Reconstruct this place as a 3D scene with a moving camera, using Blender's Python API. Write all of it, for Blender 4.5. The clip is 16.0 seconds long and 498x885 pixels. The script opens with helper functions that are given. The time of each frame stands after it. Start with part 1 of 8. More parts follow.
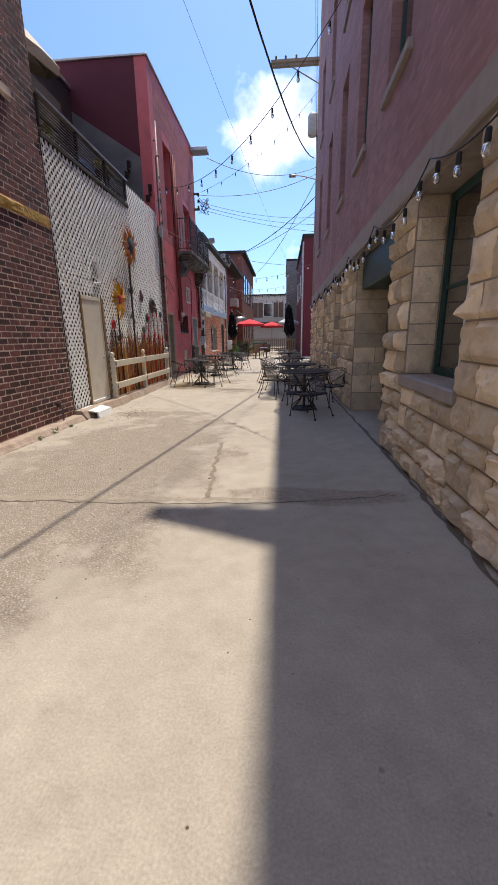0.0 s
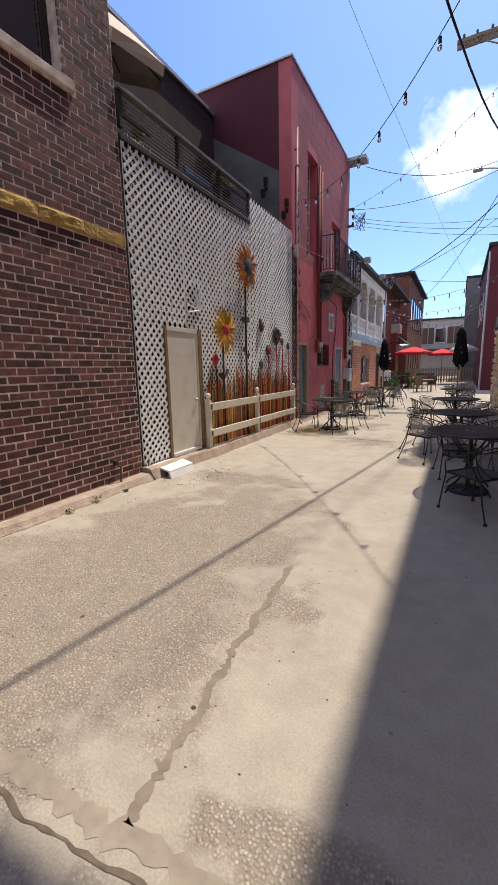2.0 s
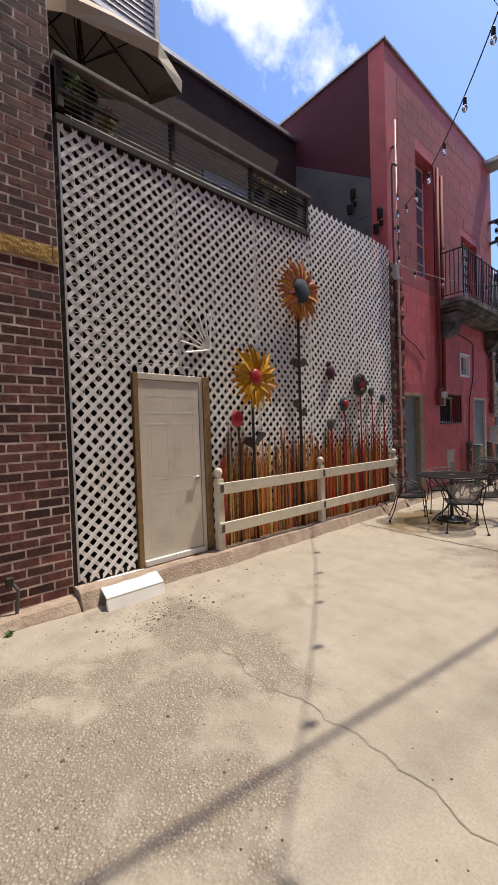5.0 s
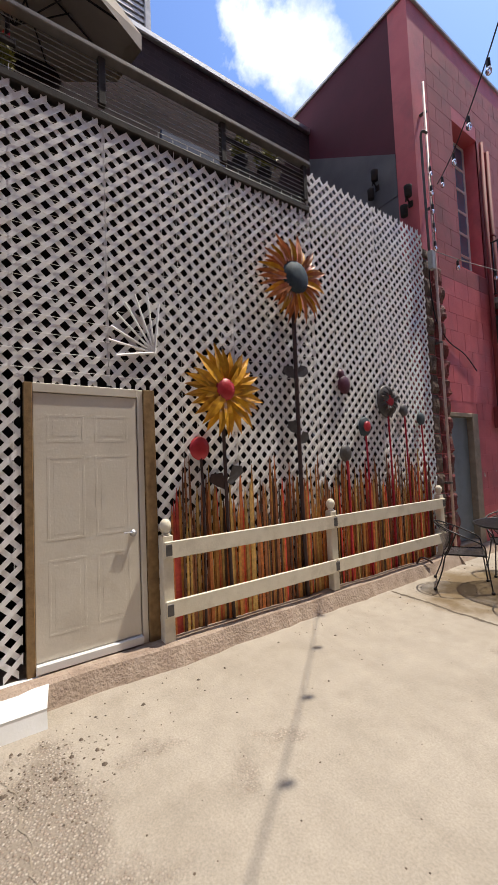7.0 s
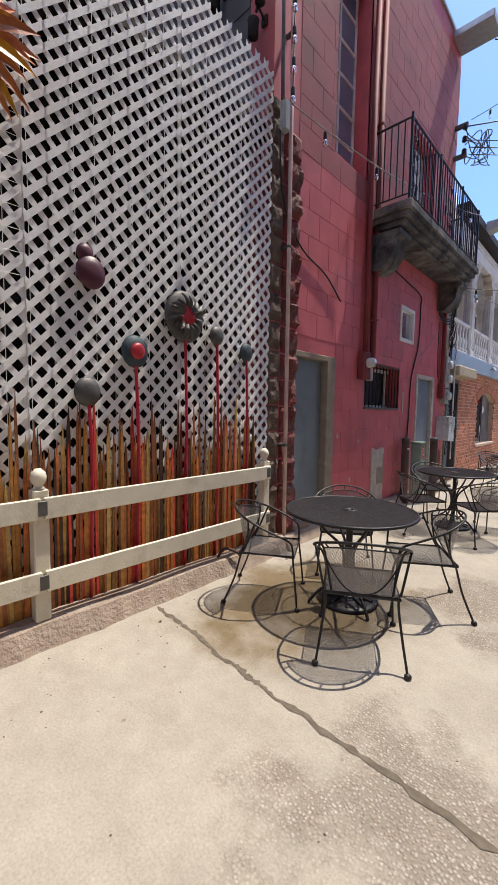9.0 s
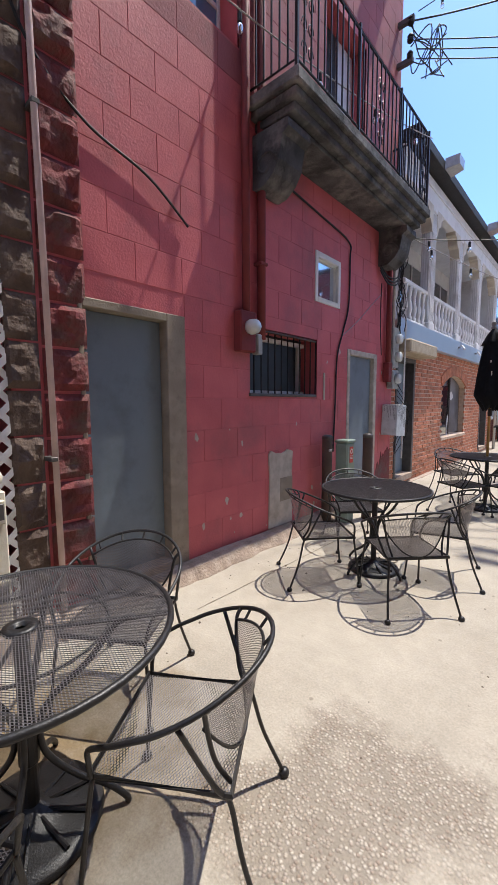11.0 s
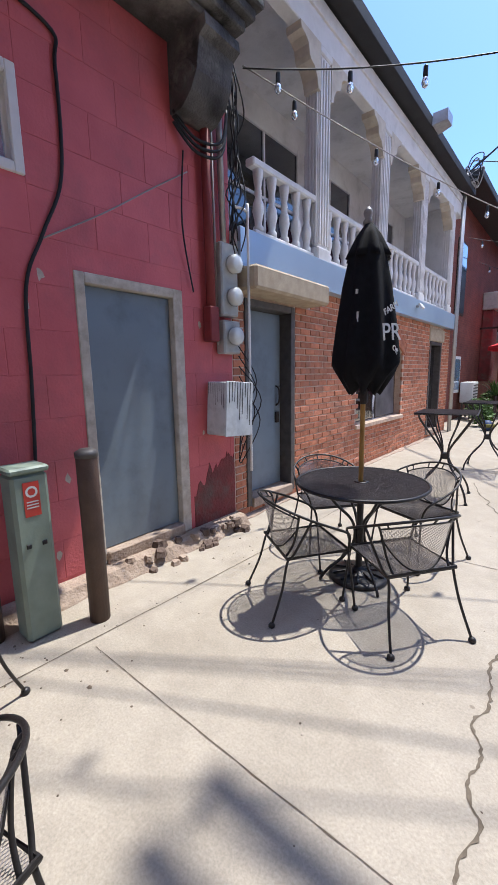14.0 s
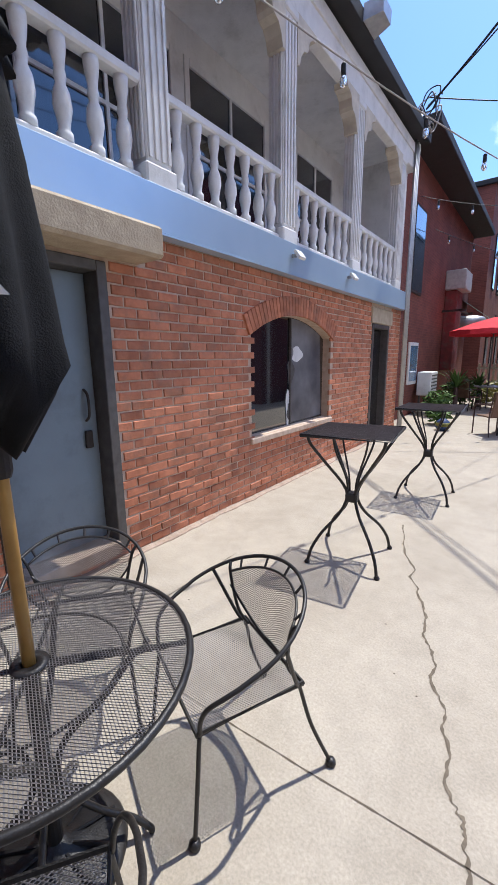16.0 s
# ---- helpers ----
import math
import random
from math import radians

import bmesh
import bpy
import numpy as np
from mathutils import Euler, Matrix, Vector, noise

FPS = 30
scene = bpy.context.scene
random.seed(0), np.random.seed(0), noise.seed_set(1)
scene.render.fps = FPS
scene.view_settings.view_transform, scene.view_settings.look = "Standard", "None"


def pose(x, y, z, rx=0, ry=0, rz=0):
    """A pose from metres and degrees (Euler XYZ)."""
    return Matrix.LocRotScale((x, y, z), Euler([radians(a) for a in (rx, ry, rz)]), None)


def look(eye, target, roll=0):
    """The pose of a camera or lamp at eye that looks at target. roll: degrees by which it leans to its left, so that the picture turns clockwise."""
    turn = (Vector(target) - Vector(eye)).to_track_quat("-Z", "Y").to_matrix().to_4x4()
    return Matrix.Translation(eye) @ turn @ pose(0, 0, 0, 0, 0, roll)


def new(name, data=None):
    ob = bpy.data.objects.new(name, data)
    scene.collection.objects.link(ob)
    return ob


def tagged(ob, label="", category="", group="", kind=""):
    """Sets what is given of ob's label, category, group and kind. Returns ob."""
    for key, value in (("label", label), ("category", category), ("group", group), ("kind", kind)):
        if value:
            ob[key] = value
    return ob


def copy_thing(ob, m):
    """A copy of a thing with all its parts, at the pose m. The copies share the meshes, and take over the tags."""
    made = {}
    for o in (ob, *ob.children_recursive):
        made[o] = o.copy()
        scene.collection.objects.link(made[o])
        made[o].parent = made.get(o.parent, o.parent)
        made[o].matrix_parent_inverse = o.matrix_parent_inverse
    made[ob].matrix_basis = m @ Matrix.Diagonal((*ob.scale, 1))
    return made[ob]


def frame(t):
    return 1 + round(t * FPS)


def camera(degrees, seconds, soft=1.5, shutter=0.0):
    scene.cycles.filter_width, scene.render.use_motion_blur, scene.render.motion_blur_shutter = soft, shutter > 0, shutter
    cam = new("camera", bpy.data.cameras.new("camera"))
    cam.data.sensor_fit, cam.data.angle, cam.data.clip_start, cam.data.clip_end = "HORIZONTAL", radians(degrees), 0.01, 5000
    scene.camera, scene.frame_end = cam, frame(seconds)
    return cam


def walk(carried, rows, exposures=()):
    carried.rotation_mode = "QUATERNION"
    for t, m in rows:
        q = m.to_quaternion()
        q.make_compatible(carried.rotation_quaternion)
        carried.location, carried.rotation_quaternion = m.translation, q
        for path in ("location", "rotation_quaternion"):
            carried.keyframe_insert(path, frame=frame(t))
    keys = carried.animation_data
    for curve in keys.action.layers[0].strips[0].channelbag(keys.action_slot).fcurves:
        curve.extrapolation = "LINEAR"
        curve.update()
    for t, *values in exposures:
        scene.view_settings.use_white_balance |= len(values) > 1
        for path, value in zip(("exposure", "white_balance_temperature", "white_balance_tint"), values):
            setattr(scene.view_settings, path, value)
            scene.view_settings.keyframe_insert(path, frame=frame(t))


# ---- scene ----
cam = camera(64.6, 16.0, soft=1.2)
PATH = [
    (0, (0.259, -0.713, 1.485), (0.083, 1.335, 0.934), -0.8),
    (0.5, (0.371, -0.05, 1.551), (-0.107, 1.965, 1.062), -0.4),
    (1, (0.492, 0.599, 1.586), (-0.182, 2.569, 1.145), -0.5),
    (1.5, (0.5, 1.258, 1.653), (-0.331, 3.173, 1.244), -1.1),
    (2, (0.522, 1.947, 1.631), (-0.456, 3.796, 1.237), -1.3),
    (2.5, (0.511, 2.616, 1.634), (-0.611, 4.386, 1.263), -1.5),
    (3, (0.569, 3.231, 1.648), (-0.7, 4.909, 1.326), -1.6),
    (3.5, (0.551, 3.802, 1.635), (-0.852, 5.38, 1.374), -1.8),
    (4, (0.536, 4.349, 1.668), (-0.98, 5.83, 1.477), -1.9),
    (4.2, (0.519, 4.525, 1.648), (-1.018, 5.988, 1.493), -1.9),
    (6.3, (-0.065, 6.118, 1.676), (-1.757, 7.408, 1.727), -2.6),
    (6.5, (-0.145, 6.283, 1.681), (-1.856, 7.546, 1.762), -2.8),
    (7, (-0.321, 6.754, 1.65), (-2.064, 7.969, 1.76), -2.4),
    (7.5, (-0.581, 7.264, 1.65), (-2.278, 8.547, 1.672), -1.0),
    (8, (-0.668, 7.865, 1.611), (-2.268, 9.268, 1.557), -0.2),
    (8.5, (-0.752, 8.505, 1.603), (-2.256, 10.006, 1.481), 0.6),
    (9, (-0.793, 9.19, 1.599), (-2.238, 10.743, 1.429), 0.9),
    (9.5, (-0.784, 9.806, 1.595), (-2.222, 11.363, 1.401), 0.7),
    (10, (-0.864, 10.436, 1.591), (-2.301, 11.992, 1.395), 0.4),
    (10.2, (-0.84, 10.689, 1.565), (-2.289, 12.235, 1.374), -0.2),
    (12.3, (-0.94, 13.38, 1.611), (-2.263, 15.024, 1.34), 0.5),
    (12.5, (-0.892, 13.637, 1.591), (-2.214, 15.281, 1.31), 0.5),
    (13, (-0.882, 14.262, 1.608), (-2.209, 15.898, 1.306), 0.5),
    (13.5, (-0.874, 14.923, 1.619), (-2.215, 16.544, 1.303), 0.0),
    (14, (-0.839, 15.531, 1.608), (-2.193, 17.133, 1.249), -1.0),
    (14.5, (-0.961, 16.174, 1.606), (-2.278, 17.794, 1.192), -1.6),
    (15, (-1.009, 16.789, 1.587), (-2.241, 18.467, 1.146), -1.7),
    (15.5, (-1.039, 17.342, 1.618), (-2.186, 19.074, 1.159), -1.1),
    (16, (-0.909, 17.907, 1.692), (-2.161, 19.57, 1.25), -0.7),
]
walk(cam, [(t, look(eye, target, roll)) for t, eye, target, roll in PATH], [(0.0, 0.76, 6650, 11), (4.0, 0.70, 6950, 12), (7.0, 0.77, 6700, 11), (8.5, 0.86, 6500, 10), (10.0, 0.95, 6400, 10), (12.5, 1.14, 6000, 11), (16.0, 0.95, 6000, 10)])

# world and sun
SUN_WAY = Vector((-0.107, -0.41, -1.0))
world = bpy.data.worlds.new("sky")
scene.world = world
world.use_nodes = True
wt = world.node_tree
sky = wt.nodes.new("ShaderNodeTexSky")
sky.sky_type = "NISHITA"
sky.sun_disc = False
sky.sun_elevation = radians(67.0)
sky.sun_rotation = math.atan2(0.107, 0.41)
sky.dust_density = 1.0
sky.ozone_density = 1.5
coord = wt.nodes.new("ShaderNodeTexCoord")
cloud_noise = wt.nodes.new("ShaderNodeTexNoise")
cloud_noise.inputs["Scale"].default_value = 3.4
cloud_noise.inputs["Detail"].default_value = 9
cloud_noise.inputs["Roughness"].default_value = 0.58
wt.links.new(coord.outputs["Generated"], cloud_noise.inputs["Vector"])
# the first five cumulus banks stand over the far end of the alley
field = None
# the last five banks lie mostly out of view, added to brighten the shade
for way, reach, gain in (((-0.05, 0.92, 0.345), 0.19, 0.27), ((-0.50, 0.79, 0.36), 0.20, 0.26), ((-0.70, 0.55, 0.50), 0.20, 0.24), ((0.0, 0.98, 0.22), 0.14, 0.2), ((-0.50, 0.47, 0.72), 0.2, 0.27), ((0.7, -0.4, 0.6), 1.2, 0.34), ((-0.5, -0.6, 0.6), 1.1, 0.34), ((0.3, -0.3, 1.0), 0.8, 0.30), ((-0.9, 0.1, 0.5), 0.6, 0.26), ((0.9, 0.3, 0.5), 0.7, 0.28)):
    dist = wt.nodes.new("ShaderNodeVectorMath")
    dist.operation = "DISTANCE"
    wt.links.new(coord.outputs["Generated"], dist.inputs[0])
    dist.inputs[1].default_value = Vector(way).normalized()
    ramp = wt.nodes.new("ShaderNodeMapRange")
    ramp.inputs["From Min"].default_value = 0
    ramp.inputs["From Max"].default_value = reach
    ramp.inputs["To Min"].default_value = gain
    ramp.inputs["To Max"].default_value = 0
    wt.links.new(dist.outputs["Value"], ramp.inputs["Value"])
    if field is None:
        field = ramp.outputs[0]
    else:
        add = wt.nodes.new("ShaderNodeMath")
        add.operation = "MAXIMUM"
        wt.links.new(field, add.inputs[0])
        wt.links.new(ramp.outputs[0], add.inputs[1])
        field = add.outputs[0]
total = wt.nodes.new("ShaderNodeMath")
wt.links.new(cloud_noise.outputs["Fac"], total.inputs[0])
wt.links.new(field, total.inputs[1])
cover = wt.nodes.new("ShaderNodeMapRange")
cover.inputs["From Min"].default_value = 0.665
cover.inputs["From Max"].default_value = 0.80
wt.links.new(total.outputs[0], cover.inputs["Value"])
mixc = wt.nodes.new("ShaderNodeMix")
mixc.data_type = "RGBA"
wt.links.new(cover.outputs[0], mixc.inputs["Factor"])
tintm = wt.nodes.new("ShaderNodeMix")
tintm.data_type = "RGBA"
tintm.blend_type = "MULTIPLY"
tintm.inputs["Factor"].default_value = 1
tintm.inputs["B"].default_value = (0.55, 0.75, 0.94, 1)
wt.links.new(sky.outputs[0], tintm.inputs["A"])
wt.links.new(tintm.outputs["Result"], mixc.inputs["A"])
puff = wt.nodes.new("ShaderNodeTexNoise")
puff.inputs["Scale"].default_value = 9.0
puff.inputs["Detail"].default_value = 7
wt.links.new(coord.outputs["Generated"], puff.inputs["Vector"])
shade = wt.nodes.new("ShaderNodeMapRange")
shade.inputs["From Min"].default_value = 0.36
shade.inputs["From Max"].default_value = 0.56
wt.links.new(puff.outputs["Fac"], shade.inputs["Value"])
tone = wt.nodes.new("ShaderNodeMix")
tone.data_type = "RGBA"
tone.inputs["A"].default_value = (4.3, 4.9, 5.5, 1)
tone.inputs["B"].default_value = (7.2, 7.9, 8.1, 1)
wt.links.new(shade.outputs[0], tone.inputs["Factor"])
wt.links.new(tone.outputs["Result"], mixc.inputs["B"])
haze = wt.nodes.new("ShaderNodeMix")
haze.data_type = "RGBA"
haze.blend_type = "MULTIPLY"
haze.inputs["Factor"].default_value = 1.0
haze.inputs["B"].default_value = (1.0, 0.94, 1.02, 1)
wt.links.new(mixc.outputs["Result"], haze.inputs["A"])
wt.links.new(haze.outputs["Result"], wt.nodes["Background"].inputs[0])
wt.nodes["Background"].inputs[1].default_value = 0.155
sun = new("sun", bpy.data.lights.new("sun", "SUN"))
sun.data.energy = 3.2
sun.data.angle = radians(0.6)
sun.data.color = (1.0, 0.94, 0.82)
sun.matrix_world = look((0, 0, 40), Vector((0, 0, 40)) + SUN_WAY)


# ---------- materials ----------
def surf(name, base, dark=None, scale=8.0, rough=0.75, metal=0.0, bump=0.15, grain=60.0, stain=None, stain_scale=1.2, stain_amount=0.4,
         vary=0.0, coat=0.0, spec=0.4, reach=0.01):
    m = bpy.data.materials.new(name)
    m.use_nodes = True
    t = m.node_tree
    n, lk = t.nodes, t.links
    b = n["Principled BSDF"]
    b.inputs["Roughness"].default_value = rough
    b.inputs["Metallic"].default_value = metal
    b.inputs["Specular IOR Level"].default_value = spec
    b.inputs["Coat Weight"].default_value = coat
    dark = dark or tuple(c * 0.7 for c in base)
    geo = n.new("ShaderNodeNewGeometry")
    big = n.new("ShaderNodeTexNoise")
    big.inputs["Scale"].default_value = scale
    big.inputs["Detail"].default_value = 6
    lk.new(geo.outputs["Position"], big.inputs["Vector"])
    mx = n.new("ShaderNodeMix")
    mx.data_type = "RGBA"
    rg = n.new("ShaderNodeMapRange")
    rg.inputs["From Min"].default_value = 0.3
    rg.inputs["From Max"].default_value = 0.7
    lk.new(big.outputs["Fac"], rg.inputs["Value"])
    lk.new(rg.outputs[0], mx.inputs["Factor"])
    mx.inputs["A"].default_value = (*dark, 1)
    mx.inputs["B"].default_value = (*base, 1)
    col = mx.outputs["Result"]
    if stain:
        sn = n.new("ShaderNodeTexNoise")
        sn.inputs["Scale"].default_value = stain_scale
        sn.inputs["Detail"].default_value = 8
        sn.inputs["Roughness"].default_value = 0.65
        lk.new(geo.outputs["Position"], sn.inputs["Vector"])
        sr = n.new("ShaderNodeMapRange")
        sr.inputs["From Min"].default_value = 0.5
        sr.inputs["From Max"].default_value = 0.68
        sr.inputs["To Max"].default_value = stain_amount
        lk.new(sn.outputs["Fac"], sr.inputs["Value"])
        sm = n.new("ShaderNodeMix")
        sm.data_type = "RGBA"
        lk.new(sr.outputs[0], sm.inputs["Factor"])
        lk.new(col, sm.inputs["A"])
        sm.inputs["B"].default_value = (*stain, 1)
        col = sm.outputs["Result"]
    if vary:
        info = n.new("ShaderNodeObjectInfo")
        su = n.new("ShaderNodeMath")
        lk.new(info.outputs["Random"], su.inputs[0])
        lk.new(geo.outputs["Random Per Island"], su.inputs[1])
        fr = n.new("ShaderNodeMath")
        fr.operation = "FRACT"
        lk.new(su.outputs[0], fr.inputs[0])
        vr = n.new("ShaderNodeMapRange")
        vr.inputs["To Min"].default_value = 1 - vary
        vr.inputs["To Max"].default_value = 1 + vary
        lk.new(fr.outputs[0], vr.inputs["Value"])
        hs = n.new("ShaderNodeHueSaturation")
        lk.new(vr.outputs[0], hs.inputs["Value"])
        lk.new(col, hs.inputs["Color"])
        col = hs.outputs["Color"]
    lk.new(col, b.inputs["Base Color"])
    if bump:
        fn = n.new("ShaderNodeTexNoise")
        fn.inputs["Scale"].default_value = grain
        fn.inputs["Detail"].default_value = 5
        lk.new(geo.outputs["Position"], fn.inputs["Vector"])
        bp = n.new("ShaderNodeBump")
        bp.inputs["Strength"].default_value = bump
        bp.inputs["Distance"].default_value = reach
        lk.new(fn.outputs["Fac"], bp.inputs["Height"])
        lk.new(bp.outputs[0], b.inputs["Normal"])
    return m


def glass(name, tint=(0.8, 0.9, 0.95), rough=0.03):
    m = bpy.data.materials.new(name)
    m.use_nodes = True
    b = m.node_tree.nodes["Principled BSDF"]
    b.inputs["Base Color"].default_value = (*tint, 1)
    b.inputs["Roughness"].default_value = rough
    b.inputs["Transmission Weight"].default_value = 0.9
    b.inputs["IOR"].default_value = 1.45
    return m


def pane(name, tint):
    m = surf(name, tint, rough=0.06, bump=0.02, grain=3, spec=0.9, scale=1.5, coat=1.0)
    return m


def concrete():
    m = surf("alley_concrete", (0.40, 0.352, 0.29), (0.35, 0.305, 0.248), scale=1.1, rough=0.9, bump=0.25, grain=45,
             stain=(0.25, 0.21, 0.165), stain_scale=1.7, stain_amount=0.28, spec=0.2)
    t = m.node_tree
    n, lk = t.nodes, t.links
    b = n["Principled BSDF"]
    prior = b.inputs["Base Color"].links[0].from_socket
    geo = n.new("ShaderNodeNewGeometry")
    # worn ground where the pebbles of the mix show
    edge = n.new("ShaderNodeTexNoise")
    edge.inputs["Scale"].default_value = 1.6
    edge.inputs["Detail"].default_value = 9
    edge.inputs["Roughness"].default_value = 0.62
    lk.new(geo.outputs["Position"], edge.inputs["Vector"])

    def around(x, y, squash, fall, base=0.0):
        """How near the ground lies to a worn or stained spot, frayed at its edge."""
        d = n.new("ShaderNodeVectorMath")
        d.operation = "MULTIPLY"
        lk.new(geo.outputs["Position"], d.inputs[0])
        d.inputs[1].default_value = (1.0, squash, 0.0)
        e = n.new("ShaderNodeVectorMath")
        e.operation = "DISTANCE"
        lk.new(d.outputs[0], e.inputs[0])
        e.inputs[1].default_value = (x, y * squash, 0.0)
        k = n.new("ShaderNodeMath")
        k.operation = "MULTIPLY_ADD"
        k.inputs[1].default_value = -fall
        lk.new(e.outputs["Value"], k.inputs[0])
        lk.new(edge.outputs["Fac"], k.inputs[2])
        if not base:
            return k.outputs[0]
        less = n.new("ShaderNodeMath")
        less.inputs[1].default_value = base
        lk.new(k.outputs[0], less.inputs[0])
        return less.outputs[0]

    wear = None
    for x, y, squash, fall, base in ((-1.85, 3.9, 0.42, 0.27, 0.0), (-1.15, 10.6, 0.9, 0.42, -0.13), (0.6, 2.86, 4.0, 0.42, 0.0), (-1.5, 12.9, 0.7, 0.5, -0.15), (-2.5, 6.9, 1.6, 0.6, 0.0)):
        here = around(x, y, squash, fall, base)
        if wear is not None:
            most = n.new("ShaderNodeMath")
            most.operation = "MAXIMUM"
            lk.new(wear, most.inputs[0])
            lk.new(here, most.inputs[1])
            here = most.outputs[0]
        wear = here
    mask = n.new("ShaderNodeMapRange")
    mask.inputs["From Min"].default_value = 0.10
    mask.inputs["From Max"].default_value = 0.22
    mask.inputs["To Max"].default_value = 0.92
    lk.new(wear, mask.inputs["Value"])
    peb = n.new("ShaderNodeTexVoronoi")
    peb.inputs["Scale"].default_value = 66
    lk.new(geo.outputs["Position"], peb.inputs["Vector"])
    tone = n.new("ShaderNodeMix")
    tone.data_type = "RGBA"
    pr = n.new("ShaderNodeMapRange")
    pr.inputs["From Min"].default_value = 0.2
    pr.inputs["From Max"].default_value = 0.62
    lk.new(peb.outputs["Distance"], pr.inputs["Value"])
    lk.new(pr.outputs[0], tone.inputs["Factor"])
    hue = n.new("ShaderNodeMix")
    hue.data_type = "RGBA"
    sep = n.new("ShaderNodeSeparateColor")
    lk.new(peb.outputs["Color"], sep.inputs[0])
    lk.new(sep.outputs[0], hue.inputs["Factor"])
    hue.inputs["A"].default_value = (0.50, 0.44, 0.37, 1)
    hue.inputs["B"].default_value = (0.27, 0.20, 0.155, 1)
    lk.new(hue.outputs["Result"], tone.inputs["A"])
    tone.inputs["B"].default_value = (0.25, 0.21, 0.168, 1)
    mix2 = n.new("ShaderNodeMix")
    mix2.data_type = "RGBA"
    lk.new(mask.outputs[0], mix2.inputs["Factor"])
    lk.new(prior, mix2.inputs["A"])
    lk.new(tone.outputs["Result"], mix2.inputs["B"])
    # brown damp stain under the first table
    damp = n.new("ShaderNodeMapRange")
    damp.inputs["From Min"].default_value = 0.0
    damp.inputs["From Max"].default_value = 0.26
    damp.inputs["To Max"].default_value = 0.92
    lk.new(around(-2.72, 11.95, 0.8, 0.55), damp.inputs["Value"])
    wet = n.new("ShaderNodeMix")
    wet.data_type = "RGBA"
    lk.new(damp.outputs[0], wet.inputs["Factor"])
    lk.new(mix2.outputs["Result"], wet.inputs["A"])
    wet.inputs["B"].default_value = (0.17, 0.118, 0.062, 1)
    # small pits scattered over the whole slab
    pit = n.new("ShaderNodeTexVoronoi")
    pit.inputs["Scale"].default_value = 3.1
    lk.new(geo.outputs["Position"], pit.inputs["Vector"])
    pm = n.new("ShaderNodeMapRange")
    pm.inputs["From Min"].default_value = 0.030
    pm.inputs["From Max"].default_value = 0.045
    pm.inputs["To Min"].default_value = 0.55
    pm.inputs["To Max"].default_value = 0.0
    lk.new(pit.outputs["Distance"], pm.inputs["Value"])
    mix3 = n.new("ShaderNodeMix")
    mix3.data_type = "RGBA"
    lk.new(pm.outputs[0], mix3.inputs["Factor"])
    lk.new(wet.outputs["Result"], mix3.inputs["A"])
    mix3.inputs["B"].default_value = (0.16, 0.13, 0.10, 1)
    # fine sand speckle and faint broom marks
    sand = n.new("ShaderNodeTexNoise")
    sand.inputs["Scale"].default_value = 85
    sand.inputs["Detail"].default_value = 9
    sand.inputs["Roughness"].default_value = 0.75
    lk.new(geo.outputs["Position"], sand.inputs["Vector"])
    sr = n.new("ShaderNodeMapRange")
    sr.inputs["From Min"].default_value = 0.33
    sr.inputs["From Max"].default_value = 0.67
    sr.inputs["To Min"].default_value = 0.78
    sr.inputs["To Max"].default_value = 1.17
    lk.new(sand.outputs["Fac"], sr.inputs["Value"])
    blot = n.new("ShaderNodeTexNoise")
    blot.inputs["Scale"].default_value = 5.5
    blot.inputs["Detail"].default_value = 8
    blot.inputs["Roughness"].default_value = 0.7
    lk.new(geo.outputs["Position"], blot.inputs["Vector"])
    br = n.new("ShaderNodeMapRange")
    br.inputs["From Min"].default_value = 0.35
    br.inputs["From Max"].default_value = 0.62
    br.inputs["To Min"].default_value = 0.91
    br.inputs["To Max"].default_value = 1.05
    lk.new(blot.outputs["Fac"], br.inputs["Value"])
    both = n.new("ShaderNodeMath")
    both.operation = "MULTIPLY"
    lk.new(sr.outputs[0], both.inputs[0])
    lk.new(br.outputs[0], both.inputs[1])
    sandy = n.new("ShaderNodeVectorMath")
    sandy.operation = "SCALE"
    lk.new(mix3.outputs["Result"], sandy.inputs[0])
    lk.new(both.outputs[0], sandy.inputs["Scale"])
    lk.new(sandy.outputs[0], b.inputs["Base Color"])
    hb = n.new("ShaderNodeMath")
    hb.operation = "MULTIPLY"
    lk.new(mask.outputs[0], hb.inputs[0])
    lk.new(pr.outputs[0], hb.inputs[1])
    old = b.inputs["Normal"].links[0].from_node
    b2 = n.new("ShaderNodeBump")
    b2.invert = True
    b2.inputs["Strength"].default_value = 0.75
    b2.inputs["Distance"].default_value = 0.008
    lk.new(hb.outputs[0], b2.inputs["Height"])
    lk.new(old.outputs[0], b2.inputs["Normal"])
    lk.new(b2.outputs[0], b.inputs["Normal"])
    return m


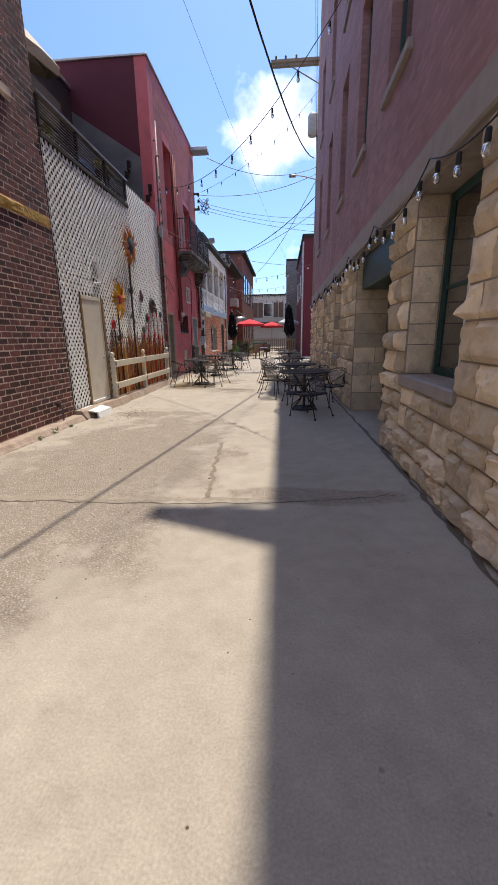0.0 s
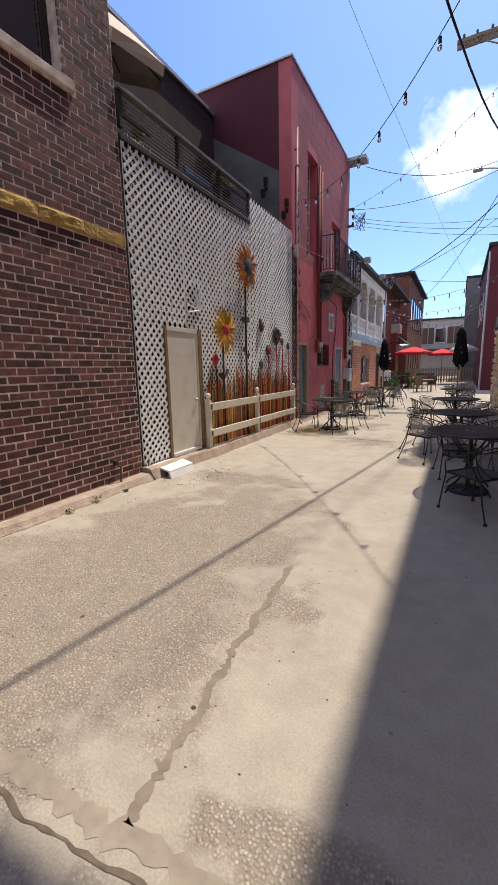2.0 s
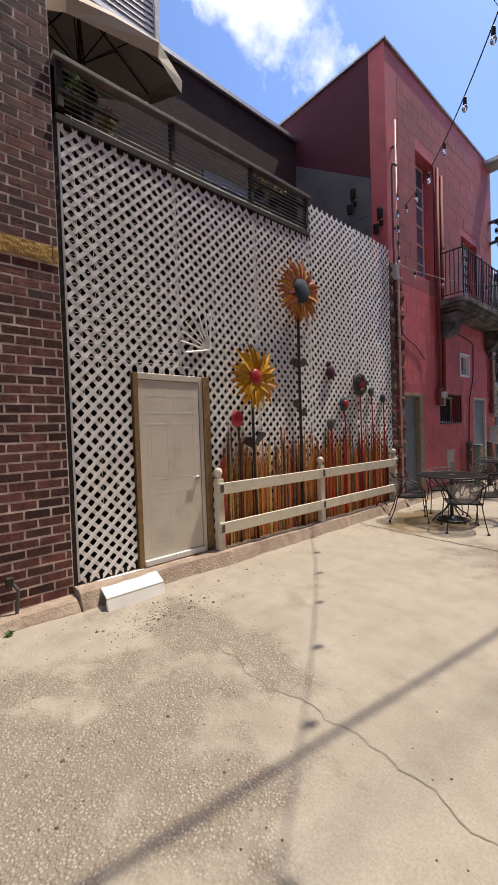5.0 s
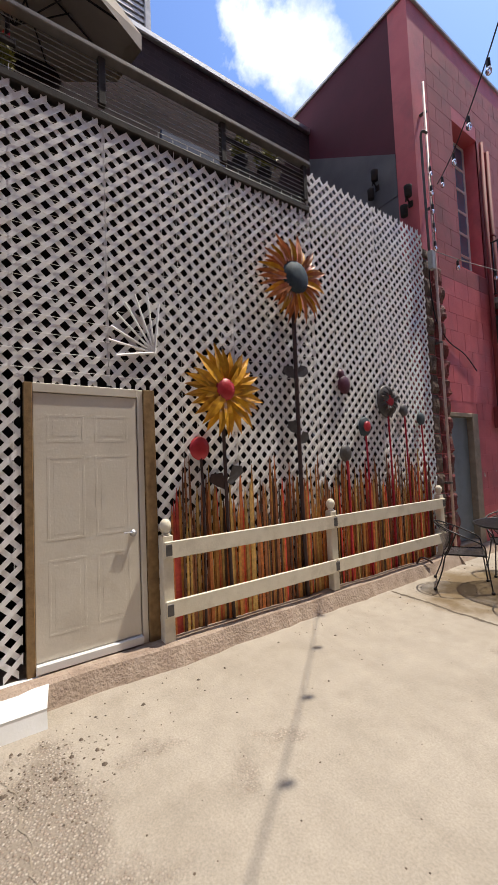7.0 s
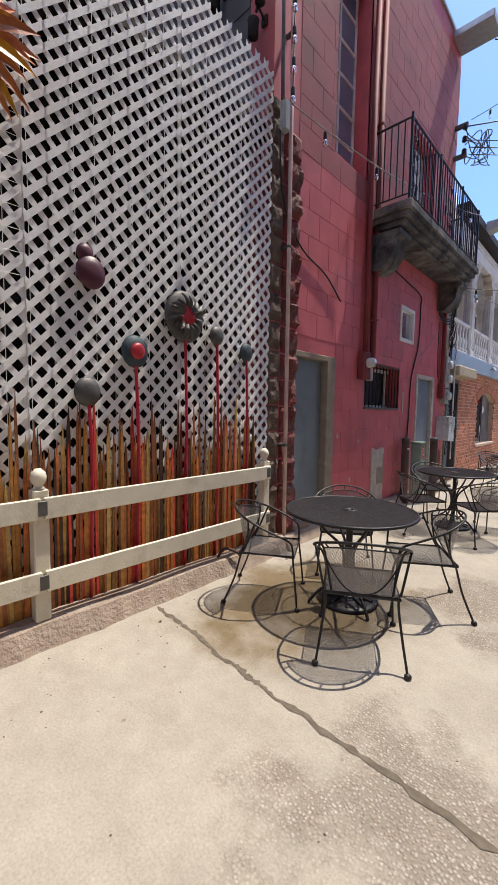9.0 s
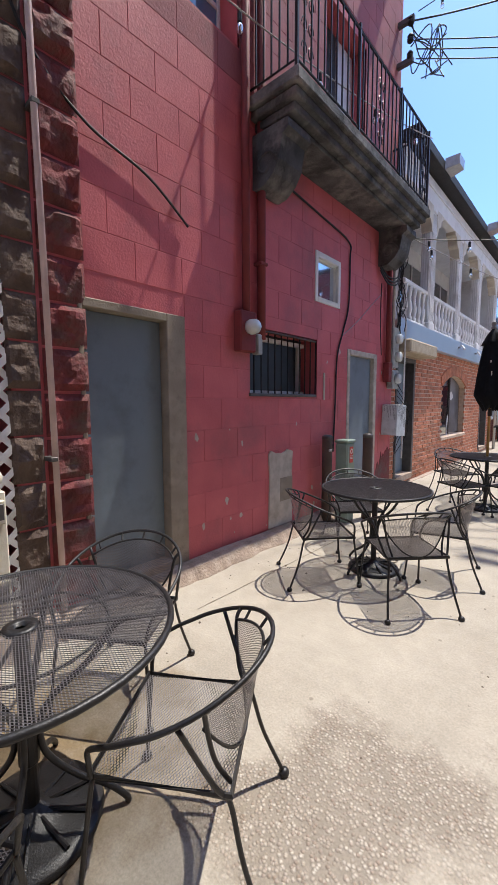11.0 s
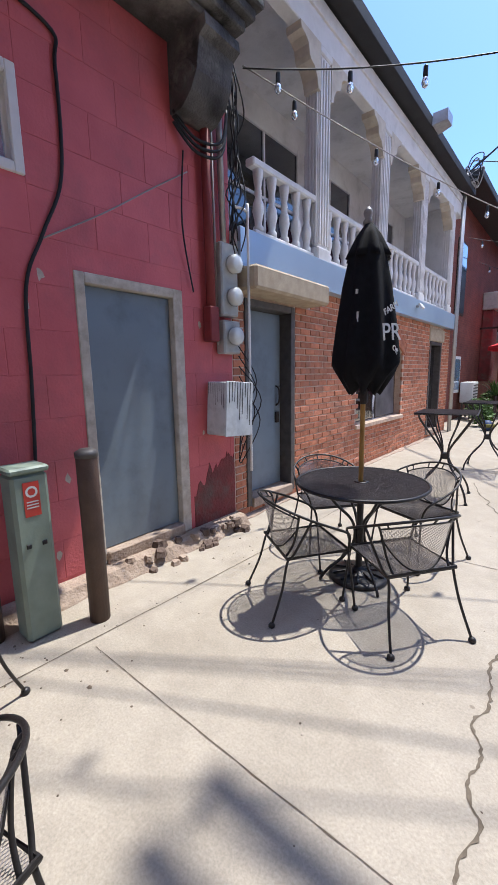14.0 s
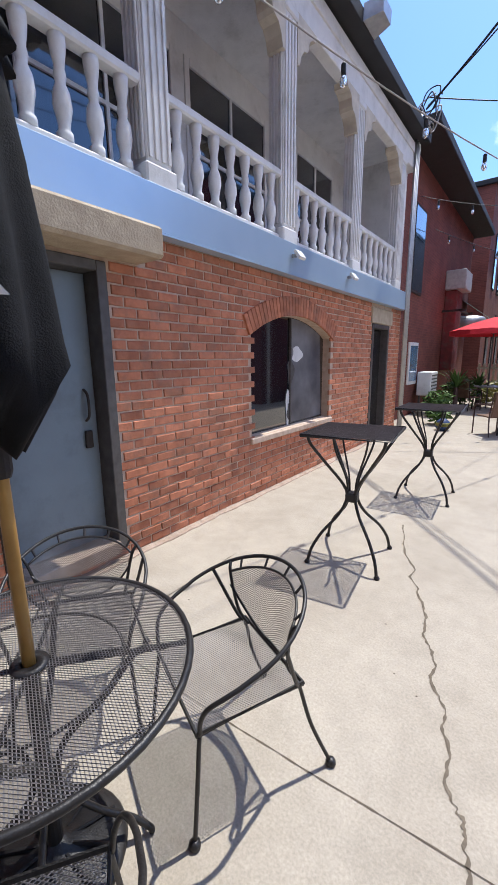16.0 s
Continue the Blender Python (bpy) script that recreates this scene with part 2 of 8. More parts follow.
def course_paint(name, base, dark, mortar, width, height, bump=0.5):
    """Brickwork of a surface that stays far off; the wall runs along y."""
    m = surf(name, base, dark, scale=1.5, rough=0.9, bump=0.2, grain=30)
    t = m.node_tree
    n, lk = t.nodes, t.links
    b = n["Principled BSDF"]
    prior = b.inputs["Base Color"].links[0].from_socket
    geo = n.new("ShaderNodeNewGeometry")
    sp = n.new("ShaderNodeSeparateXYZ")
    lk.new(geo.outputs["Position"], sp.inputs[0])
    ad = n.new("ShaderNodeMath")
    lk.new(sp.outputs["X"], ad.inputs[0])
    lk.new(sp.outputs["Y"], ad.inputs[1])
    cb = n.new("ShaderNodeCombineXYZ")
    lk.new(ad.outputs[0], cb.inputs["X"])
    lk.new(sp.outputs["Z"], cb.inputs["Y"])
    br = n.new("ShaderNodeTexBrick")
    br.inputs["Scale"].default_value = 1
    br.inputs["Brick Width"].default_value = width
    br.inputs["Row Height"].default_value = height
    br.inputs["Mortar Size"].default_value = 0.008
    br.inputs["Color1"].default_value = (1, 1, 1, 1)
    br.inputs["Color2"].default_value = (0.75, 0.75, 0.75, 1)
    br.inputs["Mortar"].default_value = (*mortar, 1)
    lk.new(cb.outputs[0], br.inputs["Vector"])
    mu = n.new("ShaderNodeMix")
    mu.data_type = "RGBA"
    mu.blend_type = "MULTIPLY"
    mu.inputs["Factor"].default_value = 1
    lk.new(prior, mu.inputs["A"])
    lk.new(br.outputs["Color"], mu.inputs["B"])
    lk.new(mu.outputs["Result"], b.inputs["Base Color"])
    bp = n.new("ShaderNodeBump")
    bp.invert = True
    bp.inputs["Strength"].default_value = bump
    bp.inputs["Distance"].default_value = 0.01
    lk.new(br.outputs["Fac"], bp.inputs["Height"])
    lk.new(bp.outputs[0], b.inputs["Normal"])
    return m


CONCRETE = concrete()
KERB = surf("old_kerb_concrete", (0.42, 0.33, 0.26), (0.30, 0.22, 0.17), scale=9, rough=0.95, bump=0.7, grain=40, stain=(0.20, 0.15, 0.11), stain_scale=4, reach=0.02)
SEAM = surf("seam_dirt", (0.32, 0.27, 0.215), (0.24, 0.20, 0.155), scale=14, rough=1, bump=0.3)
OLD_SEAM = surf("old_mortar_seam", (0.25, 0.205, 0.16), (0.18, 0.145, 0.112), scale=14, rough=1, bump=0.3)
CRACK = surf("crack_dirt", (0.17, 0.135, 0.10), (0.10, 0.08, 0.06), scale=20, rough=1, bump=0.4)
DARK_BRICK = surf("dark_brick", (0.155, 0.05, 0.042), (0.055, 0.02, 0.019), scale=14, rough=0.75, bump=0.6, grain=42, stain=(0.022, 0.014, 0.016), stain_scale=1.6, stain_amount=0.6, vary=0.6, spec=0.5)
DARK_MORTAR = surf("pale_mortar", (0.86, 0.74, 0.67), (0.42, 0.33, 0.29), scale=7, rough=0.95, bump=0.5)
OCHRE = surf("ochre_stone_band", (0.50, 0.33, 0.10), (0.34, 0.20, 0.055), scale=10, rough=0.9, bump=0.9, grain=24, reach=0.03)
ORANGE_BRICK = surf("orange_brick", (0.54, 0.215, 0.12), (0.37, 0.135, 0.072), scale=11, rough=0.85, bump=0.5, grain=50, stain=(0.18, 0.13, 0.10), stain_scale=4, stain_amount=0.5, vary=0.22)
ORANGE_MORTAR = surf("grey_pink_mortar", (0.60, 0.46, 0.36), (0.44, 0.33, 0.25), scale=12, rough=0.95, bump=0.4)
RED_PAINT = surf("red_wall_paint", (0.62, 0.142, 0.152), (0.53, 0.112, 0.122), scale=3, rough=0.6, bump=0.35, grain=55, stain=(0.33, 0.105, 0.11), stain_scale=1.1, stain_amount=0.7, vary=0.05)
RED_OLD = surf("weathered_red_paint", (0.24, 0.045, 0.045), (0.13, 0.042, 0.04), scale=6, rough=0.85, bump=0.7, grain=35, stain=(0.13, 0.105, 0.085), stain_scale=3.5, stain_amount=0.8, reach=0.02)
BROWN_STONE = surf("bare_brown_block", (0.16, 0.115, 0.09), (0.09, 0.06, 0.05), scale=7, rough=0.9, bump=0.8, grain=30, reach=0.02)
# duller copy of the wall red, offsetting the sun on the upper courses
RED_TONED_DOWN = surf("toned_down_wall_red", (0.42, 0.12, 0.128), (0.33, 0.098, 0.105), scale=2.2, rough=0.75, bump=0.4, grain=45, stain=(0.22, 0.095, 0.095), stain_scale=1.3, stain_amount=0.7, vary=0.05)
# far darker than the red on the same building's front
MAROON = surf("dark_maroon", (0.115, 0.017, 0.03), (0.09, 0.014, 0.024), scale=2, rough=0.75, bump=0.15)
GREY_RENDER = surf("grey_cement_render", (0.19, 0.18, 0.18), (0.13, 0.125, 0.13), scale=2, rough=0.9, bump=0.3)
PATCH = surf("bare_cement_patch", (0.58, 0.51, 0.43), (0.40, 0.35, 0.285), scale=9, rough=0.95, bump=0.6)
LATTICE = surf("white_vinyl_lattice", (0.92, 0.91, 0.90), (0.84, 0.83, 0.82), scale=14, rough=0.55, bump=0.2, stain=(0.5, 0.47, 0.44), stain_scale=5, stain_amount=0.35)
BLACKWOOD = surf("dark_stained_timber", (0.045, 0.035, 0.03), (0.025, 0.02, 0.018), scale=12, rough=0.8, bump=0.4)
# near-black colour painted in as the shade of closed-off interiors
SHADE_BLACK = surf("shade_black_interior", (0.03, 0.025, 0.022), rough=0.95)
DOOR_BEIGE = surf("beige_door_paint", (0.70, 0.645, 0.55), (0.65, 0.595, 0.505), scale=3, rough=0.5, bump=0.08, stain=(0.45, 0.39, 0.31), stain_scale=2.5, stain_amount=0.35)
CASING = surf("raw_timber_casing", (0.30, 0.19, 0.085), (0.19, 0.115, 0.05), scale=18, rough=0.75, bump=0.3)
CREAM = surf("cream_fence_paint", (0.74, 0.68, 0.55), (0.66, 0.60, 0.475), scale=6, rough=0.6, bump=0.2, stain=(0.38, 0.32, 0.23), stain_scale=5, stain_amount=0.4)
STEEL = surf("galvanised_steel", (0.45, 0.45, 0.45), (0.36, 0.36, 0.37), scale=15, rough=0.45, metal=0.8, bump=0.1)
IRON = surf("black_wrought_iron", (0.030, 0.028, 0.028), (0.022, 0.02, 0.02), scale=30, rough=0.42, metal=0.35, bump=0.15, grain=150, spec=0.5)
# black metal lightened to grey, which stands in for the sky's sheen
MESH = surf("sheen_grey_expanded_metal", (0.32, 0.30, 0.305), (0.25, 0.232, 0.236), scale=30, rough=0.34, metal=0.6, bump=0)
GREY_DOOR = surf("blue_grey_door_paint", (0.19, 0.235, 0.275), (0.17, 0.205, 0.24), scale=3, rough=0.45, bump=0.06, stain=(0.075, 0.085, 0.095), stain_scale=2)
BEIGE_TRIM = surf("weathered_beige_trim", (0.36, 0.30, 0.23), (0.25, 0.205, 0.155), scale=12, rough=0.8, bump=0.35, stain=(0.15, 0.12, 0.09), stain_scale=6)
PALE_TRIM = surf("chalky_pale_trim", (0.62, 0.57, 0.49), (0.44, 0.39, 0.32), scale=10, rough=0.75, bump=0.3, stain=(0.26, 0.22, 0.17), stain_scale=7, stain_amount=0.5)
CREAM_STONE = surf("cream_corbel_paint", (0.66, 0.60, 0.50), (0.52, 0.46, 0.37), scale=6, rough=0.75, bump=0.3, stain=(0.36, 0.31, 0.24), stain_scale=5, stain_amount=0.4)
WHITE = surf("white_trim_paint", (0.78, 0.77, 0.75), (0.68, 0.67, 0.65), scale=5, rough=0.5, bump=0.1)
OLD_WHITE = surf("chalky_white_paint", (0.78, 0.77, 0.76), (0.68, 0.67, 0.66), scale=6, rough=0.65, bump=0.2, stain=(0.36, 0.35, 0.33), stain_scale=3, stain_amount=0.5)
# the metal's pale blue is deepened to carry the sky's reflection
FASCIA = surf("sky_tinted_flashing", (0.45, 0.58, 0.72), (0.38, 0.51, 0.66), scale=1.2, rough=0.3, metal=0.35, bump=0.06, grain=3, spec=0.5)
STONE_BLOCK = surf("cast_stone_lintel", (0.48, 0.40, 0.29), (0.36, 0.29, 0.21), scale=8, rough=0.9, bump=0.5)
LIMESTONE = surf("tan_limestone", (0.74, 0.60, 0.42), (0.60, 0.475, 0.33), scale=5, rough=0.9, bump=0.8, grain=22, stain=(0.27, 0.22, 0.175), stain_scale=3.4, stain_amount=0.42, vary=0.34, reach=0.03)
LIME_MORTAR = surf("grey_lime_mortar", (0.36, 0.30, 0.245), (0.27, 0.22, 0.18), scale=9, rough=0.95, bump=0.6)
LEDGE = surf("grey_stone_belt", (0.33, 0.29, 0.265), (0.27, 0.235, 0.215), scale=5, rough=0.9, bump=0.3)
GREEN_TRIM = surf("dark_green_paint", (0.018, 0.06, 0.055), (0.012, 0.045, 0.04), scale=6, rough=0.4, bump=0.1)
UPPER_BRICK = course_paint("plum_painted_brick", (0.40, 0.225, 0.22), (0.30, 0.165, 0.165), (0.8, 0.8, 0.8), 0.22, 0.075, 0.35)
FAR_BRICK = course_paint("far_red_brick", (0.22, 0.075, 0.055), (0.15, 0.05, 0.04), (1.2, 1.1, 1.0), 0.22, 0.075)
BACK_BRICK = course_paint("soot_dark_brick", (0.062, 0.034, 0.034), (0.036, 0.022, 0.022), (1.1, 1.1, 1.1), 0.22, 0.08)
PLASTIC_GREY = surf("grey_meter_enamel", (0.42, 0.43, 0.42), (0.34, 0.35, 0.34), scale=10, rough=0.45, bump=0.08, stain=(0.2, 0.19, 0.18), stain_scale=7)
BOX_WHITE = surf("chalky_box_enamel", (0.60, 0.62, 0.62), (0.48, 0.50, 0.50), scale=10, rough=0.5, bump=0.1, stain=(0.25, 0.24, 0.23), stain_scale=9, stain_amount=0.4)
METER_GLASS = surf("clouded_meter_glass", (0.62, 0.64, 0.62), (0.5, 0.52, 0.5), scale=9, rough=0.1, bump=0.05, coat=1)
WINDOW_DARK = pane("dark_window_glass", (0.012, 0.015, 0.018))
# near-black and rough, to keep the sky's mirror image out of the barred recess
WINDOW_DULL = surf("dull_dark_glass", (0.022, 0.024, 0.03), (0.012, 0.013, 0.017), scale=6, rough=0.32, bump=0.05, spec=0.4)
WINDOW_MIRROR = surf("bright_window_glass", (0.62, 0.70, 0.78), (0.60, 0.68, 0.76), scale=1.5, rough=0.05, metal=0.9, bump=0.02, grain=3, spec=0.9)
# blue base colour paints the sky's reflection into the panes
WINDOW_SKY_TINT = pane("sky_tinted_glass", (0.13, 0.29, 0.45))
CURTAIN = surf("grey_curtain", (0.20, 0.21, 0.22), (0.12, 0.13, 0.14), scale=4, rough=0.9)
BRONZE = surf("brown_bollard_paint", (0.10, 0.062, 0.048), (0.07, 0.044, 0.035), scale=9, rough=0.6, bump=0.25)
CABINET = surf("sage_green_enamel", (0.25, 0.31, 0.25), (0.20, 0.25, 0.20), scale=8, rough=0.5, bump=0.1)
STICKER = surf("red_label_print", (0.62, 0.06, 0.04), rough=0.5, bump=0)
INK = surf("white_print", (0.78, 0.78, 0.76), rough=0.7, bump=0)
BLACK_CLOTH = surf("black_canvas", (0.010, 0.010, 0.012), (0.006, 0.006, 0.007), scale=20, rough=0.9, bump=0.3, grain=200, spec=0.2)
POLE_WOOD = surf("varnished_pole_wood", (0.42, 0.235, 0.06), (0.33, 0.175, 0.04), scale=14, rough=0.4, bump=0.1)
RED_CLOTH = surf("red_canvas", (0.62, 0.03, 0.045), (0.54, 0.025, 0.035), scale=4, rough=0.85, bump=0.1)
BEIGE_CLOTH = surf("beige_canvas", (0.62, 0.55, 0.45), (0.56, 0.49, 0.40), scale=4, rough=0.9, bump=0.1)
WHITE_CLOTH = surf("pale_grey_canvas", (0.62, 0.64, 0.66), rough=0.9, bump=0.1)
YELLOW = surf("yellow_enamel_petals", (0.72, 0.38, 0.02), (0.52, 0.22, 0.012), scale=16, rough=0.4, bump=0.15, vary=0.3, coat=0.3)
COPPER = surf("orange_copper_petals", (0.66, 0.24, 0.065), (0.46, 0.135, 0.042), scale=16, rough=0.45, bump=0.15, vary=0.35, coat=0.3)
CORAL = surf("coral_enamel", (0.50, 0.035, 0.045), (0.38, 0.025, 0.03), scale=12, rough=0.4, bump=0.2)
SLATE = surf("slate_blue_metal", (0.062, 0.085, 0.098), (0.04, 0.056, 0.066), scale=12, rough=0.62, metal=0.3, bump=0.2)
PEWTER = surf("weathered_grey_metal", (0.13, 0.12, 0.115), (0.085, 0.078, 0.075), scale=12, rough=0.55, metal=0.4, bump=0.2)
STEM = surf("dark_brown_stem_metal", (0.065, 0.035, 0.03), (0.04, 0.022, 0.02), scale=20, rough=0.5, bump=0.2)
STEM_RED = surf("crimson_stem_paint", (0.46, 0.02, 0.045), (0.36, 0.015, 0.03), scale=20, rough=0.45, bump=0.1)
PLUM = surf("plum_enamel", (0.10, 0.028, 0.045), rough=0.45)
REEDS = [surf("reed_paint_" + w, c, tuple(v * 0.55 for v in c), scale=26, rough=0.6, bump=0.3, vary=0.3) for w, c in
         (("rust", (0.62, 0.19, 0.05)), ("brown", (0.33, 0.12, 0.045)), ("red", (0.66, 0.075, 0.05)), ("umber", (0.12, 0.055, 0.03)), ("straw", (0.62, 0.37, 0.11)), ("ochre", (0.56, 0.25, 0.055)))]
CABLE = surf("black_cable", (0.018, 0.018, 0.02), rough=0.6, bump=0)
CABLE_PALE = surf("grey_cable", (0.38, 0.35, 0.33), rough=0.6, bump=0)
RED_PIPE = surf("red_painted_pipe", (0.22, 0.035, 0.037), (0.17, 0.03, 0.03), scale=8, rough=0.7, bump=0.15)
SOCKET = surf("black_lamp_socket", (0.015, 0.015, 0.015), rough=0.5, bump=0)
BULB = glass("clear_bulb_glass", (0.95, 0.95, 0.92), 0.02)
ROOF_BLACK = surf("black_roof_edge", (0.022, 0.022, 0.024), (0.015, 0.015, 0.016), scale=6, rough=0.7, bump=0.2)
SLAB_OLD = surf("sooty_balcony_concrete", (0.13, 0.128, 0.128), (0.03, 0.029, 0.03), scale=4, rough=0.85, bump=0.7, stain=(0.30, 0.285, 0.265), stain_scale=2.2, stain_amount=0.8, reach=0.02)
TIMBER_POLE = surf("grey_weathered_pole", (0.26, 0.22, 0.18), (0.18, 0.15, 0.12), scale=8, rough=0.9, bump=0.4)
SIDING = surf("white_siding", (0.72, 0.70, 0.67), rough=0.7, bump=0.1)
TAN_WALL = surf("tan_stucco", (0.50, 0.47, 0.43), (0.44, 0.41, 0.375), scale=2, rough=0.9, bump=0.2)
SHUTTER = surf("brown_shutter", (0.13, 0.08, 0.065), rough=0.7)
LEAF = surf("green_leaf", (0.09, 0.17, 0.03), (0.04, 0.085, 0.018), scale=9, rough=0.55, bump=0.1, vary=0.35)
LEAF_YELLOW = surf("yellow_green_leaf", (0.26, 0.24, 0.05), (0.13, 0.13, 0.03), scale=9, rough=0.55, bump=0.1, vary=0.35)
SLING = surf("brown_sling_fabric", (0.17, 0.10, 0.065), rough=0.8, bump=0.2)
GREEN_PAINT = surf("green_bench_paint", (0.03, 0.20, 0.11), rough=0.5)
BLUE_PAINT = surf("blue_bench_paint", (0.03, 0.06, 0.16), rough=0.6)


# ---------- building blocks ----------
class Geo:
    """Collects the points and faces of one mesh."""

    lift = None  # a rule for the heights of one stretch of the place

    def __init__(self):
        self.v, self.f = [], []

    def add(self, pts, faces):
        k = len(self.v)
        self.v += [tuple(p) for p in pts]
        self.f += [tuple(i + k for i in f) for f in faces]
        return self

    def box(self, x0, x1, y0, y1, z0, z1, ch=0.0, m=None):
        c = Vector(((x0 + x1) / 2, (y0 + y1) / 2, (z0 + z1) / 2))
        h = Vector((abs(x1 - x0) / 2, abs(y1 - y0) / 2, abs(z1 - z0) / 2))
        ch = min(ch, 0.45 * min(h) * 2)
        if not ch:
            pts = [Vector((sx * h.x, sy * h.y, sz * h.z)) for sx in (-1, 1) for sy in (-1, 1) for sz in (-1, 1)]
            faces = [(0, 1, 3, 2), (4, 6, 7, 5), (0, 4, 5, 1), (2, 3, 7, 6), (0, 2, 6, 4), (1, 5, 7, 3)]
        else:
            pts, at = [], {}
            for sx in (-1, 1):
                for sy in (-1, 1):
                    for sz in (-1, 1):
                        for a in range(3):
                            p = Vector((sx * h.x, sy * h.y, sz * h.z))
                            s = (sx, sy, sz)
                            for b in range(3):
                                if b != a:
                                    p[b] -= s[b] * ch
                            at[(sx, sy, sz, a)] = len(pts)
                            pts.append(p)
            faces = []
            for a in range(3):
                b, d = (a + 1) % 3, (a + 2) % 3
                for s in (-1, 1):
                    loop = []
                    for u, w in ((-1, -1), (1, -1), (1, 1), (-1, 1)):
                        k = [0, 0, 0]
                        k[a], k[b], k[d] = s, u, w
                        loop.append(at[(*k, a)])
                    faces.append(loop if s > 0 else loop[::-1])
                for u in (-1, 1):
                    for w in (-1, 1):
                        q = []
                        for s in (-1, 1):
                            k = [0, 0, 0]
                            k[a], k[b], k[d] = s, u, w
                            q.append((at[(*k, b)], at[(*k, d)]))
                        loop = [q[0][0], q[1][0], q[1][1], q[0][1]]
                        faces.append(loop if u * w > 0 else loop[::-1])
            for sx in (-1, 1):
                for sy in (-1, 1):
                    for sz in (-1, 1):
                        loop = [at[(sx, sy, sz, a)] for a in range(3)]
                        faces.append(loop if sx * sy * sz > 0 else loop[::-1])
        if m is not None:
            return self.add([m @ (p + c) for p in pts], faces)
        return self.add([p + c for p in pts], faces)

    def tube(self, path, r, n=8, closed=False, flat=1.0):
        path = [Vector(p) for p in path]
        k = len(path)
        rad = r if isinstance(r, (list, tuple)) else [r] * k
        pts, side = [], None
        for i, p in enumerate(path):
            a = path[(i - 1) % k] if (closed or i) else p
            b = path[(i + 1) % k] if (closed or i < k - 1) else p
            d = (b - a).normalized()
            if side is None:
                side = d.cross(Vector((0, 0, 1)))
                if side.length < 0.05:
                    side = d.cross(Vector((0, 1, 0)))
            side = (side - d * side.dot(d)).normalized()
            up = side.cross(d)
            for j in range(n):
                t = 2 * math.pi * j / n
                pts.append(p + (side * math.cos(t) + up * math.sin(t) * flat) * rad[i])
        faces = []
        for i in range(k if closed else k - 1):
            for j in range(n):
                a, b = i * n + j, i * n + (j + 1) % n
                c, d = ((i + 1) % k) * n + (j + 1) % n, ((i + 1) % k) * n + j
                faces.append((a, b, c, d))
        if not closed:
            faces += [tuple(range(n))[::-1], tuple(range((k - 1) * n, k * n))]
        return self.add(pts, faces)

    def lathe(self, rings, n=20, c=(0, 0, 0), axis="z", ripple=None):
        """rings: (radius, height) from bottom to top."""
        pts = []
        for i, (r, h) in enumerate(rings):
            for j in range(n):
                t = 2 * math.pi * j / n
                q = r * (ripple(t, i) if ripple else 1)
                p = (q * math.cos(t), q * math.sin(t), h)
                if axis == "x":
                    p = (p[2], p[0], p[1])
                elif axis == "y":
                    p = (p[1], p[2], p[0])
                pts.append((p[0] + c[0], p[1] + c[1], p[2] + c[2]))
        faces = []
        for i in range(len(rings) - 1):
            for j in range(n):
                faces.append((i * n + j, i * n + (j + 1) % n, (i + 1) * n + (j + 1) % n, (i + 1) * n + j))
        faces += [tuple(range(n))[::-1], tuple(range((len(rings) - 1) * n, len(rings) * n))]
        return self.add(pts, faces)

    def mesh(self, name, material, smooth=False):
        me = bpy.data.meshes.new(name)
        pts = [(x, y, Geo.lift(z)) for x, y, z in self.v] if Geo.lift else self.v
        me.from_pydata(pts, [], self.f)
        me.materials.append(material)
        if smooth:
            me.shade_smooth()
        me.update()
        return me


def put(name, geo, material, parent=None, label="", smooth=False):
    """One mesh object in the world's coordinates, under its thing where one is given."""
    me = geo if isinstance(geo, bpy.types.Mesh) else geo.mesh(name, material, smooth)
    ob = new(name, me)
    if parent is not None:
        ob.parent = parent
        ob.matrix_parent_inverse = base_of(parent).inverted()
    if label:
        ob["label"] = label
    return ob


def base_of(ob):
    m = ob.matrix_basis.copy()
    while ob.parent:
        m = ob.parent.matrix_basis @ ob.matrix_parent_inverse @ m
        ob = ob.parent
    return m


def thing(name, label, category, at=(0, 0, 0), group="", kind=""):
    ob = new(name)
    ob.empty_display_size = 0.1
    ob.matrix_basis = Matrix.Translation(at)
    return tagged(ob, label, category, group, kind)


def setting(name, geo, material, label, category, smooth=False):
    return tagged(put(name, geo, material, smooth=smooth), label, category, kind="structure")


def arc(pts, steps=6):
    """A smooth line through the given points."""
    p = [Vector(q) for q in pts]
    out = []
    for i in range(len(p) - 1):
        a, b, c, d = p[max(i - 1, 0)], p[i], p[i + 1], p[min(i + 2, len(p) - 1)]
        for s in range(steps):
            t = s / steps
            out.append(0.5 * ((2 * b) + (c - a) * t + (2 * a - 5 * b + 4 * c - d) * t * t + (3 * b - a - 3 * c + d) * t ** 3))
    return out + [p[-1]]


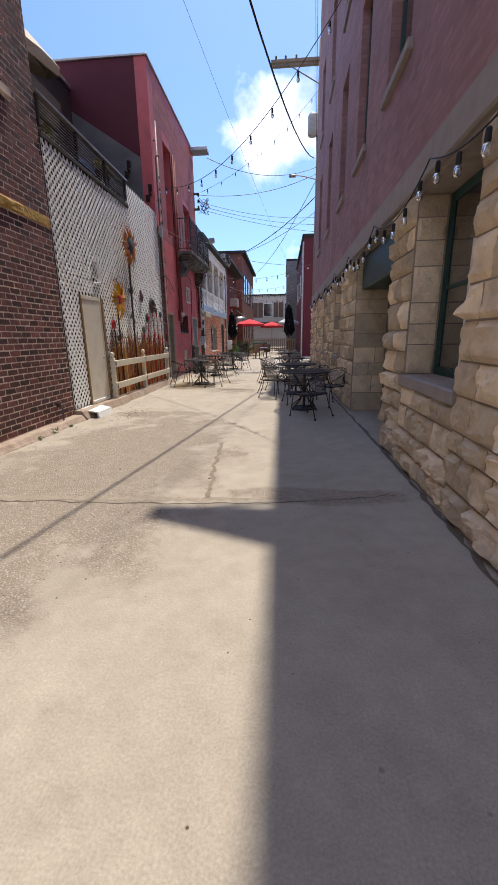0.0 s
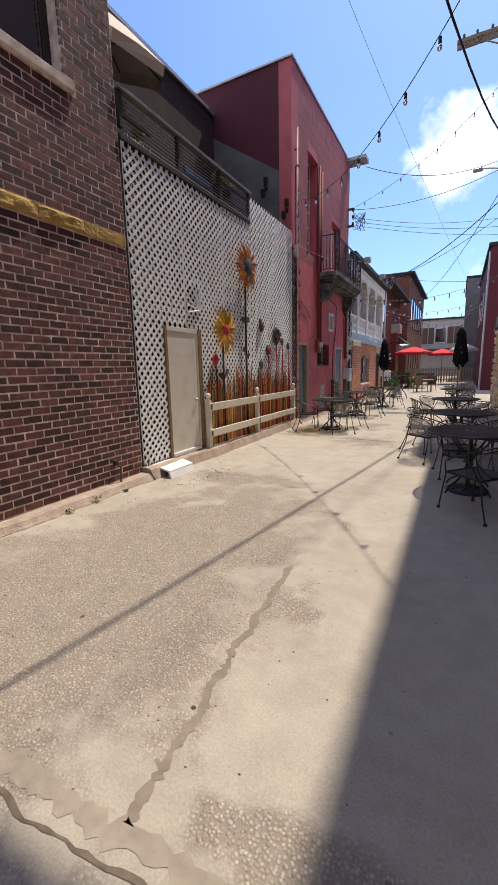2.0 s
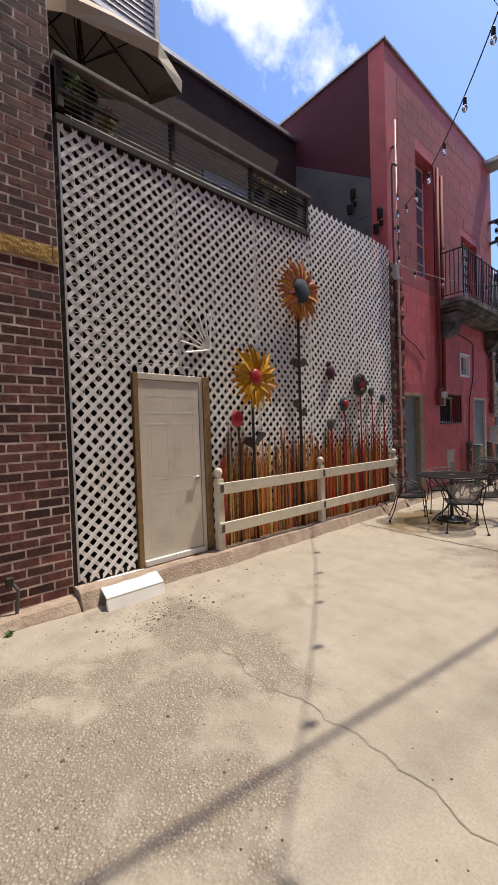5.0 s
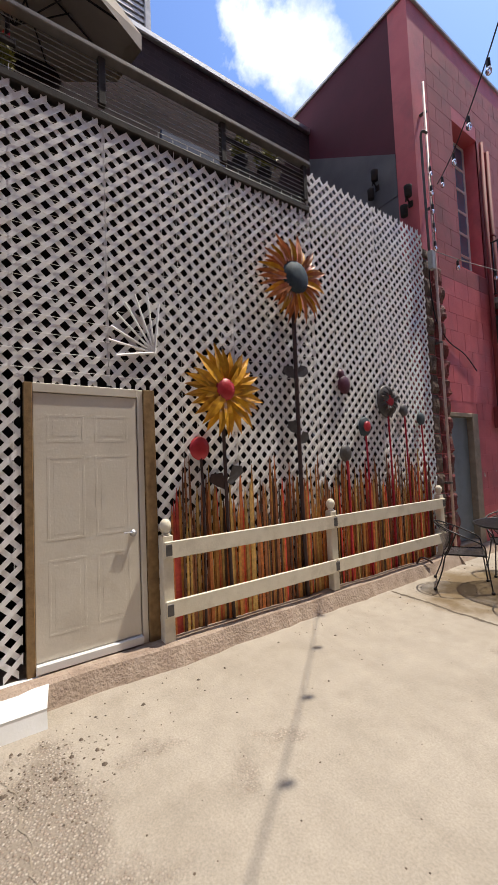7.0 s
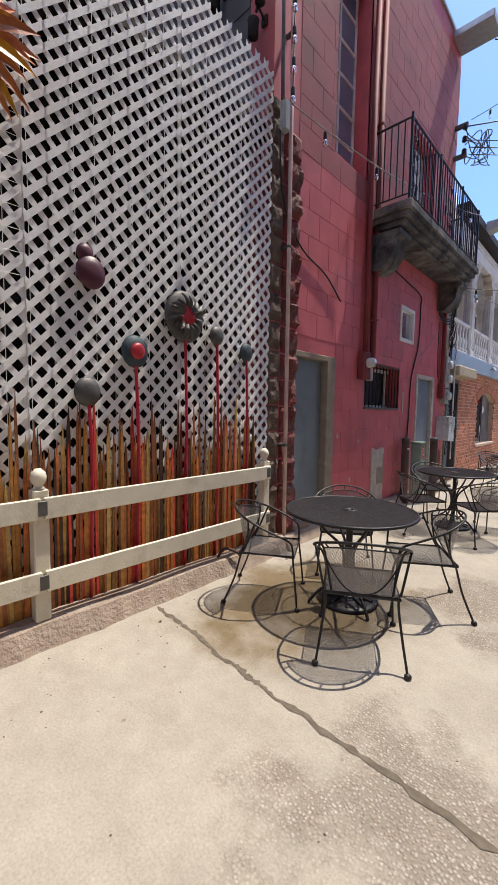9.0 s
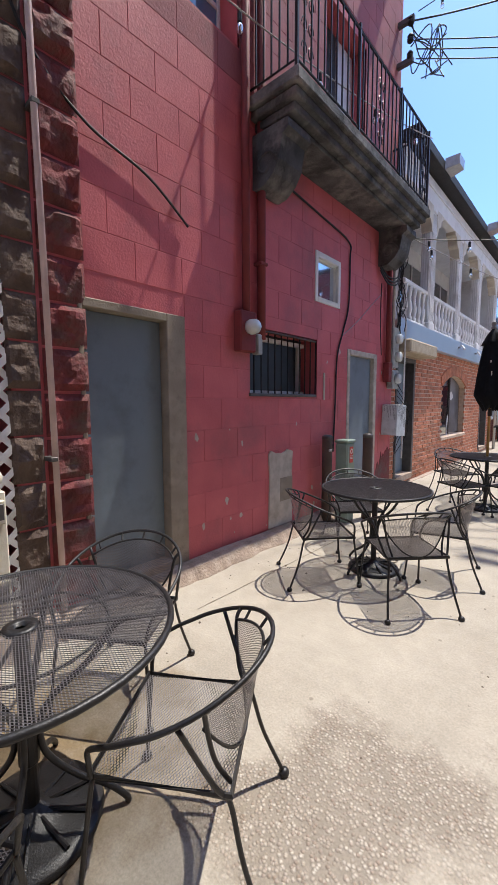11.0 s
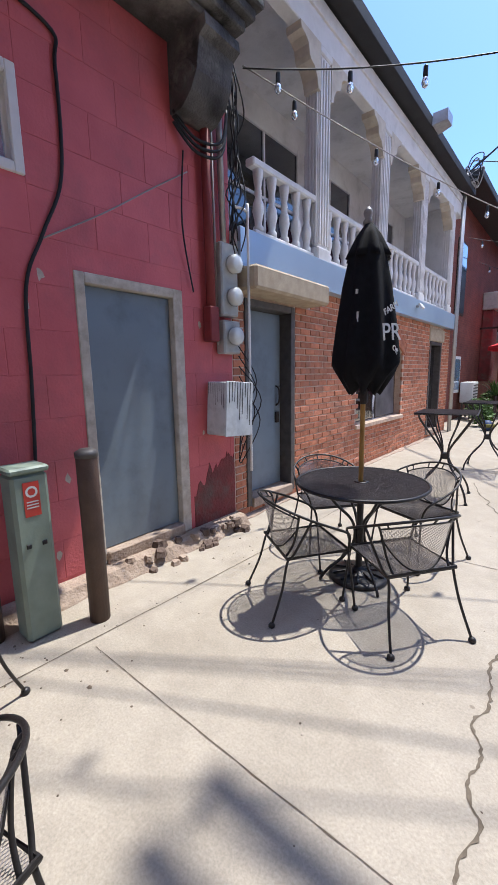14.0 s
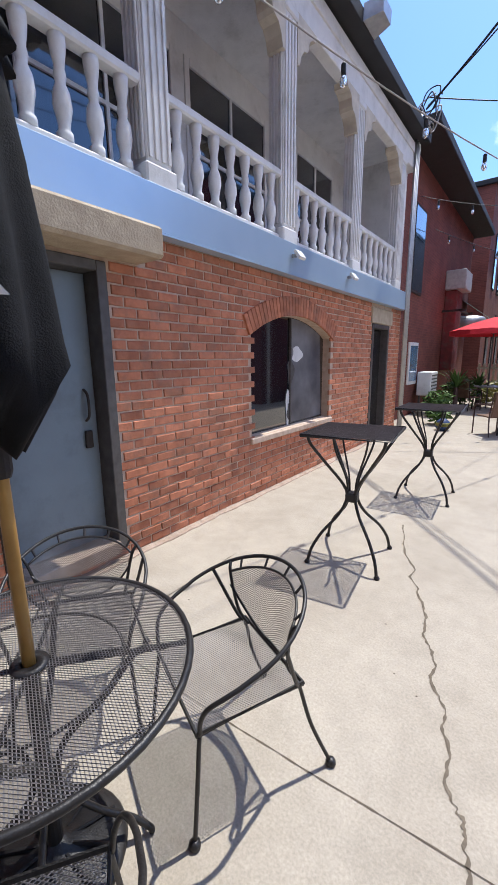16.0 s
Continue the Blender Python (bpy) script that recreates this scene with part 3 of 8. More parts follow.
def wall(y0, y1, z0, z1, xf, xb, holes=(), bottoms=True):
    """A wall along y with its face at xf and its back at xb; holes (y0, y1, z0, z1) go through it."""
    ys = sorted({y0, y1, *[h[0] for h in holes], *[h[1] for h in holes]})
    zs = sorted({z0, z1, *[h[2] for h in holes], *[h[3] for h in holes]})
    ys, zs = [y for y in ys if y0 <= y <= y1], [z for z in zs if z0 <= z <= z1]
    ny, nz = len(ys) - 1, len(zs) - 1

    def solid(i, j):
        if not (0 <= i < ny and 0 <= j < nz):
            return False
        cy, cz = (ys[i] + ys[i + 1]) / 2, (zs[j] + zs[j + 1]) / 2
        return not any(h[0] < cy < h[1] and h[2] < cz < h[3] for h in holes)

    g = Geo()
    for i in range(ny):
        for j in range(nz):
            if not solid(i, j):
                continue
            a, b, c, d = ys[i], ys[i + 1], zs[j], zs[j + 1]
            g.add([(xf, a, c), (xf, b, c), (xf, b, d), (xf, a, d)], [(0, 1, 2, 3)])
            g.add([(xb, a, c), (xb, b, c), (xb, b, d), (xb, a, d)], [(3, 2, 1, 0)])
            if not solid(i - 1, j):
                g.add([(xf, a, c), (xf, a, d), (xb, a, d), (xb, a, c)], [(0, 1, 2, 3)])
            if not solid(i + 1, j):
                g.add([(xf, b, c), (xb, b, c), (xb, b, d), (xf, b, d)], [(0, 1, 2, 3)])
            if not solid(i, j - 1):
                g.add([(xf, a, c), (xb, a, c), (xb, b, c), (xf, b, c)], [(0, 1, 2, 3)])
            if not solid(i, j + 1):
                g.add([(xf, a, d), (xf, b, d), (xb, b, d), (xb, a, d)], [(0, 1, 2, 3)])
    return g


def chip(w, h, proud, ch=0.006, back=0.02, wob=0.0):
    """One brick or block: its face towards +x, its lower near corner at the origin."""
    g = Geo()
    a = [(-back, 0, 0), (-back, w, 0), (-back, w, h), (-back, 0, h)]
    b = [(proud - ch, 0, 0), (proud - ch, w, 0), (proud - ch, w, h), (proud - ch, 0, h)]
    c = [(proud, ch, ch), (proud, w - ch, ch), (proud, w - ch, h - ch), (proud, ch, h - ch)]
    if wob:
        b, c = [[(p[0] + random.uniform(-0.3, 0.3) * wob, p[1] + random.uniform(-1, 1) * wob, p[2] + random.uniform(-0.7, 0.7) * wob) for p in q] for q in (b, c)]
    return g.add(a + b + c, [(8, 9, 10, 11), (4, 5, 9, 8), (5, 6, 10, 9), (6, 7, 11, 10), (7, 4, 8, 11), (0, 1, 5, 4), (1, 2, 6, 5), (2, 3, 7, 6), (3, 0, 4, 7)])


def masonry(parent, name, material, y0, y1, z0, z1, x, course, length, joint, proud, near, holes=(), ch=0.006, keep=None, uneven=0.003, limit=300, wob=0.0):
    """Running bond on a wall facing +x. Whole pieces inside near (y0, y1, z0, z1) are objects of their own, the rest one mesh."""
    rest, made = Geo(), 0
    full = [chip(length - joint, course - joint, proud + k * uneven, ch, wob=wob).mesh(name, material) for k in (-1, 0, 1) * (6 if wob else 1)]
    rows = int((z1 - z0) / course + 1e-6)
    for j in range(rows):
        z = z0 + j * course
        start = y0 - (length / 2 if j % 2 else 0)
        y = start
        while y < y1 - 0.02:
            a, b = max(y, y0) + joint / 2, min(y + length, y1) - joint / 2
            lo, hi = z + joint / 2, z + course - joint / 2
            spans = [(a, b)]
            for h in holes:
                if h[2] < hi - 0.01 and h[3] > lo + 0.01:
                    cut = []
                    for s, e in spans:
                        if h[1] <= s or h[0] >= e:
                            cut.append((s, e))
                        else:
                            cut += [q for q in ((s, h[0]), (h[1], e)) if q[1] - q[0] > 0.03]
                    spans = cut
            for s, e in spans:
                if keep and not keep((s + e) / 2, (lo + hi) / 2):
                    continue
                whole = abs((e - s) - (length - joint)) < 1e-4
                if whole and made < limit and near[0] < s < near[1] and near[2] < lo < near[3]:
                    ob = new(name, random.choice(full))
                    ob.parent = parent
                    ob.matrix_basis = Matrix.Translation((x, s, lo))
                    made += 1
                elif e - s > 0.02:
                    q = chip(e - s, hi - lo, proud + random.uniform(-uneven, uneven), ch, wob=wob)
                    rest.add([(p[0] + x, p[1] + s, p[2] + lo) for p in q.v], q.f)
            y += length
    if rest.f:
        tagged(put(name + "s", rest, material, parent), kind="stuff")


def rock(w, h, bulge, rnd, ch=0.02, nu=9, nv=6):
    """A rock-faced stone: face towards +x, lower near corner at the origin."""
    g = Geo()
    pts = []
    s1, s2 = rnd.uniform(0, 50), rnd.uniform(0, 50)
    for j in range(nv + 1):
        for i in range(nu + 1):
            u, v = i / nu, j / nv
            edge = min(u * w, (1 - u) * w, v * h, (1 - v) * h)
            d = bulge * min(1, (edge / (0.09 * h)) ** 0.5) if edge > 0 else 0.004
            d *= 0.8 + 1.0 * noise.noise(Vector((u * w * 7 + s1, v * h * 7 + s2, s1))) + 0.35 * noise.noise(Vector((u * w * 19 + s2, v * h * 19 + s1, s2)))
            pts.append((d, u * w, v * h))
    faces = [(j * (nu + 1) + i, j * (nu + 1) + i + 1, (j + 1) * (nu + 1) + i + 1, (j + 1) * (nu + 1) + i) for j in range(nv) for i in range(nu)]
    g.add(pts, faces)
    g.add([(-0.03, 0, 0), (-0.03, w, 0), (-0.03, w, h), (-0.03, 0, h), (0, 0, 0), (0, w, 0), (0, w, h), (0, 0, h)],
          [(0, 1, 5, 4), (1, 2, 6, 5), (2, 3, 7, 6), (3, 0, 4, 7)])
    return g


def stonework(parent, material, width, height, m, rnd, bulge=0.045, tall=(0.17, 0.40), wide=(0.26, 0.85), parts=True, joint=0.012):
    """Coursed rock-faced stone on a panel: m carries (out, along, up) into the world."""
    rest = Geo()
    z = 0.0
    while z < height - 0.02:
        h = min(rnd.uniform(*tall), height - z)
        if height - z - h < 0.12:
            h = height - z
        y = 0.0
        while y < width - 0.02:
            w = min(rnd.uniform(*wide), width - y)
            if width - y - w < 0.15:
                w = width - y
            q = rock(w - joint, h - joint, bulge * rnd.uniform(0.6, 1.3), rnd)
            at = m @ Matrix.Translation((0.004, y + joint / 2, z + joint / 2))
            if parts:
                ob = new("stone", q.mesh("stone", material))
                ob.parent = parent
                ob.matrix_basis = at
            else:
                rest.add([at @ Vector(p) for p in q.v], q.f)
            y += w
        z += h
    if rest.f:
        tagged(put("stones", rest, material, parent), kind="stuff")


def net(surface, inside, w, h, pitch=0.0094, width=0.0030, step=None, fin=0.003, slope=0.5):
    """Expanded metal: two sets of slanting strips over a surface(s, t), s in +-w and t in +-h."""
    g = Geo()
    step = step or 2 * max(w, h)
    n = Vector((1, slope)).normalized()
    for sgn in (1, -1):
        along = Vector((n.x, n.y * sgn))
        across = Vector((-along.y, along.x))
        reach = w + h
        k = int(reach / pitch) + 1
        for i in range(-k, k + 1):
            mid = across * (i * pitch)
            # the stretches of this strip that lie inside
            m = int(2 * reach / 0.01)
            run = None
            runs = []
            for j in range(m + 1):
                p = mid + along * (-reach + 2 * reach * j / m)
                if inside(p.x, p.y):
                    run = [p, p] if run is None else [run[0], p]
                elif run:
                    runs.append(run)
                    run = None
            if run:
                runs.append(run)
            for a, b in runs:
                length = (b - a).length
                if length < 0.004:
                    continue
                q = max(1, int(math.ceil(length / step)))
                pts = []
                for j in range(q + 1):
                    p = a + (b - a) * (j / q)
                    lo, hi = p - across * width / 2, p + across * width / 2
                    c = surface(p.x, p.y)
                    pts += [surface(lo.x, lo.y), surface(hi.x, hi.y), c + Vector((0, 0, fin / 2)), c - Vector((0, 0, fin / 2))]
                faces = []
                for j in range(q):
                    o = j * 4
                    faces += [(o, o + 1, o + 5, o + 4), (o + 2, o + 3, o + 7, o + 6)]
                g.add(pts, faces)
    return g


# ---------- ground ----------
W = -3.67
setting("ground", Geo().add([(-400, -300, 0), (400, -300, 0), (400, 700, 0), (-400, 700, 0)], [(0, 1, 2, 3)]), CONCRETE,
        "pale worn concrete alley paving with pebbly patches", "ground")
rnd = random.Random(5)


def kerb_bar(y0, y1, x1, h, x0=W):
    g = Geo()
    y = y0
    while y < y1:
        e = min(y + 0.09, y1)
        for s, t in ((y, e),):
            j0, j1 = [(noise.noise(Vector((v * 2.1, x1, 0))) * 0.018 + noise.noise(Vector((v * 9, x1, 4))) * 0.012) for v in (s, t)]
            k0, k1 = [noise.noise(Vector((v * 1.7, x1 + 9, 3))) * 0.012 for v in (s, t)]
            rows = []
            for v, j, k in ((s, j0, k0), (t, j1, k1)):
                rows += [(x0, v, h + k), (x1 - 0.05 + j, v, h + k), (x1 - 0.012 + j * 1.4, v, h * 0.86 + k), (x1 + 0.02 + j * 1.7, v, h * 0.42 + k), (x1 + 0.045 + j * 2, v, 0.012), (x1 + 0.06 + j * 2, v, -0.02)]
            g.add(rows, [(i, i + 1, i + 7, i + 6) for i in range(5)])
        y = e
    g.add([(x0, y0, -0.02), (x1 + 0.1, y0, -0.02), (x1 - 0.04, y0, h), (x0, y0, h)], [(0, 1, 2, 3)])
    g.add([(x0, y1, -0.02), (x1 + 0.1, y1, -0.02), (x1 - 0.04, y1, h), (x0, y1, h)], [(3, 2, 1, 0)])
    return g


setting("kerb_1", kerb_bar(-8, 6.36, -3.50, 0.10), KERB, "crumbling old concrete kerb along the dark brick wall", "kerb")
setting("kerb_2", kerb_bar(6.36, 12.75, -3.49, 0.17, -3.9), KERB, "reddish crumbling kerb under the lattice screen", "kerb")
setting("kerb_3", kerb_bar(12.75, 18.64, -3.53, 0.12), KERB, "low worn concrete footing along the red wall", "kerb")
setting("kerb_4", kerb_bar(18.64, 27.28, -3.67, 0.03, -3.72), KERB, "low concrete kerb along the orange brick wall", "kerb")


def crack(name, pts, width, material, label, z=0.003, jag=0.02, seed=1):
    r = random.Random(seed)
    line = arc(pts, 26)
    g = Geo()
    prev = None
    for i, p in enumerate(line):
        a, b = line[max(i - 1, 0)], line[min(i + 1, len(line) - 1)]
        d = (b - a).normalized()
        s = Vector((-d.y, d.x, 0))
        c = p + s * jag * (noise.noise(p * 6 + Vector((seed, 0, 0))) * 1.6 + 0.25 * r.uniform(-1, 1))
        w = width * r.uniform(0.35, 1.4) / 2
        cur = (c - s * w, c + s * w)
        if prev:
            g.add([(prev[0].x, prev[0].y, z), (prev[1].x, prev[1].y, z), (cur[1].x, cur[1].y, z), (cur[0].x, cur[0].y, z)], [(0, 3, 2, 1)])
        prev = cur
    setting(name, g, material, label, "crack")


crack("joint_1", [(-3.4, 2.5, 0), (-2.4, 2.58, 0), (-0.9, 2.60, 0), (0.3, 2.68, 0), (1.36, 2.9, 0)], 0.020, CRACK, "dark dirt-filled joint across the concrete", seed=2)
crack("joint_patch", [(-2.5, 2.65, 0), (-1.6, 2.68, 0), (-0.9, 2.70, 0), (0.1, 2.76, 0), (1.25, 2.99, 0)], 0.10, SEAM, "rough mortar patching beside the joint", z=0.002, seed=3)
crack("joint_2", [(-3.42, 10.96, 0), (-2.6, 10.87, 0), (-2.1, 10.84, 0), (-1.1, 10.80, 0), (0.2, 10.76, 0)], 0.038, CRACK, "wide dark crumbling joint across the concrete", seed=4)
crack("crack_1", [(-3.0, 6.84, 0), (-2.3, 6.95, 0), (-1.5, 6.85, 0), (-0.8, 6.92, 0), (-0.1, 6.8, 0)], 0.009, SEAM, "thin wandering crack in the concrete", seed=5, jag=0.04)
crack("crack_2", [(-0.95, 15.9, 0), (-0.98, 16.73, 0), (-1.04, 17.25, 0), (-1.08, 17.8, 0), (-0.98, 18.4, 0), (-0.94, 19.14, 0), (-1.03, 19.38, 0), (-1.21, 19.95, 0), (-1.47, 20.64, 0), (-1.95, 21.87, 0)], 0.014, CRACK, "thin wandering crack in the concrete", seed=6, jag=0.03)
crack("joint_3", [(-3.1, 13.6, 0), (-3.05, 16.0, 0), (-2.97, 18.1, 0), (-2.95, 20.4, 0)], 0.008, CRACK, "straight saw-cut joint parallel to the buildings", seed=7, jag=0.002)
crack("joint_4", [(-2.95, 16.56, 0), (-1.85, 16.56, 0), (-0.7, 16.58, 0), (0.8, 16.6, 0)], 0.005, CRACK, "straight saw-cut joint across the alley", seed=8, jag=0.002)
crack("crack_4", [(1.52, 9.4, 0), (1.56, 7.4, 0), (1.58, 6.2, 0), (1.60, 4.9, 0), (1.60, 2.9, 0), (1.58, 0.5, 0)], 0.05, CRACK, "dirt line before the stone doorway", seed=10)
crack("crack_5", [(-0.44, 2.75, 0), (-0.48, 3.23, 0), (-0.55, 3.78, 0), (-0.6, 4.8, 0)], 0.05, OLD_SEAM, "faint old mortar seam in the concrete", z=0.002, seed=12)
crack("joint_5", [(-2.95, 19.05, 0), (-1.79, 19.09, 0), (-0.9, 19.14, 0), (0.8, 19.2, 0)], 0.006, CRACK, "straight saw-cut joint across the alley", seed=9, jag=0.002)

# ---------- dark brick building ----------
rnd = random.Random(11)
WIN_A = (4.24, 5.57, 4.92, 7.0)
wall_a = setting("wall_west_1", wall(-8, 6.36, -0.05, 10.64, W, W - 0.4, [WIN_A]), DARK_MORTAR, "dark red-brown brick wall with pale mortar joints", "wall")
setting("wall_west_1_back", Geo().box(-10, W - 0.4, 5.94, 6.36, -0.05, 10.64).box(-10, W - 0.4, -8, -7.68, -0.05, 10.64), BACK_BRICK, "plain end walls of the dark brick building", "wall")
setting("roof_1", Geo().box(-10, W, -8, 6.36, 10.64, 10.84), ROOF_BLACK, "flat dark roof of the brick building", "roof")
band = setting("ochre_band", Geo(), OCHRE, "rough ochre painted stone belt course", "belt course")
g = Geo()
y = 0.0
while y < 6.32:
    w = min(rnd.uniform(0.45, 0.8), 6.36 - y)
    q = rock(w - 0.008, 0.15, 0.028 if y < 5.6 else 0.006, rnd)
    g.add([(p[0] + W + 0.012, p[1] + y, p[2] + 3.30) for p in q.v], q.f)
    y += w
band.data = g.mesh("ochre_band", OCHRE)
sill_a = setting("sill_a", Geo().box(W - 0.12, W + 0.05, WIN_A[0] - 0.12, WIN_A[1] + 0.12, 4.81, 4.915, 0.01), DARK_MORTAR, "stone sill under the upper window", "sill")


def sash(name, y0, y1, z0, z1, x, material, pane_mat, label, bars=1, mullions=0, thick=0.06, depth=0.05, face=1):
    """A window set at x in a wall along y."""
    t = thing(name, label, "window", (x, (y0 + y1) / 2, z0), kind="structure")
    a, b = (x - depth, x) if face > 0 else (x, x + depth)
    put("window_frame", Geo().box(a, b, y0, y0 + thick, z0, z1, 0.006).box(a, b, y1 - thick, y1, z0, z1, 0.006)
        .box(a, b, y0 + thick, y1 - thick, z0, z0 + thick, 0.006).box(a, b, y0 + thick, y1 - thick, z1 - thick, z1, 0.006), material, t)
    m = (a + b) / 2
    zs = [z0 + thick + (z1 - z0 - 2 * thick) * k / (bars + 1) for k in range(bars + 2)]
    ys = [y0 + thick + (y1 - y0 - 2 * thick) * k / (mullions + 1) for k in range(mullions + 2)]
    for k in zs[1:-1]:
        put("rail", Geo().box(a + 0.008, b - 0.004, y0 + thick, y1 - thick, k - 0.022, k + 0.022, 0.004), material, t)
    for k in ys[1:-1]:
        put("mullion", Geo().box(a + 0.01, b - 0.006, k - 0.022, k + 0.022, z0 + thick, z1 - thick, 0.004), material, t)
    for i in range(len(zs) - 1):
        for j in range(len(ys) - 1):
            put("pane", Geo().box(m - 0.004, m + 0.004, ys[j], ys[j + 1], zs[i], zs[i + 1]), pane_mat, t)
    return t


sash("window_1", *WIN_A, W - 0.16, BLACKWOOD, WINDOW_DARK, "tall dark-framed sash window in the brick wall", bars=1, thick=0.09)
put_curtain = Geo()
for k in range(24):
    yy = 4.3 + k * 0.05
    put_curtain.add([(W - 0.35 + 0.02 * (k % 2), yy, 4.75), (W - 0.35 + 0.02 * ((k + 1) % 2), yy + 0.05, 4.75), (W - 0.35 + 0.02 * ((k + 1) % 2), yy + 0.05, 6.68), (W - 0.35 + 0.02 * (k % 2), yy, 6.68)], [(0, 1, 2, 3)])
tagged(put("curtain", put_curtain, CURTAIN), "grey curtain hanging behind the upper window", "curtain")

def lift_yard(z):
    """The yard's screen and deck stand a little taller above the fence."""
    return z + 0.08 * min(max(z - 1.18, 0), 2.0)


Geo.lift = lift_yard


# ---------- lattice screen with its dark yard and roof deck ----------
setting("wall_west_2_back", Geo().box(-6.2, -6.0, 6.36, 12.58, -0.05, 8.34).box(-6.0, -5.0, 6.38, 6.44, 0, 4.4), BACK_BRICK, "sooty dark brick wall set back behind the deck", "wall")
setting("wall_west_2", Geo().box(-4.7, -4.6, 6.36, 12.58, 0, 4.5), SHADE_BLACK, "wall coloured near-black as the shade behind the lattice screen", "wall")
setting("coping", Geo().box(-6.32, -5.93, 6.36, 12.58, 8.34, 8.46, 0.02), STEEL, "pale metal coping on the set-back wall", "coping")
sid = Geo()
for k in range(26):
    z = 8.09 + k * 0.12
    sid.add([(-6.95, 5.9, z), (-6.95, 9.48, z), (-6.98, 9.48, z + 0.12), (-6.98, 5.9, z + 0.12)], [(0, 1, 2, 3)])
sid.box(-9, -6.99, 5.9, 9.48, 6.53, 11.26).box(-6.99, -6.90, 9.40, 9.50, 8, 11.26)
setting("siding_wall", sid, SIDING, "white clapboard wall of a taller house behind", "wall")
setting("roof_deck", Geo().box(-6.0, W - 0.08, 6.36, 12.58, 4.36, 4.5), BLACKWOOD, "dark timber roof deck over the yard", "deck")

screen = thing("lattice_screen", "weathered white vinyl lattice screen across a dark yard", "lattice screen", (W, 9.43, 0.17))
P = 0.1315
LAT = ((6.42, 7.670, 0.20, 4.48), (7.680, 8.937, 0.20, 4.47), (8.948, 10.105, 0.20, 4.49), (10.115, 11.356, 0.20, 5.02), (11.366, 12.56, 0.20, 5.01))
DOOR_HOLE = (7.03, 8.07, 0.0, 2.25)
BREAK = (7.74, 8.11, 2.55, 2.95)


def clip_line(c, sgn, rect):
    """The stretch of the line z = sgn*y + c inside a rectangle."""
    y0, y1, z0, z1 = rect
    ya, yb = (z0 - c) / sgn, (z1 - c) / sgn
    a, b = max(y0, min(ya, yb)), min(y1, max(ya, yb))
    return (a, b) if b - a > 0.03 else None


for rect in LAT:
    for sgn in (1, -1):
        lo = rect[2] - (sgn * (rect[1] if sgn > 0 else rect[0]))
        hi = rect[3] - (sgn * (rect[0] if sgn > 0 else rect[1]))
        c = math.ceil(lo / P) * P - rnd.uniform(0, P)
        while c < hi:
            span = clip_line(c, sgn, rect)
            if span:
                pieces = [span]
                for hole in (DOOR_HOLE, BREAK):
                    if hole is BREAK and (sgn > 0 or int(c / P) % 2):
                        continue
                    cut = clip_line(c, sgn, hole)
                    if cut:
                        nxt = []
                        for s, e in pieces:
                            if cut[1] <= s or cut[0] >= e:
                                nxt.append((s, e))
                            else:
                                nxt += [q for q in ((s, cut[0]), (cut[1], e)) if q[1] - q[0] > 0.03]
                        pieces = nxt
                for s, e in pieces:
                    x = W + (0.013 if sgn > 0 else 0.004)
                    hw = 0.0192 * math.sqrt(2)
                    wob = rnd.uniform(-0.009, 0.009)
                    q = Geo()
                    pts = []
                    for xx in (x - 0.0035, x + 0.0035):
                        for yy, k in ((s, -1), (e, -1), (e, 1), (s, 1)):
                            pts.append((xx, yy, sgn * yy + c + k * hw + (wob if yy == e else 0)))
                    q.add(pts, [(3, 2, 1, 0), (4, 5, 6, 7), (0, 1, 5, 4), (1, 2, 6, 5), (2, 3, 7, 6), (3, 0, 4, 7)])
                    put("strip", q, LATTICE, screen)
            c += P
for k, (dy, dz) in enumerate(((-0.40, 0.06), (-0.38, 0.17), (-0.33, 0.28), (-0.26, 0.38), (-0.17, 0.46), (-0.06, 0.50), (-0.34, -0.06), (0.05, 0.42))):
    a0 = Vector((W + 0.021 + 0.0015 * k, 8.08, 2.56))
    put("loose_lath", Geo().tube([a0, a0 + Vector((0.004, dy, dz))], 0.011, 4), LATTICE, screen)
for yy, z0, z1 in ((6.41, 0.2, 4.5), (7.68, 2.26, 4.48), (8.94, 0.2, 4.48), (10.11, 0.2, 4.98), (11.36, 0.2, 5.02)):
    put("seam_batten", Geo().box(W - 0.02, W + 0.0, yy - 0.014, yy + 0.014, z0, z1, 0.003), LATTICE, screen)
put("edge_post", Geo().box(W - 0.09, W + 0.0, 6.36, 6.407, 0.1, 4.52, 0.005), BLACKWOOD, screen, "black edge post")
wires = Geo()
for k in range(40):
    yy = 6.53 + k * 0.15
    if not 7.03 < yy < 8.07:
        wires.tube([(W + 0.021, yy, 0.9), (W + 0.024, yy + 0.01, 2.7), (W + 0.021, yy, 4.62)], 0.0021, 3)
for k in range(18):
    zz = 2.35 + k * 0.13
    wires.tube([(W + 0.022, 6.44, zz), (W + 0.025, 8.09, zz - 0.02), (W + 0.022, 10.10, zz)], 0.0021, 3)
tagged(put("netting", wires, LATTICE), "fine white wire netting hung over the lattice", "netting", kind="stuff")

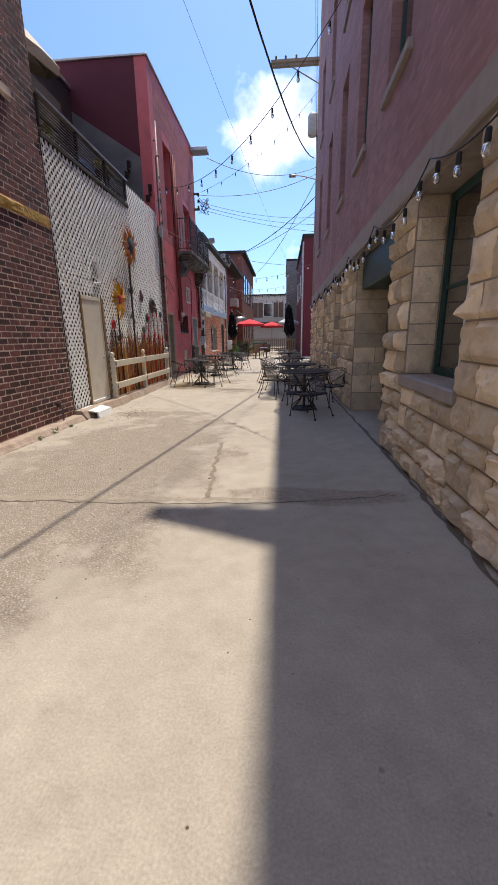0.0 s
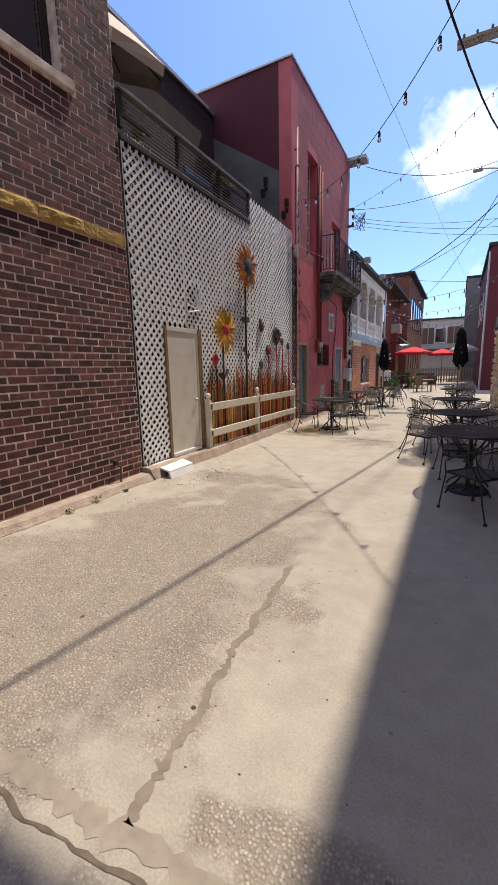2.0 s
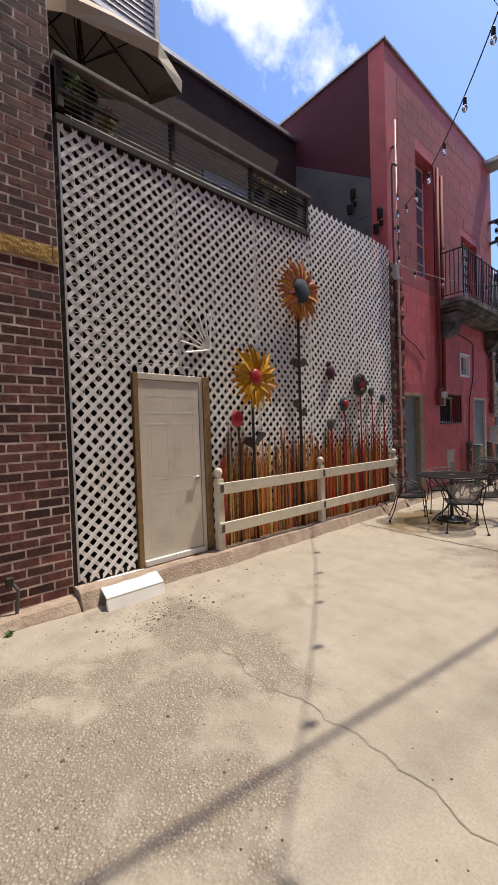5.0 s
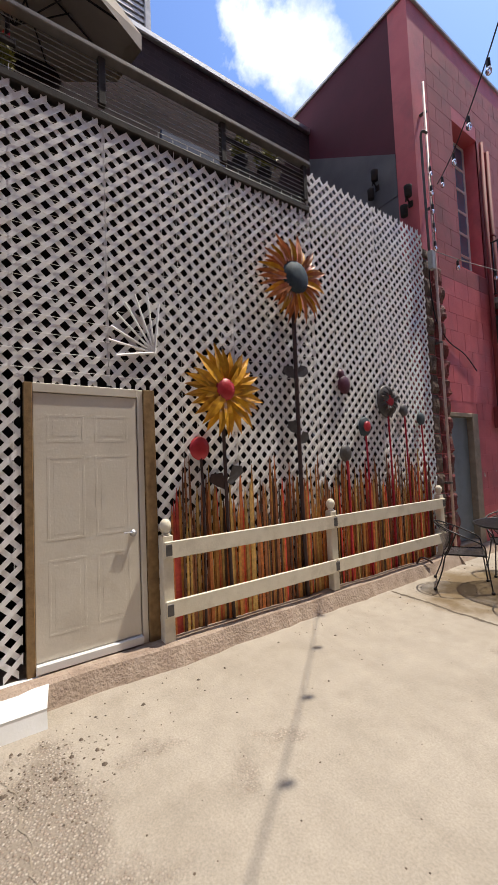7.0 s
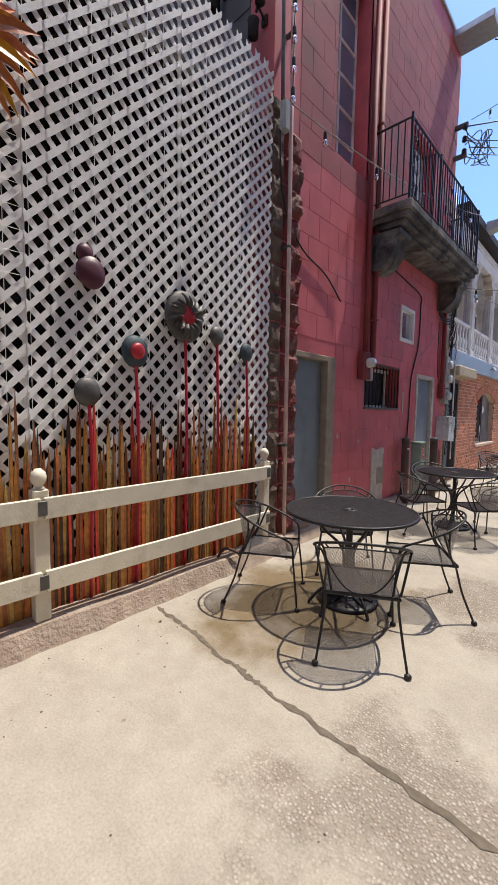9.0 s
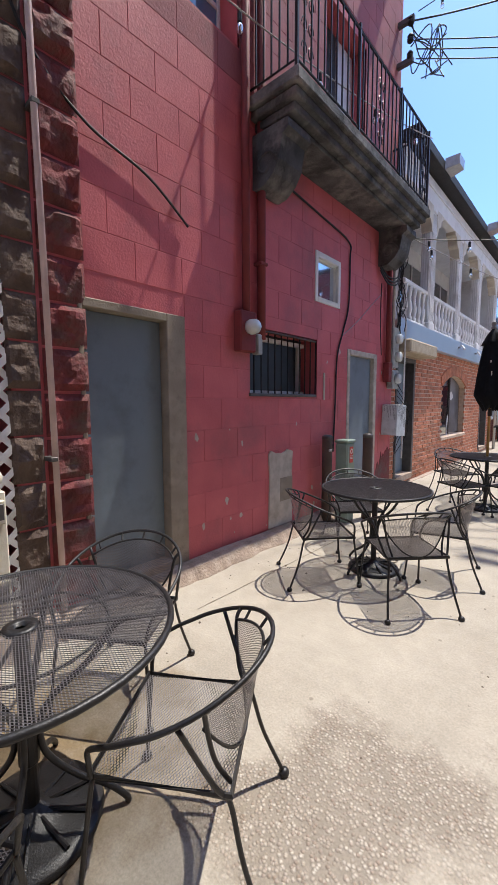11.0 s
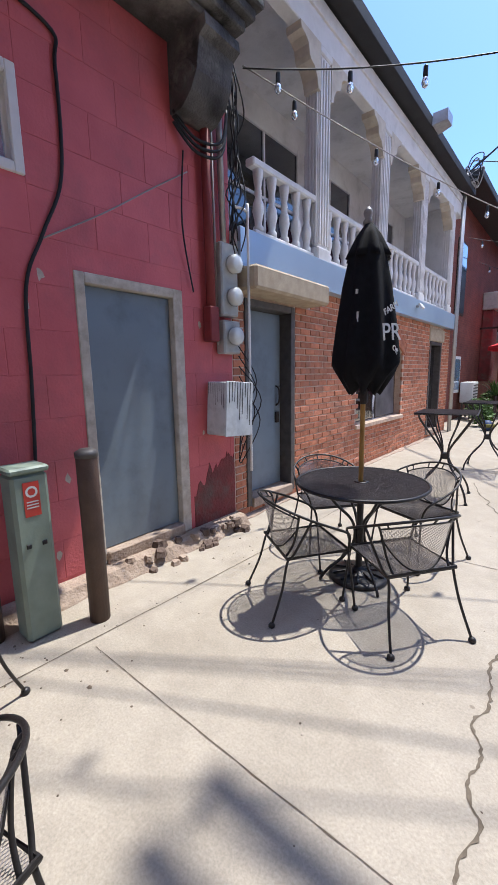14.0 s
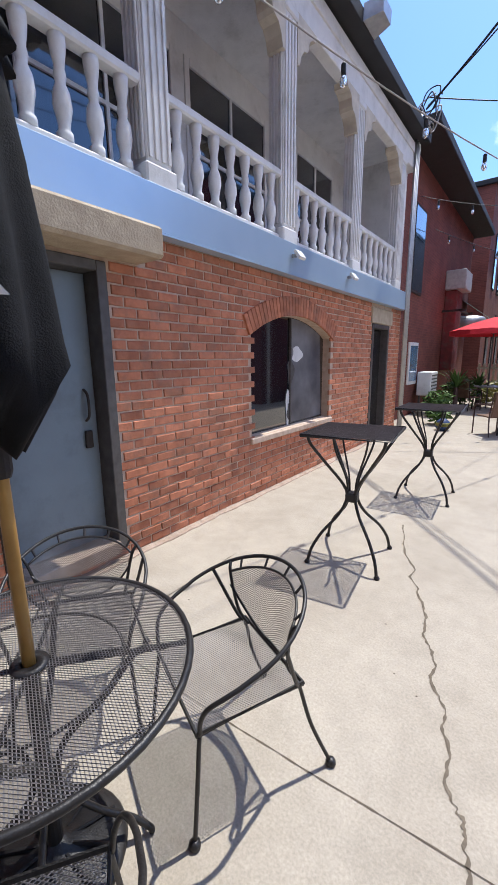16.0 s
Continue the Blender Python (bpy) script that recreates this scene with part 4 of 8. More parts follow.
# the deck's edge: rail, dark boards, clear sheet
deck = thing("deck_railing", "dark weathered deck railing with boards above the lattice", "railing", (W, 8.29, 4.5))
put("fascia_board", Geo().box(W - 0.06, W + 0.035, 6.38, 10.11, 4.50, 4.57, 0.008), BLACKWOOD, deck)
put("top_rail", Geo().box(W - 0.05, W + 0.05, 6.38, 10.15, 5.09, 5.14, 0.008), surf("grey_rail_metal", (0.22, 0.20, 0.19), rough=0.4, metal=0.5), deck, "grey metal top rail")
for yy in (6.44, 7.68, 8.92, 10.08):
    put("rail_post", Geo().box(W - 0.045, W + 0.015, yy - 0.03, yy + 0.03, 4.66, 5.09, 0.005), BLACKWOOD, deck)
put("board", Geo().box(W - 0.04, W - 0.018, 8.95, 10.05, 4.60, 4.72, 0.006), BLACKWOOD, deck)
put("board", Geo().box(W - 0.04, W - 0.018, 8.95, 10.05, 4.93, 5.0, 0.006), BLACKWOOD, deck)
for k in range(9):
    zz = 4.61 + 0.052 * k
    put("rail_cable", Geo().tube([(W, 6.48, zz), (W, 8.29, zz - 0.015), (W, 10.06, zz)], 0.0035, 5), STEEL, deck)
put("arm", Geo().box(W - 0.02, W + 0.02, 6.42, 7.03, 4.80, 4.84, 0.005), BLACKWOOD, deck, "dark bracket arm")
# bench and plants on the deck
bench = thing("deck_bench", "blue painted bench behind the deck railing", "bench", (-4.35, 9.13, 4.5))
put("seat", Geo().box(-4.6, -4.1, 8.39, 9.83, 4.9, 4.95, 0.01), BLUE_PAINT, bench)
put("backrest", Geo().box(-4.1, -4.05, 8.39, 9.83, 4.95, 5.07, 0.01), BLUE_PAINT, bench)
for yy in (8.45, 9.77):
    put("leg", Geo().box(-4.55, -4.1, yy - 0.03, yy + 0.03, 4.5, 4.9, 0.005), BLUE_PAINT, bench)


def leafball(parent, c, r, count, material, size, seed, squash=0.8):
    q = random.Random(seed)
    g = Geo()
    for _ in range(count):
        d = Vector((q.gauss(0, 1), q.gauss(0, 1), q.gauss(0, 1))).normalized() * r * q.uniform(0.35, 1.0)
        p = Vector(c) + Vector((d.x, d.y, d.z * squash))
        u = Vector((q.gauss(0, 1), q.gauss(0, 1), q.gauss(0, 0.6))).normalized()
        v = u.cross(Vector((q.gauss(0, 1), q.gauss(0, 1), q.gauss(0, 1)))).normalized()
        s = size * q.uniform(0.6, 1.3)
        g.add([p - u * s, p + v * s * 0.35, p + u * s, p - v * s * 0.35], [(0, 1, 2, 3)])
    return put("foliage", g, material, parent)


for k, (yy, zz, r) in enumerate(((9.35, 5.12, 0.13), (9.71, 5.10, 0.15))):
    pot = thing("potted_plant", "small yellow-green potted plant on the deck rail", "plant", (-3.95, yy, 4.95), group="plants on the deck")
    put("pot", Geo().lathe([(0.07, 4.95), (0.10, 5.05), (0.10, 5.07)], 12, (-3.98, yy, 0)), BLACKWOOD, pot)
    leafball(pot, (-3.95, yy, zz + 0.09), r, 130, LEAF_YELLOW, 0.045, 20 + k)
    put("stand", Geo().box(-4.06, -3.9, yy - 0.08, yy + 0.08, 4.5, 4.95, 0.01), BLACKWOOD, pot)


for k, (yy, zz, r, mat) in enumerate(((6.62, 5.0, 0.13, LEAF), (6.95, 4.86, 0.10, LEAF_YELLOW))):
    pot = thing("potted_plant", "small leafy plant at the near end of the deck", "plant", (-3.85, yy, 4.5), group="plants on the deck")
    put("pot", Geo().lathe([(0.06, 4.5), (0.09, 4.66), (0.09, 4.68)], 12, (-3.85, yy, 0)), BLACKWOOD, pot)
    leafball(pot, (-3.83, yy, zz), r, 110, mat, 0.04, 40 + k, 1.3)
    if k:
        leafball(pot, (-3.80, yy, zz + 0.08), 0.06, 24, CORAL, 0.03, 44).name = "blossom"
Geo.lift = None
for k, (yy, x, r) in enumerate(((5.25, -3.42, 0.075), (4.85, -3.41, 0.05), (5.75, -3.42, 0.035), (3.4, -3.42, 0.05))):
    wd = thing("weed_tuft", "small green weed growing at the foot of the kerb", "weed", (x, yy, 0), group="kerb weeds")
    leafball(wd, (x, yy, r * 0.6), r, 40, LEAF, 0.022, 90 + k, 0.7)
Geo.lift = lift_yard


def parasol(name, label, at, apex_z, rim_z, r, cloth, n=8, tilt=(0, 0), pole=0.022, foot=0.0, sides=None):
    t = thing(name, label, "parasol", (at[0], at[1], foot))
    turn = Matrix.Translation((at[0], at[1], apex_z)) @ Euler((tilt[0], tilt[1], 0)).to_matrix().to_4x4()
    g = Geo()
    top, low = [], []
    for k in range(n):
        a = 2 * math.pi * (k + 0.5) / n
        low.append(Vector((r * math.cos(a), r * math.sin(a), rim_z - apex_z)))
    pts = [turn @ Vector((0, 0, 0))]
    for k in range(n):
        p, q = low[k], low[(k + 1) % n]
        pts += [turn @ (p * 0.5 + Vector((0, 0, 0.03))), turn @ p, turn @ ((p + q) / 2 * 0.97 + Vector((0, 0, 0.02))), turn @ (p + Vector((0, 0, -0.14)))]
    faces = []
    for k in range(n):
        a, b = 1 + 4 * k, 1 + 4 * ((k + 1) % n)
        faces += [(0, a, b), (a, a + 1, a + 2, b), (b, a + 2, b + 1), (a + 1, a + 3, b + 3, b + 1, a + 2)]
    g.add(pts, faces)
    put("canopy", g, cloth, t)
    put("pole", Geo().tube([(at[0], at[1], foot), turn @ Vector((0, 0, 0.06))], pole, 8), PEWTER, t)
    for k in range(n):
        put("rib", Geo().tube([turn @ Vector((0, 0, -0.03)), turn @ (low[k] * 0.98 + Vector((0, 0, -0.015)))], 0.011, 5), BLACKWOOD, t)
        put("strut", Geo().tube([turn @ Vector((0, 0, (rim_z - apex_z) * 1.3)), turn @ (low[k] * 0.5 + Vector((0, 0, 0.0)))], 0.008, 5), BLACKWOOD, t)
    return t


parasol("deck_parasol", "open beige canvas parasol tilted on the roof deck", (-4.75, 7.05), 7.00, 6.48, 1.35, BEIGE_CLOTH, tilt=(0.12, 0.42), foot=4.5)

# door in the lattice
d1 = thing("door_1", "closed beige panelled door with a raw timber casing", "door", (W, 7.50, 0.2), kind="structure")
leaf = Geo().box(W - 0.03, W + 0.015, 7.11, 7.90, 0.25, 2.17, 0.004)
put("leaf", leaf, DOOR_BEIGE, d1)
for a, b, c, d in ((7.20, 7.47, 1.82, 2.02), (7.55, 7.82, 1.82, 2.02), (7.20, 7.47, 1.12, 1.72), (7.55, 7.82, 1.12, 1.72), (7.20, 7.47, 0.42, 0.98), (7.55, 7.82, 0.42, 0.98)):
    g = Geo()
    t = 0.018
    for q in ((a, b, c, c + t), (a, b, d - t, d), (a, a + t, c + t, d - t), (b - t, b, c + t, d - t)):
        g.box(W + 0.0152, W + 0.0160, q[0], q[1], q[2], q[3], 0.0009)
    g.box(W + 0.0152, W + 0.0158, a + 0.045, b - 0.045, c + 0.045, d - 0.045, 0.0014)
    put("panel_moulding", g, DOOR_BEIGE, d1)
put("casing_left", Geo().box(W - 0.05, W + 0.03, 7.05, 7.107, 0.17, 2.24, 0.004), CASING, d1, "raw timber jamb")
put("casing_right", Geo().box(W - 0.05, W + 0.035, 7.962, 8.06, 0.17, 2.24, 0.004), CASING, d1, "raw timber jamb")
put("stop", Geo().box(W - 0.05, W + 0.02, 7.909, 7.959, 0.17, 2.24, 0.004), DOOR_BEIGE, d1)
put("head", Geo().box(W - 0.05, W + 0.026, 7.109, 7.907, 2.175, 2.24, 0.004), DOOR_BEIGE, d1)
put("threshold", Geo().box(W - 0.05, W + 0.05, 7.109, 7.907, 0.18, 0.245, 0.006), WHITE, d1, "pale metal threshold")
kn = put("knob", Geo().lathe([(0.03, 0), (0.03, 0.005), (0.013, 0.008), (0.012, 0.018), (0.022, 0.022), (0.02, 0.032)], 14, (W + 0.015, 7.847, 1.10), "x"), STEEL, d1, "brushed steel door knob", True)
put("lever", Geo().tube([(W + 0.04, 7.847, 1.10), (W + 0.042, 7.80, 1.115), (W + 0.04, 7.765, 1.11)], 0.008, 6), STEEL, kn)
step = thing("step_board", "whitewashed folded board lying as a doorstep", "step", (-3.38, 6.89, 0))
put("tread", Geo().add([(-3.66, 6.58, 0.175), (-3.28, 6.53, 0.115), (-3.28, 7.13, 0.115), (-3.66, 7.20, 0.175), (-3.66, 6.58, 0.15), (-3.28, 6.53, 0.09), (-3.28, 7.13, 0.09), (-3.66, 7.20, 0.15)],
                       [(0, 1, 2, 3), (7, 6, 5, 4), (0, 4, 5, 1), (1, 5, 6, 2), (2, 6, 7, 3), (3, 7, 4, 0)]), WHITE, step)
put("riser", Geo().add([(-3.285, 6.53, 0.113), (-3.285, 7.13, 0.113), (-3.25, 7.13, 0.0), (-3.25, 6.53, 0.0), (-3.31, 6.53, 0.1), (-3.31, 7.13, 0.1), (-3.29, 7.13, 0.0), (-3.29, 6.53, 0.0)],
                       [(0, 3, 2, 1), (4, 5, 6, 7), (0, 4, 7, 3), (1, 2, 6, 5), (0, 1, 5, 4), (2, 3, 7, 6)]), WHITE, step)

# ---------- painted reeds, flowers and rail fence ----------
reeds = thing("painted_reeds", "rust, brown and red painted upright laths like tall grass", "wall art", (W, 10.23, 0.17))
rmesh = {}
y = 8.19
while y < 12.34:
    kind = rnd.randrange(6) if rnd.random() < 0.55 else rnd.choice((0, 0, 5, 1, 1, 3))
    size = rnd.choice((0, 1, 2))
    tall = (1.2, 1.34, 1.46)[size] + (0.0)
    if (kind, size) not in rmesh:
        w, h = (0.026, 0.034, 0.021)[size], tall
        q = Geo()
        q.add([(0, 0, 0), (0, w, 0), (0, w * 0.92, h * 0.85), (0, w * 0.55, h), (0, w * 0.1, h * 0.88),
               (0.010, 0, 0), (0.010, w, 0), (0.010, w * 0.92, h * 0.85), (0.010, w * 0.55, h), (0.010, w * 0.1, h * 0.88)],
              [(4, 3, 2, 1, 0), (5, 6, 7, 8, 9), (0, 1, 6, 5), (1, 2, 7, 6), (2, 3, 8, 7), (3, 4, 9, 8), (4, 0, 5, 9)])
        rmesh[(kind, size)] = q.mesh("reed", REEDS[kind])
    ob = new("reed", rmesh[(kind, size)])
    ob.parent = reeds
    ob.matrix_parent_inverse = base_of(reeds).inverted()
    ob.matrix_basis = Matrix.LocRotScale((W + 0.02 + rnd.uniform(0, 0.022), y, 0.168), Euler((rnd.gauss(0, 0.008), 0, 0)), (1, 1, rnd.uniform(0.72, 1.08)))
    y += rnd.uniform(0.014, 0.030)

fence = thing("rail_fence", "cream painted two-rail fence with ball-topped posts", "fence", (W + 0.1, 10.23, 0.17))
for yy, top in ((8.10, 1.15), (10.13, 1.15), (12.42, 1.15)):
    po = put("post", Geo().box(W + 0.055, W + 0.145, yy - 0.05, yy + 0.05, 0.165, 1.06, 0.008), CREAM, fence)
    put("post_cap", Geo().lathe([(0.045, 1.06), (0.03, 1.075), (0.028, 1.085), (0.045, 1.11), (0.052, 1.14), (0.045, 1.17), (0.02, 1.195)], 14, (W + 0.10, yy, 0)), CREAM, po, "", True)
    for zz in (0.94, 0.44):
        put("bracket", Geo().box(W + 0.146, W + 0.175, yy - 0.03, yy + 0.03, zz - 0.05, zz + 0.05, 0.004), PEWTER, po, "grey metal rail bracket")
for z0 in (0.37, 0.865):
    for a, b in ((8.06, 10.12), (10.14, 12.46)):
        put("rail", Geo().box(W + 0.146, W + 0.172, a, b, z0, z0 + 0.145, 0.006), CREAM, fence)


def petals(parent, c, r, r0, count, material, width, seed, name="petal", other=None):
    q = random.Random(seed)
    made = []
    for v in range(4):
        g = Geo()
        top, bot = [], []
        for i in range(6):
            t = i / 5
            x = r0 + (r - r0) * t
            w = width * (0.45 + 1.6 * t * (1 - t) * 1.6) * (1 - t ** 4 * 0.92)
            h = 0.02 + 0.05 * math.sin(t * 2.6 + v * 0.3)
            top.append((h, -w / 2, x))
            bot.append((h + 0.004, w / 2, x))
        pts = []
        for a, b in zip(top, bot):
            pts += [a, ((a[0] + b[0]) / 2 - 0.012, 0, a[2]), b]
        g.add(pts, [(3 * i + k, 3 * i + k + 1, 3 * i + k + 4, 3 * i + k + 3) for i in range(5) for k in range(2)])
        made.append(g.mesh(name, other if other and v == 1 else material))
    for k in range(count):
        ob = new(name, made[k % 4])
        ob.parent = parent
        ob.matrix_parent_inverse = base_of(parent).inverted()
        ob.matrix_basis = Matrix.LocRotScale(Vector(c) + Vector((q.uniform(-0.015, 0.02), 0, 0)), Euler((2 * math.pi * (k + q.uniform(-0.25, 0.25)) / count, q.uniform(-0.05, 0.08), 0), "XYZ"), (1, 1, q.uniform(0.82, 1.06)))


def leaf_plate(parent, y, z, s, rise, material):
    g = Geo().add([(W + 0.06, y, z), (W + 0.075, y + s * 0.3, z + 0.07 + rise), (W + 0.06, y + s * 0.9, z + 0.06 + rise), (W + 0.055, y + s, z + rise), (W + 0.06, y + s * 0.6, z - 0.05 + rise), (W + 0.065, y + s * 0.2, z - 0.03)],
                  [(0, 1, 2, 3, 4, 5)] if s < 0 else [(5, 4, 3, 2, 1, 0)])
    put("leaf", g, material, parent)


yellow = thing("sunflower_sculpture", "yellow enamelled metal sunflower with a coral centre", "sculpture", (W + 0.06, 8.74, 0.17), group="metal flowers")
put("stem", Geo().tube(arc([(W + 0.06, 8.79, 0.17), (W + 0.06, 8.76, 1.1), (W + 0.07, 8.74, 2.28)]), 0.018, 8), STEM, yellow, "", True)
petals(yellow, (W + 0.09, 8.74, 2.35), 0.47, 0.06, 26, YELLOW, 0.095, 1)
put("flower_centre", Geo().lathe([(0.10, 0.0), (0.105, 0.02), (0.09, 0.05), (0.04, 0.065)], 20, (W + 0.12, 8.74, 2.28), "x"), CORAL, yellow, "coral domed centre", True)
leaf_plate(yellow, 8.77, 1.42, -0.2, 0.05, STEM)
leaf_plate(yellow, 8.77, 1.45, 0.2, 0.08, PEWTER)
orange = thing("sunflower_sculpture", "tall orange copper metal sunflower with a slate centre", "sculpture", (W + 0.06, 9.73, 0.17), group="metal flowers")
put("stem", Geo().tube(arc([(W + 0.06, 9.75, 0.17), (W + 0.06, 9.73, 1.6), (W + 0.07, 9.73, 3.5)]), 0.024, 8), STEM, orange, "", True)
petals(orange, (W + 0.08, 9.73, 3.70), 0.50, 0.12, 40, COPPER, 0.078, 2, other=YELLOW)
put("flower_centre", Geo().lathe([(0.19, 0.0), (0.19, 0.02), (0.16, 0.045), (0.05, 0.06)], 24, (W + 0.12, 9.73, 3.56), "x"), SLATE, orange, "slate blue domed centre", True)
for a, b, s in ((9.73, 2.5, -0.19), (9.73, 2.52, 0.2), (9.73, 1.93, -0.16), (9.73, 1.82, 0.16)):
    leaf_plate(orange, a, b, s, 0.03, PEWTER)
for yy, zz, r, disc, mid, stem, words in ((10.54, 2.47, 0.11, PLUM, PLUM, None, "plum enamelled metal bud on the lattice"),
                                    (10.89, 1.99, 0.12, SLATE, CORAL, STEM_RED, "small slate metal flower with a coral eye"),
                                    (10.50, 1.68, 0.10, PEWTER, PEWTER, STEM_RED, "small grey metal flower on a crimson stem"),
                                    (11.38, 2.32, 0.21, PEWTER, CORAL, STEM_RED, "round grey metal flower with a coral heart"),
                                    (11.76, 2.22, 0.085, PEWTER, PEWTER, STEM_RED, "little grey metal flower on a crimson stem"),
                                    (12.17, 2.12, 0.09, SLATE, SLATE, STEM_RED, "little dark metal flower on a crimson stem"),
                                    (8.49, 1.76, 0.105, CORAL, CORAL, STEM, "red enamelled metal ladybird on a stem")):
    fl = thing("metal_flower", words, "sculpture", (W + 0.05, yy, 0.17), group="small metal flowers")
    if r > 0.2:
        petals(fl, (W + 0.05, yy, lift_yard(zz)), r, 0.05, 20, PEWTER, 0.05, 7)
    put("flower_disc", Geo().lathe([(r * 0.9, 0), (r, 0.012), (r * 0.9, 0.03), (r * 0.4, 0.045)], 18, (W + 0.03, yy, zz), "x"), disc, fl, "", True)
    if mid is not disc:
        put("flower_eye", Geo().lathe([(r * 0.5, 0), (r * 0.5, 0.02), (r * 0.3, 0.03)], 14, (W + 0.075, yy, zz), "x"), mid, fl, "coral eye", True)
    if stem:
        put("stem", Geo().tube(arc([(W + 0.05, yy, 0.17), (W + 0.055, yy + 0.02, 1.2), (W + 0.05, yy, zz)]), 0.013, 6), stem, fl, "", True)
    else:
        put("bud_tip", Geo().lathe([(0.06, 0), (0.06, 0.015), (0.03, 0.03)], 12, (W + 0.03, yy - 0.04, zz + 0.12), "x"), disc, fl, "", True)
tap = thing("hose_tap", "rusty pipe tap standing on the kerb", "tap", (-3.55, 11.81, 0.15))
put("pipe", Geo().tube(arc([(-3.56, 11.73, 0.15), (-3.54, 11.81, 0.24), (-3.48, 11.91, 0.2), (-3.46, 11.95, 0.16)]), 0.014, 7), STEM, tap, "", True)
tap2 = thing("stub_pipe", "dark stub pipe against the brick wall", "pipe", (-3.6, 5.85, 0.1))
put("pipe", Geo().tube([(-3.6, 5.85, 0.08), (-3.6, 5.87, 0.3), (-3.62, 5.82, 0.38)], 0.016, 7), PEWTER, tap2)
put("clamp", Geo().box(-3.66, -3.6, 5.78, 5.84, 0.34, 0.42, 0.006), BLACKWOOD, tap2)
Geo.lift = None

# ---------- red building ----------
RY0, RY1, RTOP = 12.58, 18.63, 9.20
DOOR_A = (13.03, 13.99, 0.12, 2.34)
BARRED = (14.86, 16.17, 1.67, 2.39)
SMALL = (16.10, 16.73, 2.87, 3.49)
DOOR_B = (16.99, 17.98, 0.12, 2.36)
TALL = (13.82, 14.72, 4.95, 7.66)
BALC_DOOR = (16.3, 17.37, 4.58, 6.55)
RED_HOLES = [DOOR_A, BARRED, SMALL, DOOR_B, TALL, BALC_DOOR]
wall_red = setting("wall_west_3", wall(RY0, RY1, -0.05, RTOP, W, W - 0.35, RED_HOLES), RED_PAINT, "dark red painted block wall", "wall")
setting("wall_west_3_side", Geo().box(-10, W - 0.352, RY0, RY0 + 0.3, 6.5, RTOP), MAROON, "dark maroon side wall above the deck", "wall")
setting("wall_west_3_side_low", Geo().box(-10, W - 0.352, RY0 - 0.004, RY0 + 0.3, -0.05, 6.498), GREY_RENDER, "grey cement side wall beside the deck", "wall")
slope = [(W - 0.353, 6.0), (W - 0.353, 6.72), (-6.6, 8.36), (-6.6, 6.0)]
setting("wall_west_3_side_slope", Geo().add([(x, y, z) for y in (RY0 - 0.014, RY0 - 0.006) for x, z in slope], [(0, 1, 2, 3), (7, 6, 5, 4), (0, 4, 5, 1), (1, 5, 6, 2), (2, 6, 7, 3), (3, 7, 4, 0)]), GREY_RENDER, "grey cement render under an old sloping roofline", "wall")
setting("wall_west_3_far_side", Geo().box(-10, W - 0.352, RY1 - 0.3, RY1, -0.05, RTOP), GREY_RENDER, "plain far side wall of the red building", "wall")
setting("roof_3", Geo().box(-10, W - 0.35, RY0 + 0.3, RY1 - 0.3, RTOP - 0.2, RTOP - 0.05), ROOF_BLACK, "flat roof of the red building", "roof")
setting("parapet_cap", Geo().box(W - 0.36, W + 0.04, RY0 - 0.04, RY1 + 0.02, RTOP, RTOP + 0.06, 0.01).box(-10, W - 0.362, RY0 - 0.04, RY0 + 0.32, RTOP, RTOP + 0.06, 0.01), STEEL, "thin metal parapet capping", "coping")
setting("wall_west_3_floor", Geo().box(-8, W - 0.35, RY0 + 0.3, RY1 - 0.3, 4.2, 4.3), SHADE_BLACK, "floor coloured near-black as shade inside the red building", "floor")
setting("wall_west_3_inner", Geo().box(-5.2, -5.1, RY0 + 0.3, RY1 - 0.3, 0, RTOP - 0.2), SHADE_BLACK, "inner wall of the red building coloured near-black as shade", "wall")


def steel_door(name, hole, leaf, label, x, leaf_mat, trim, handle_y, sill=True, inset=0.06, face=W):
    t = thing(name, label, "door", (x, (hole[0] + hole[1]) / 2, hole[2]), kind="structure")
    y0, y1, z0, z1 = hole
    a, b, c, d = leaf
    put("leaf", Geo().box(x - inset - 0.045, x - inset, a, b, c, d, 0.003), leaf_mat, t)
    put("jamb", Geo().box(x - inset - 0.08, x + 0.012, y0, a - 0.004, z0, z1, 0.006), trim, t)
    put("jamb", Geo().box(x - inset - 0.08, x + 0.012, b + 0.004, y1, z0, z1, 0.006), trim, t)
    put("head", Geo().box(x - inset - 0.08, x + 0.012, a - 0.004, b + 0.004, d + 0.004, z1, 0.006), trim, t)
    put("threshold", Geo().box(x - 0.2, x + 0.04, a - 0.004, b + 0.004, z0 - 0.02, c - 0.006, 0.008), KERB, t, "worn concrete threshold")
    if handle_y:
        h = put("lock", Geo().box(x - inset, x - inset + 0.03, handle_y - 0.03, handle_y + 0.03, 1.0, 1.14, 0.006), BLACKWOOD, t, "black lock case")
        put("handle", Geo().tube(arc([(x - inset, handle_y, 1.22), (x - inset + 0.05, handle_y, 1.27), (x - inset + 0.05, handle_y, 1.42), (x - inset, handle_y, 1.47)]), 0.011, 7), BLACKWOOD, t, "black pull handle", True)
    return t


steel_door("door_2", DOOR_A, (13.07, 13.79, 0.20, 2.27), "closed dark grey steel door in the red wall", W, GREY_DOOR, BEIGE_TRIM, 0, inset=0.09)
steel_door("door_3", DOOR_B, (17.07, 17.87, 0.22, 2.28), "closed blue-grey steel door with a chalky pale frame", W, GREY_DOOR, PALE_TRIM, 0, inset=0.05)

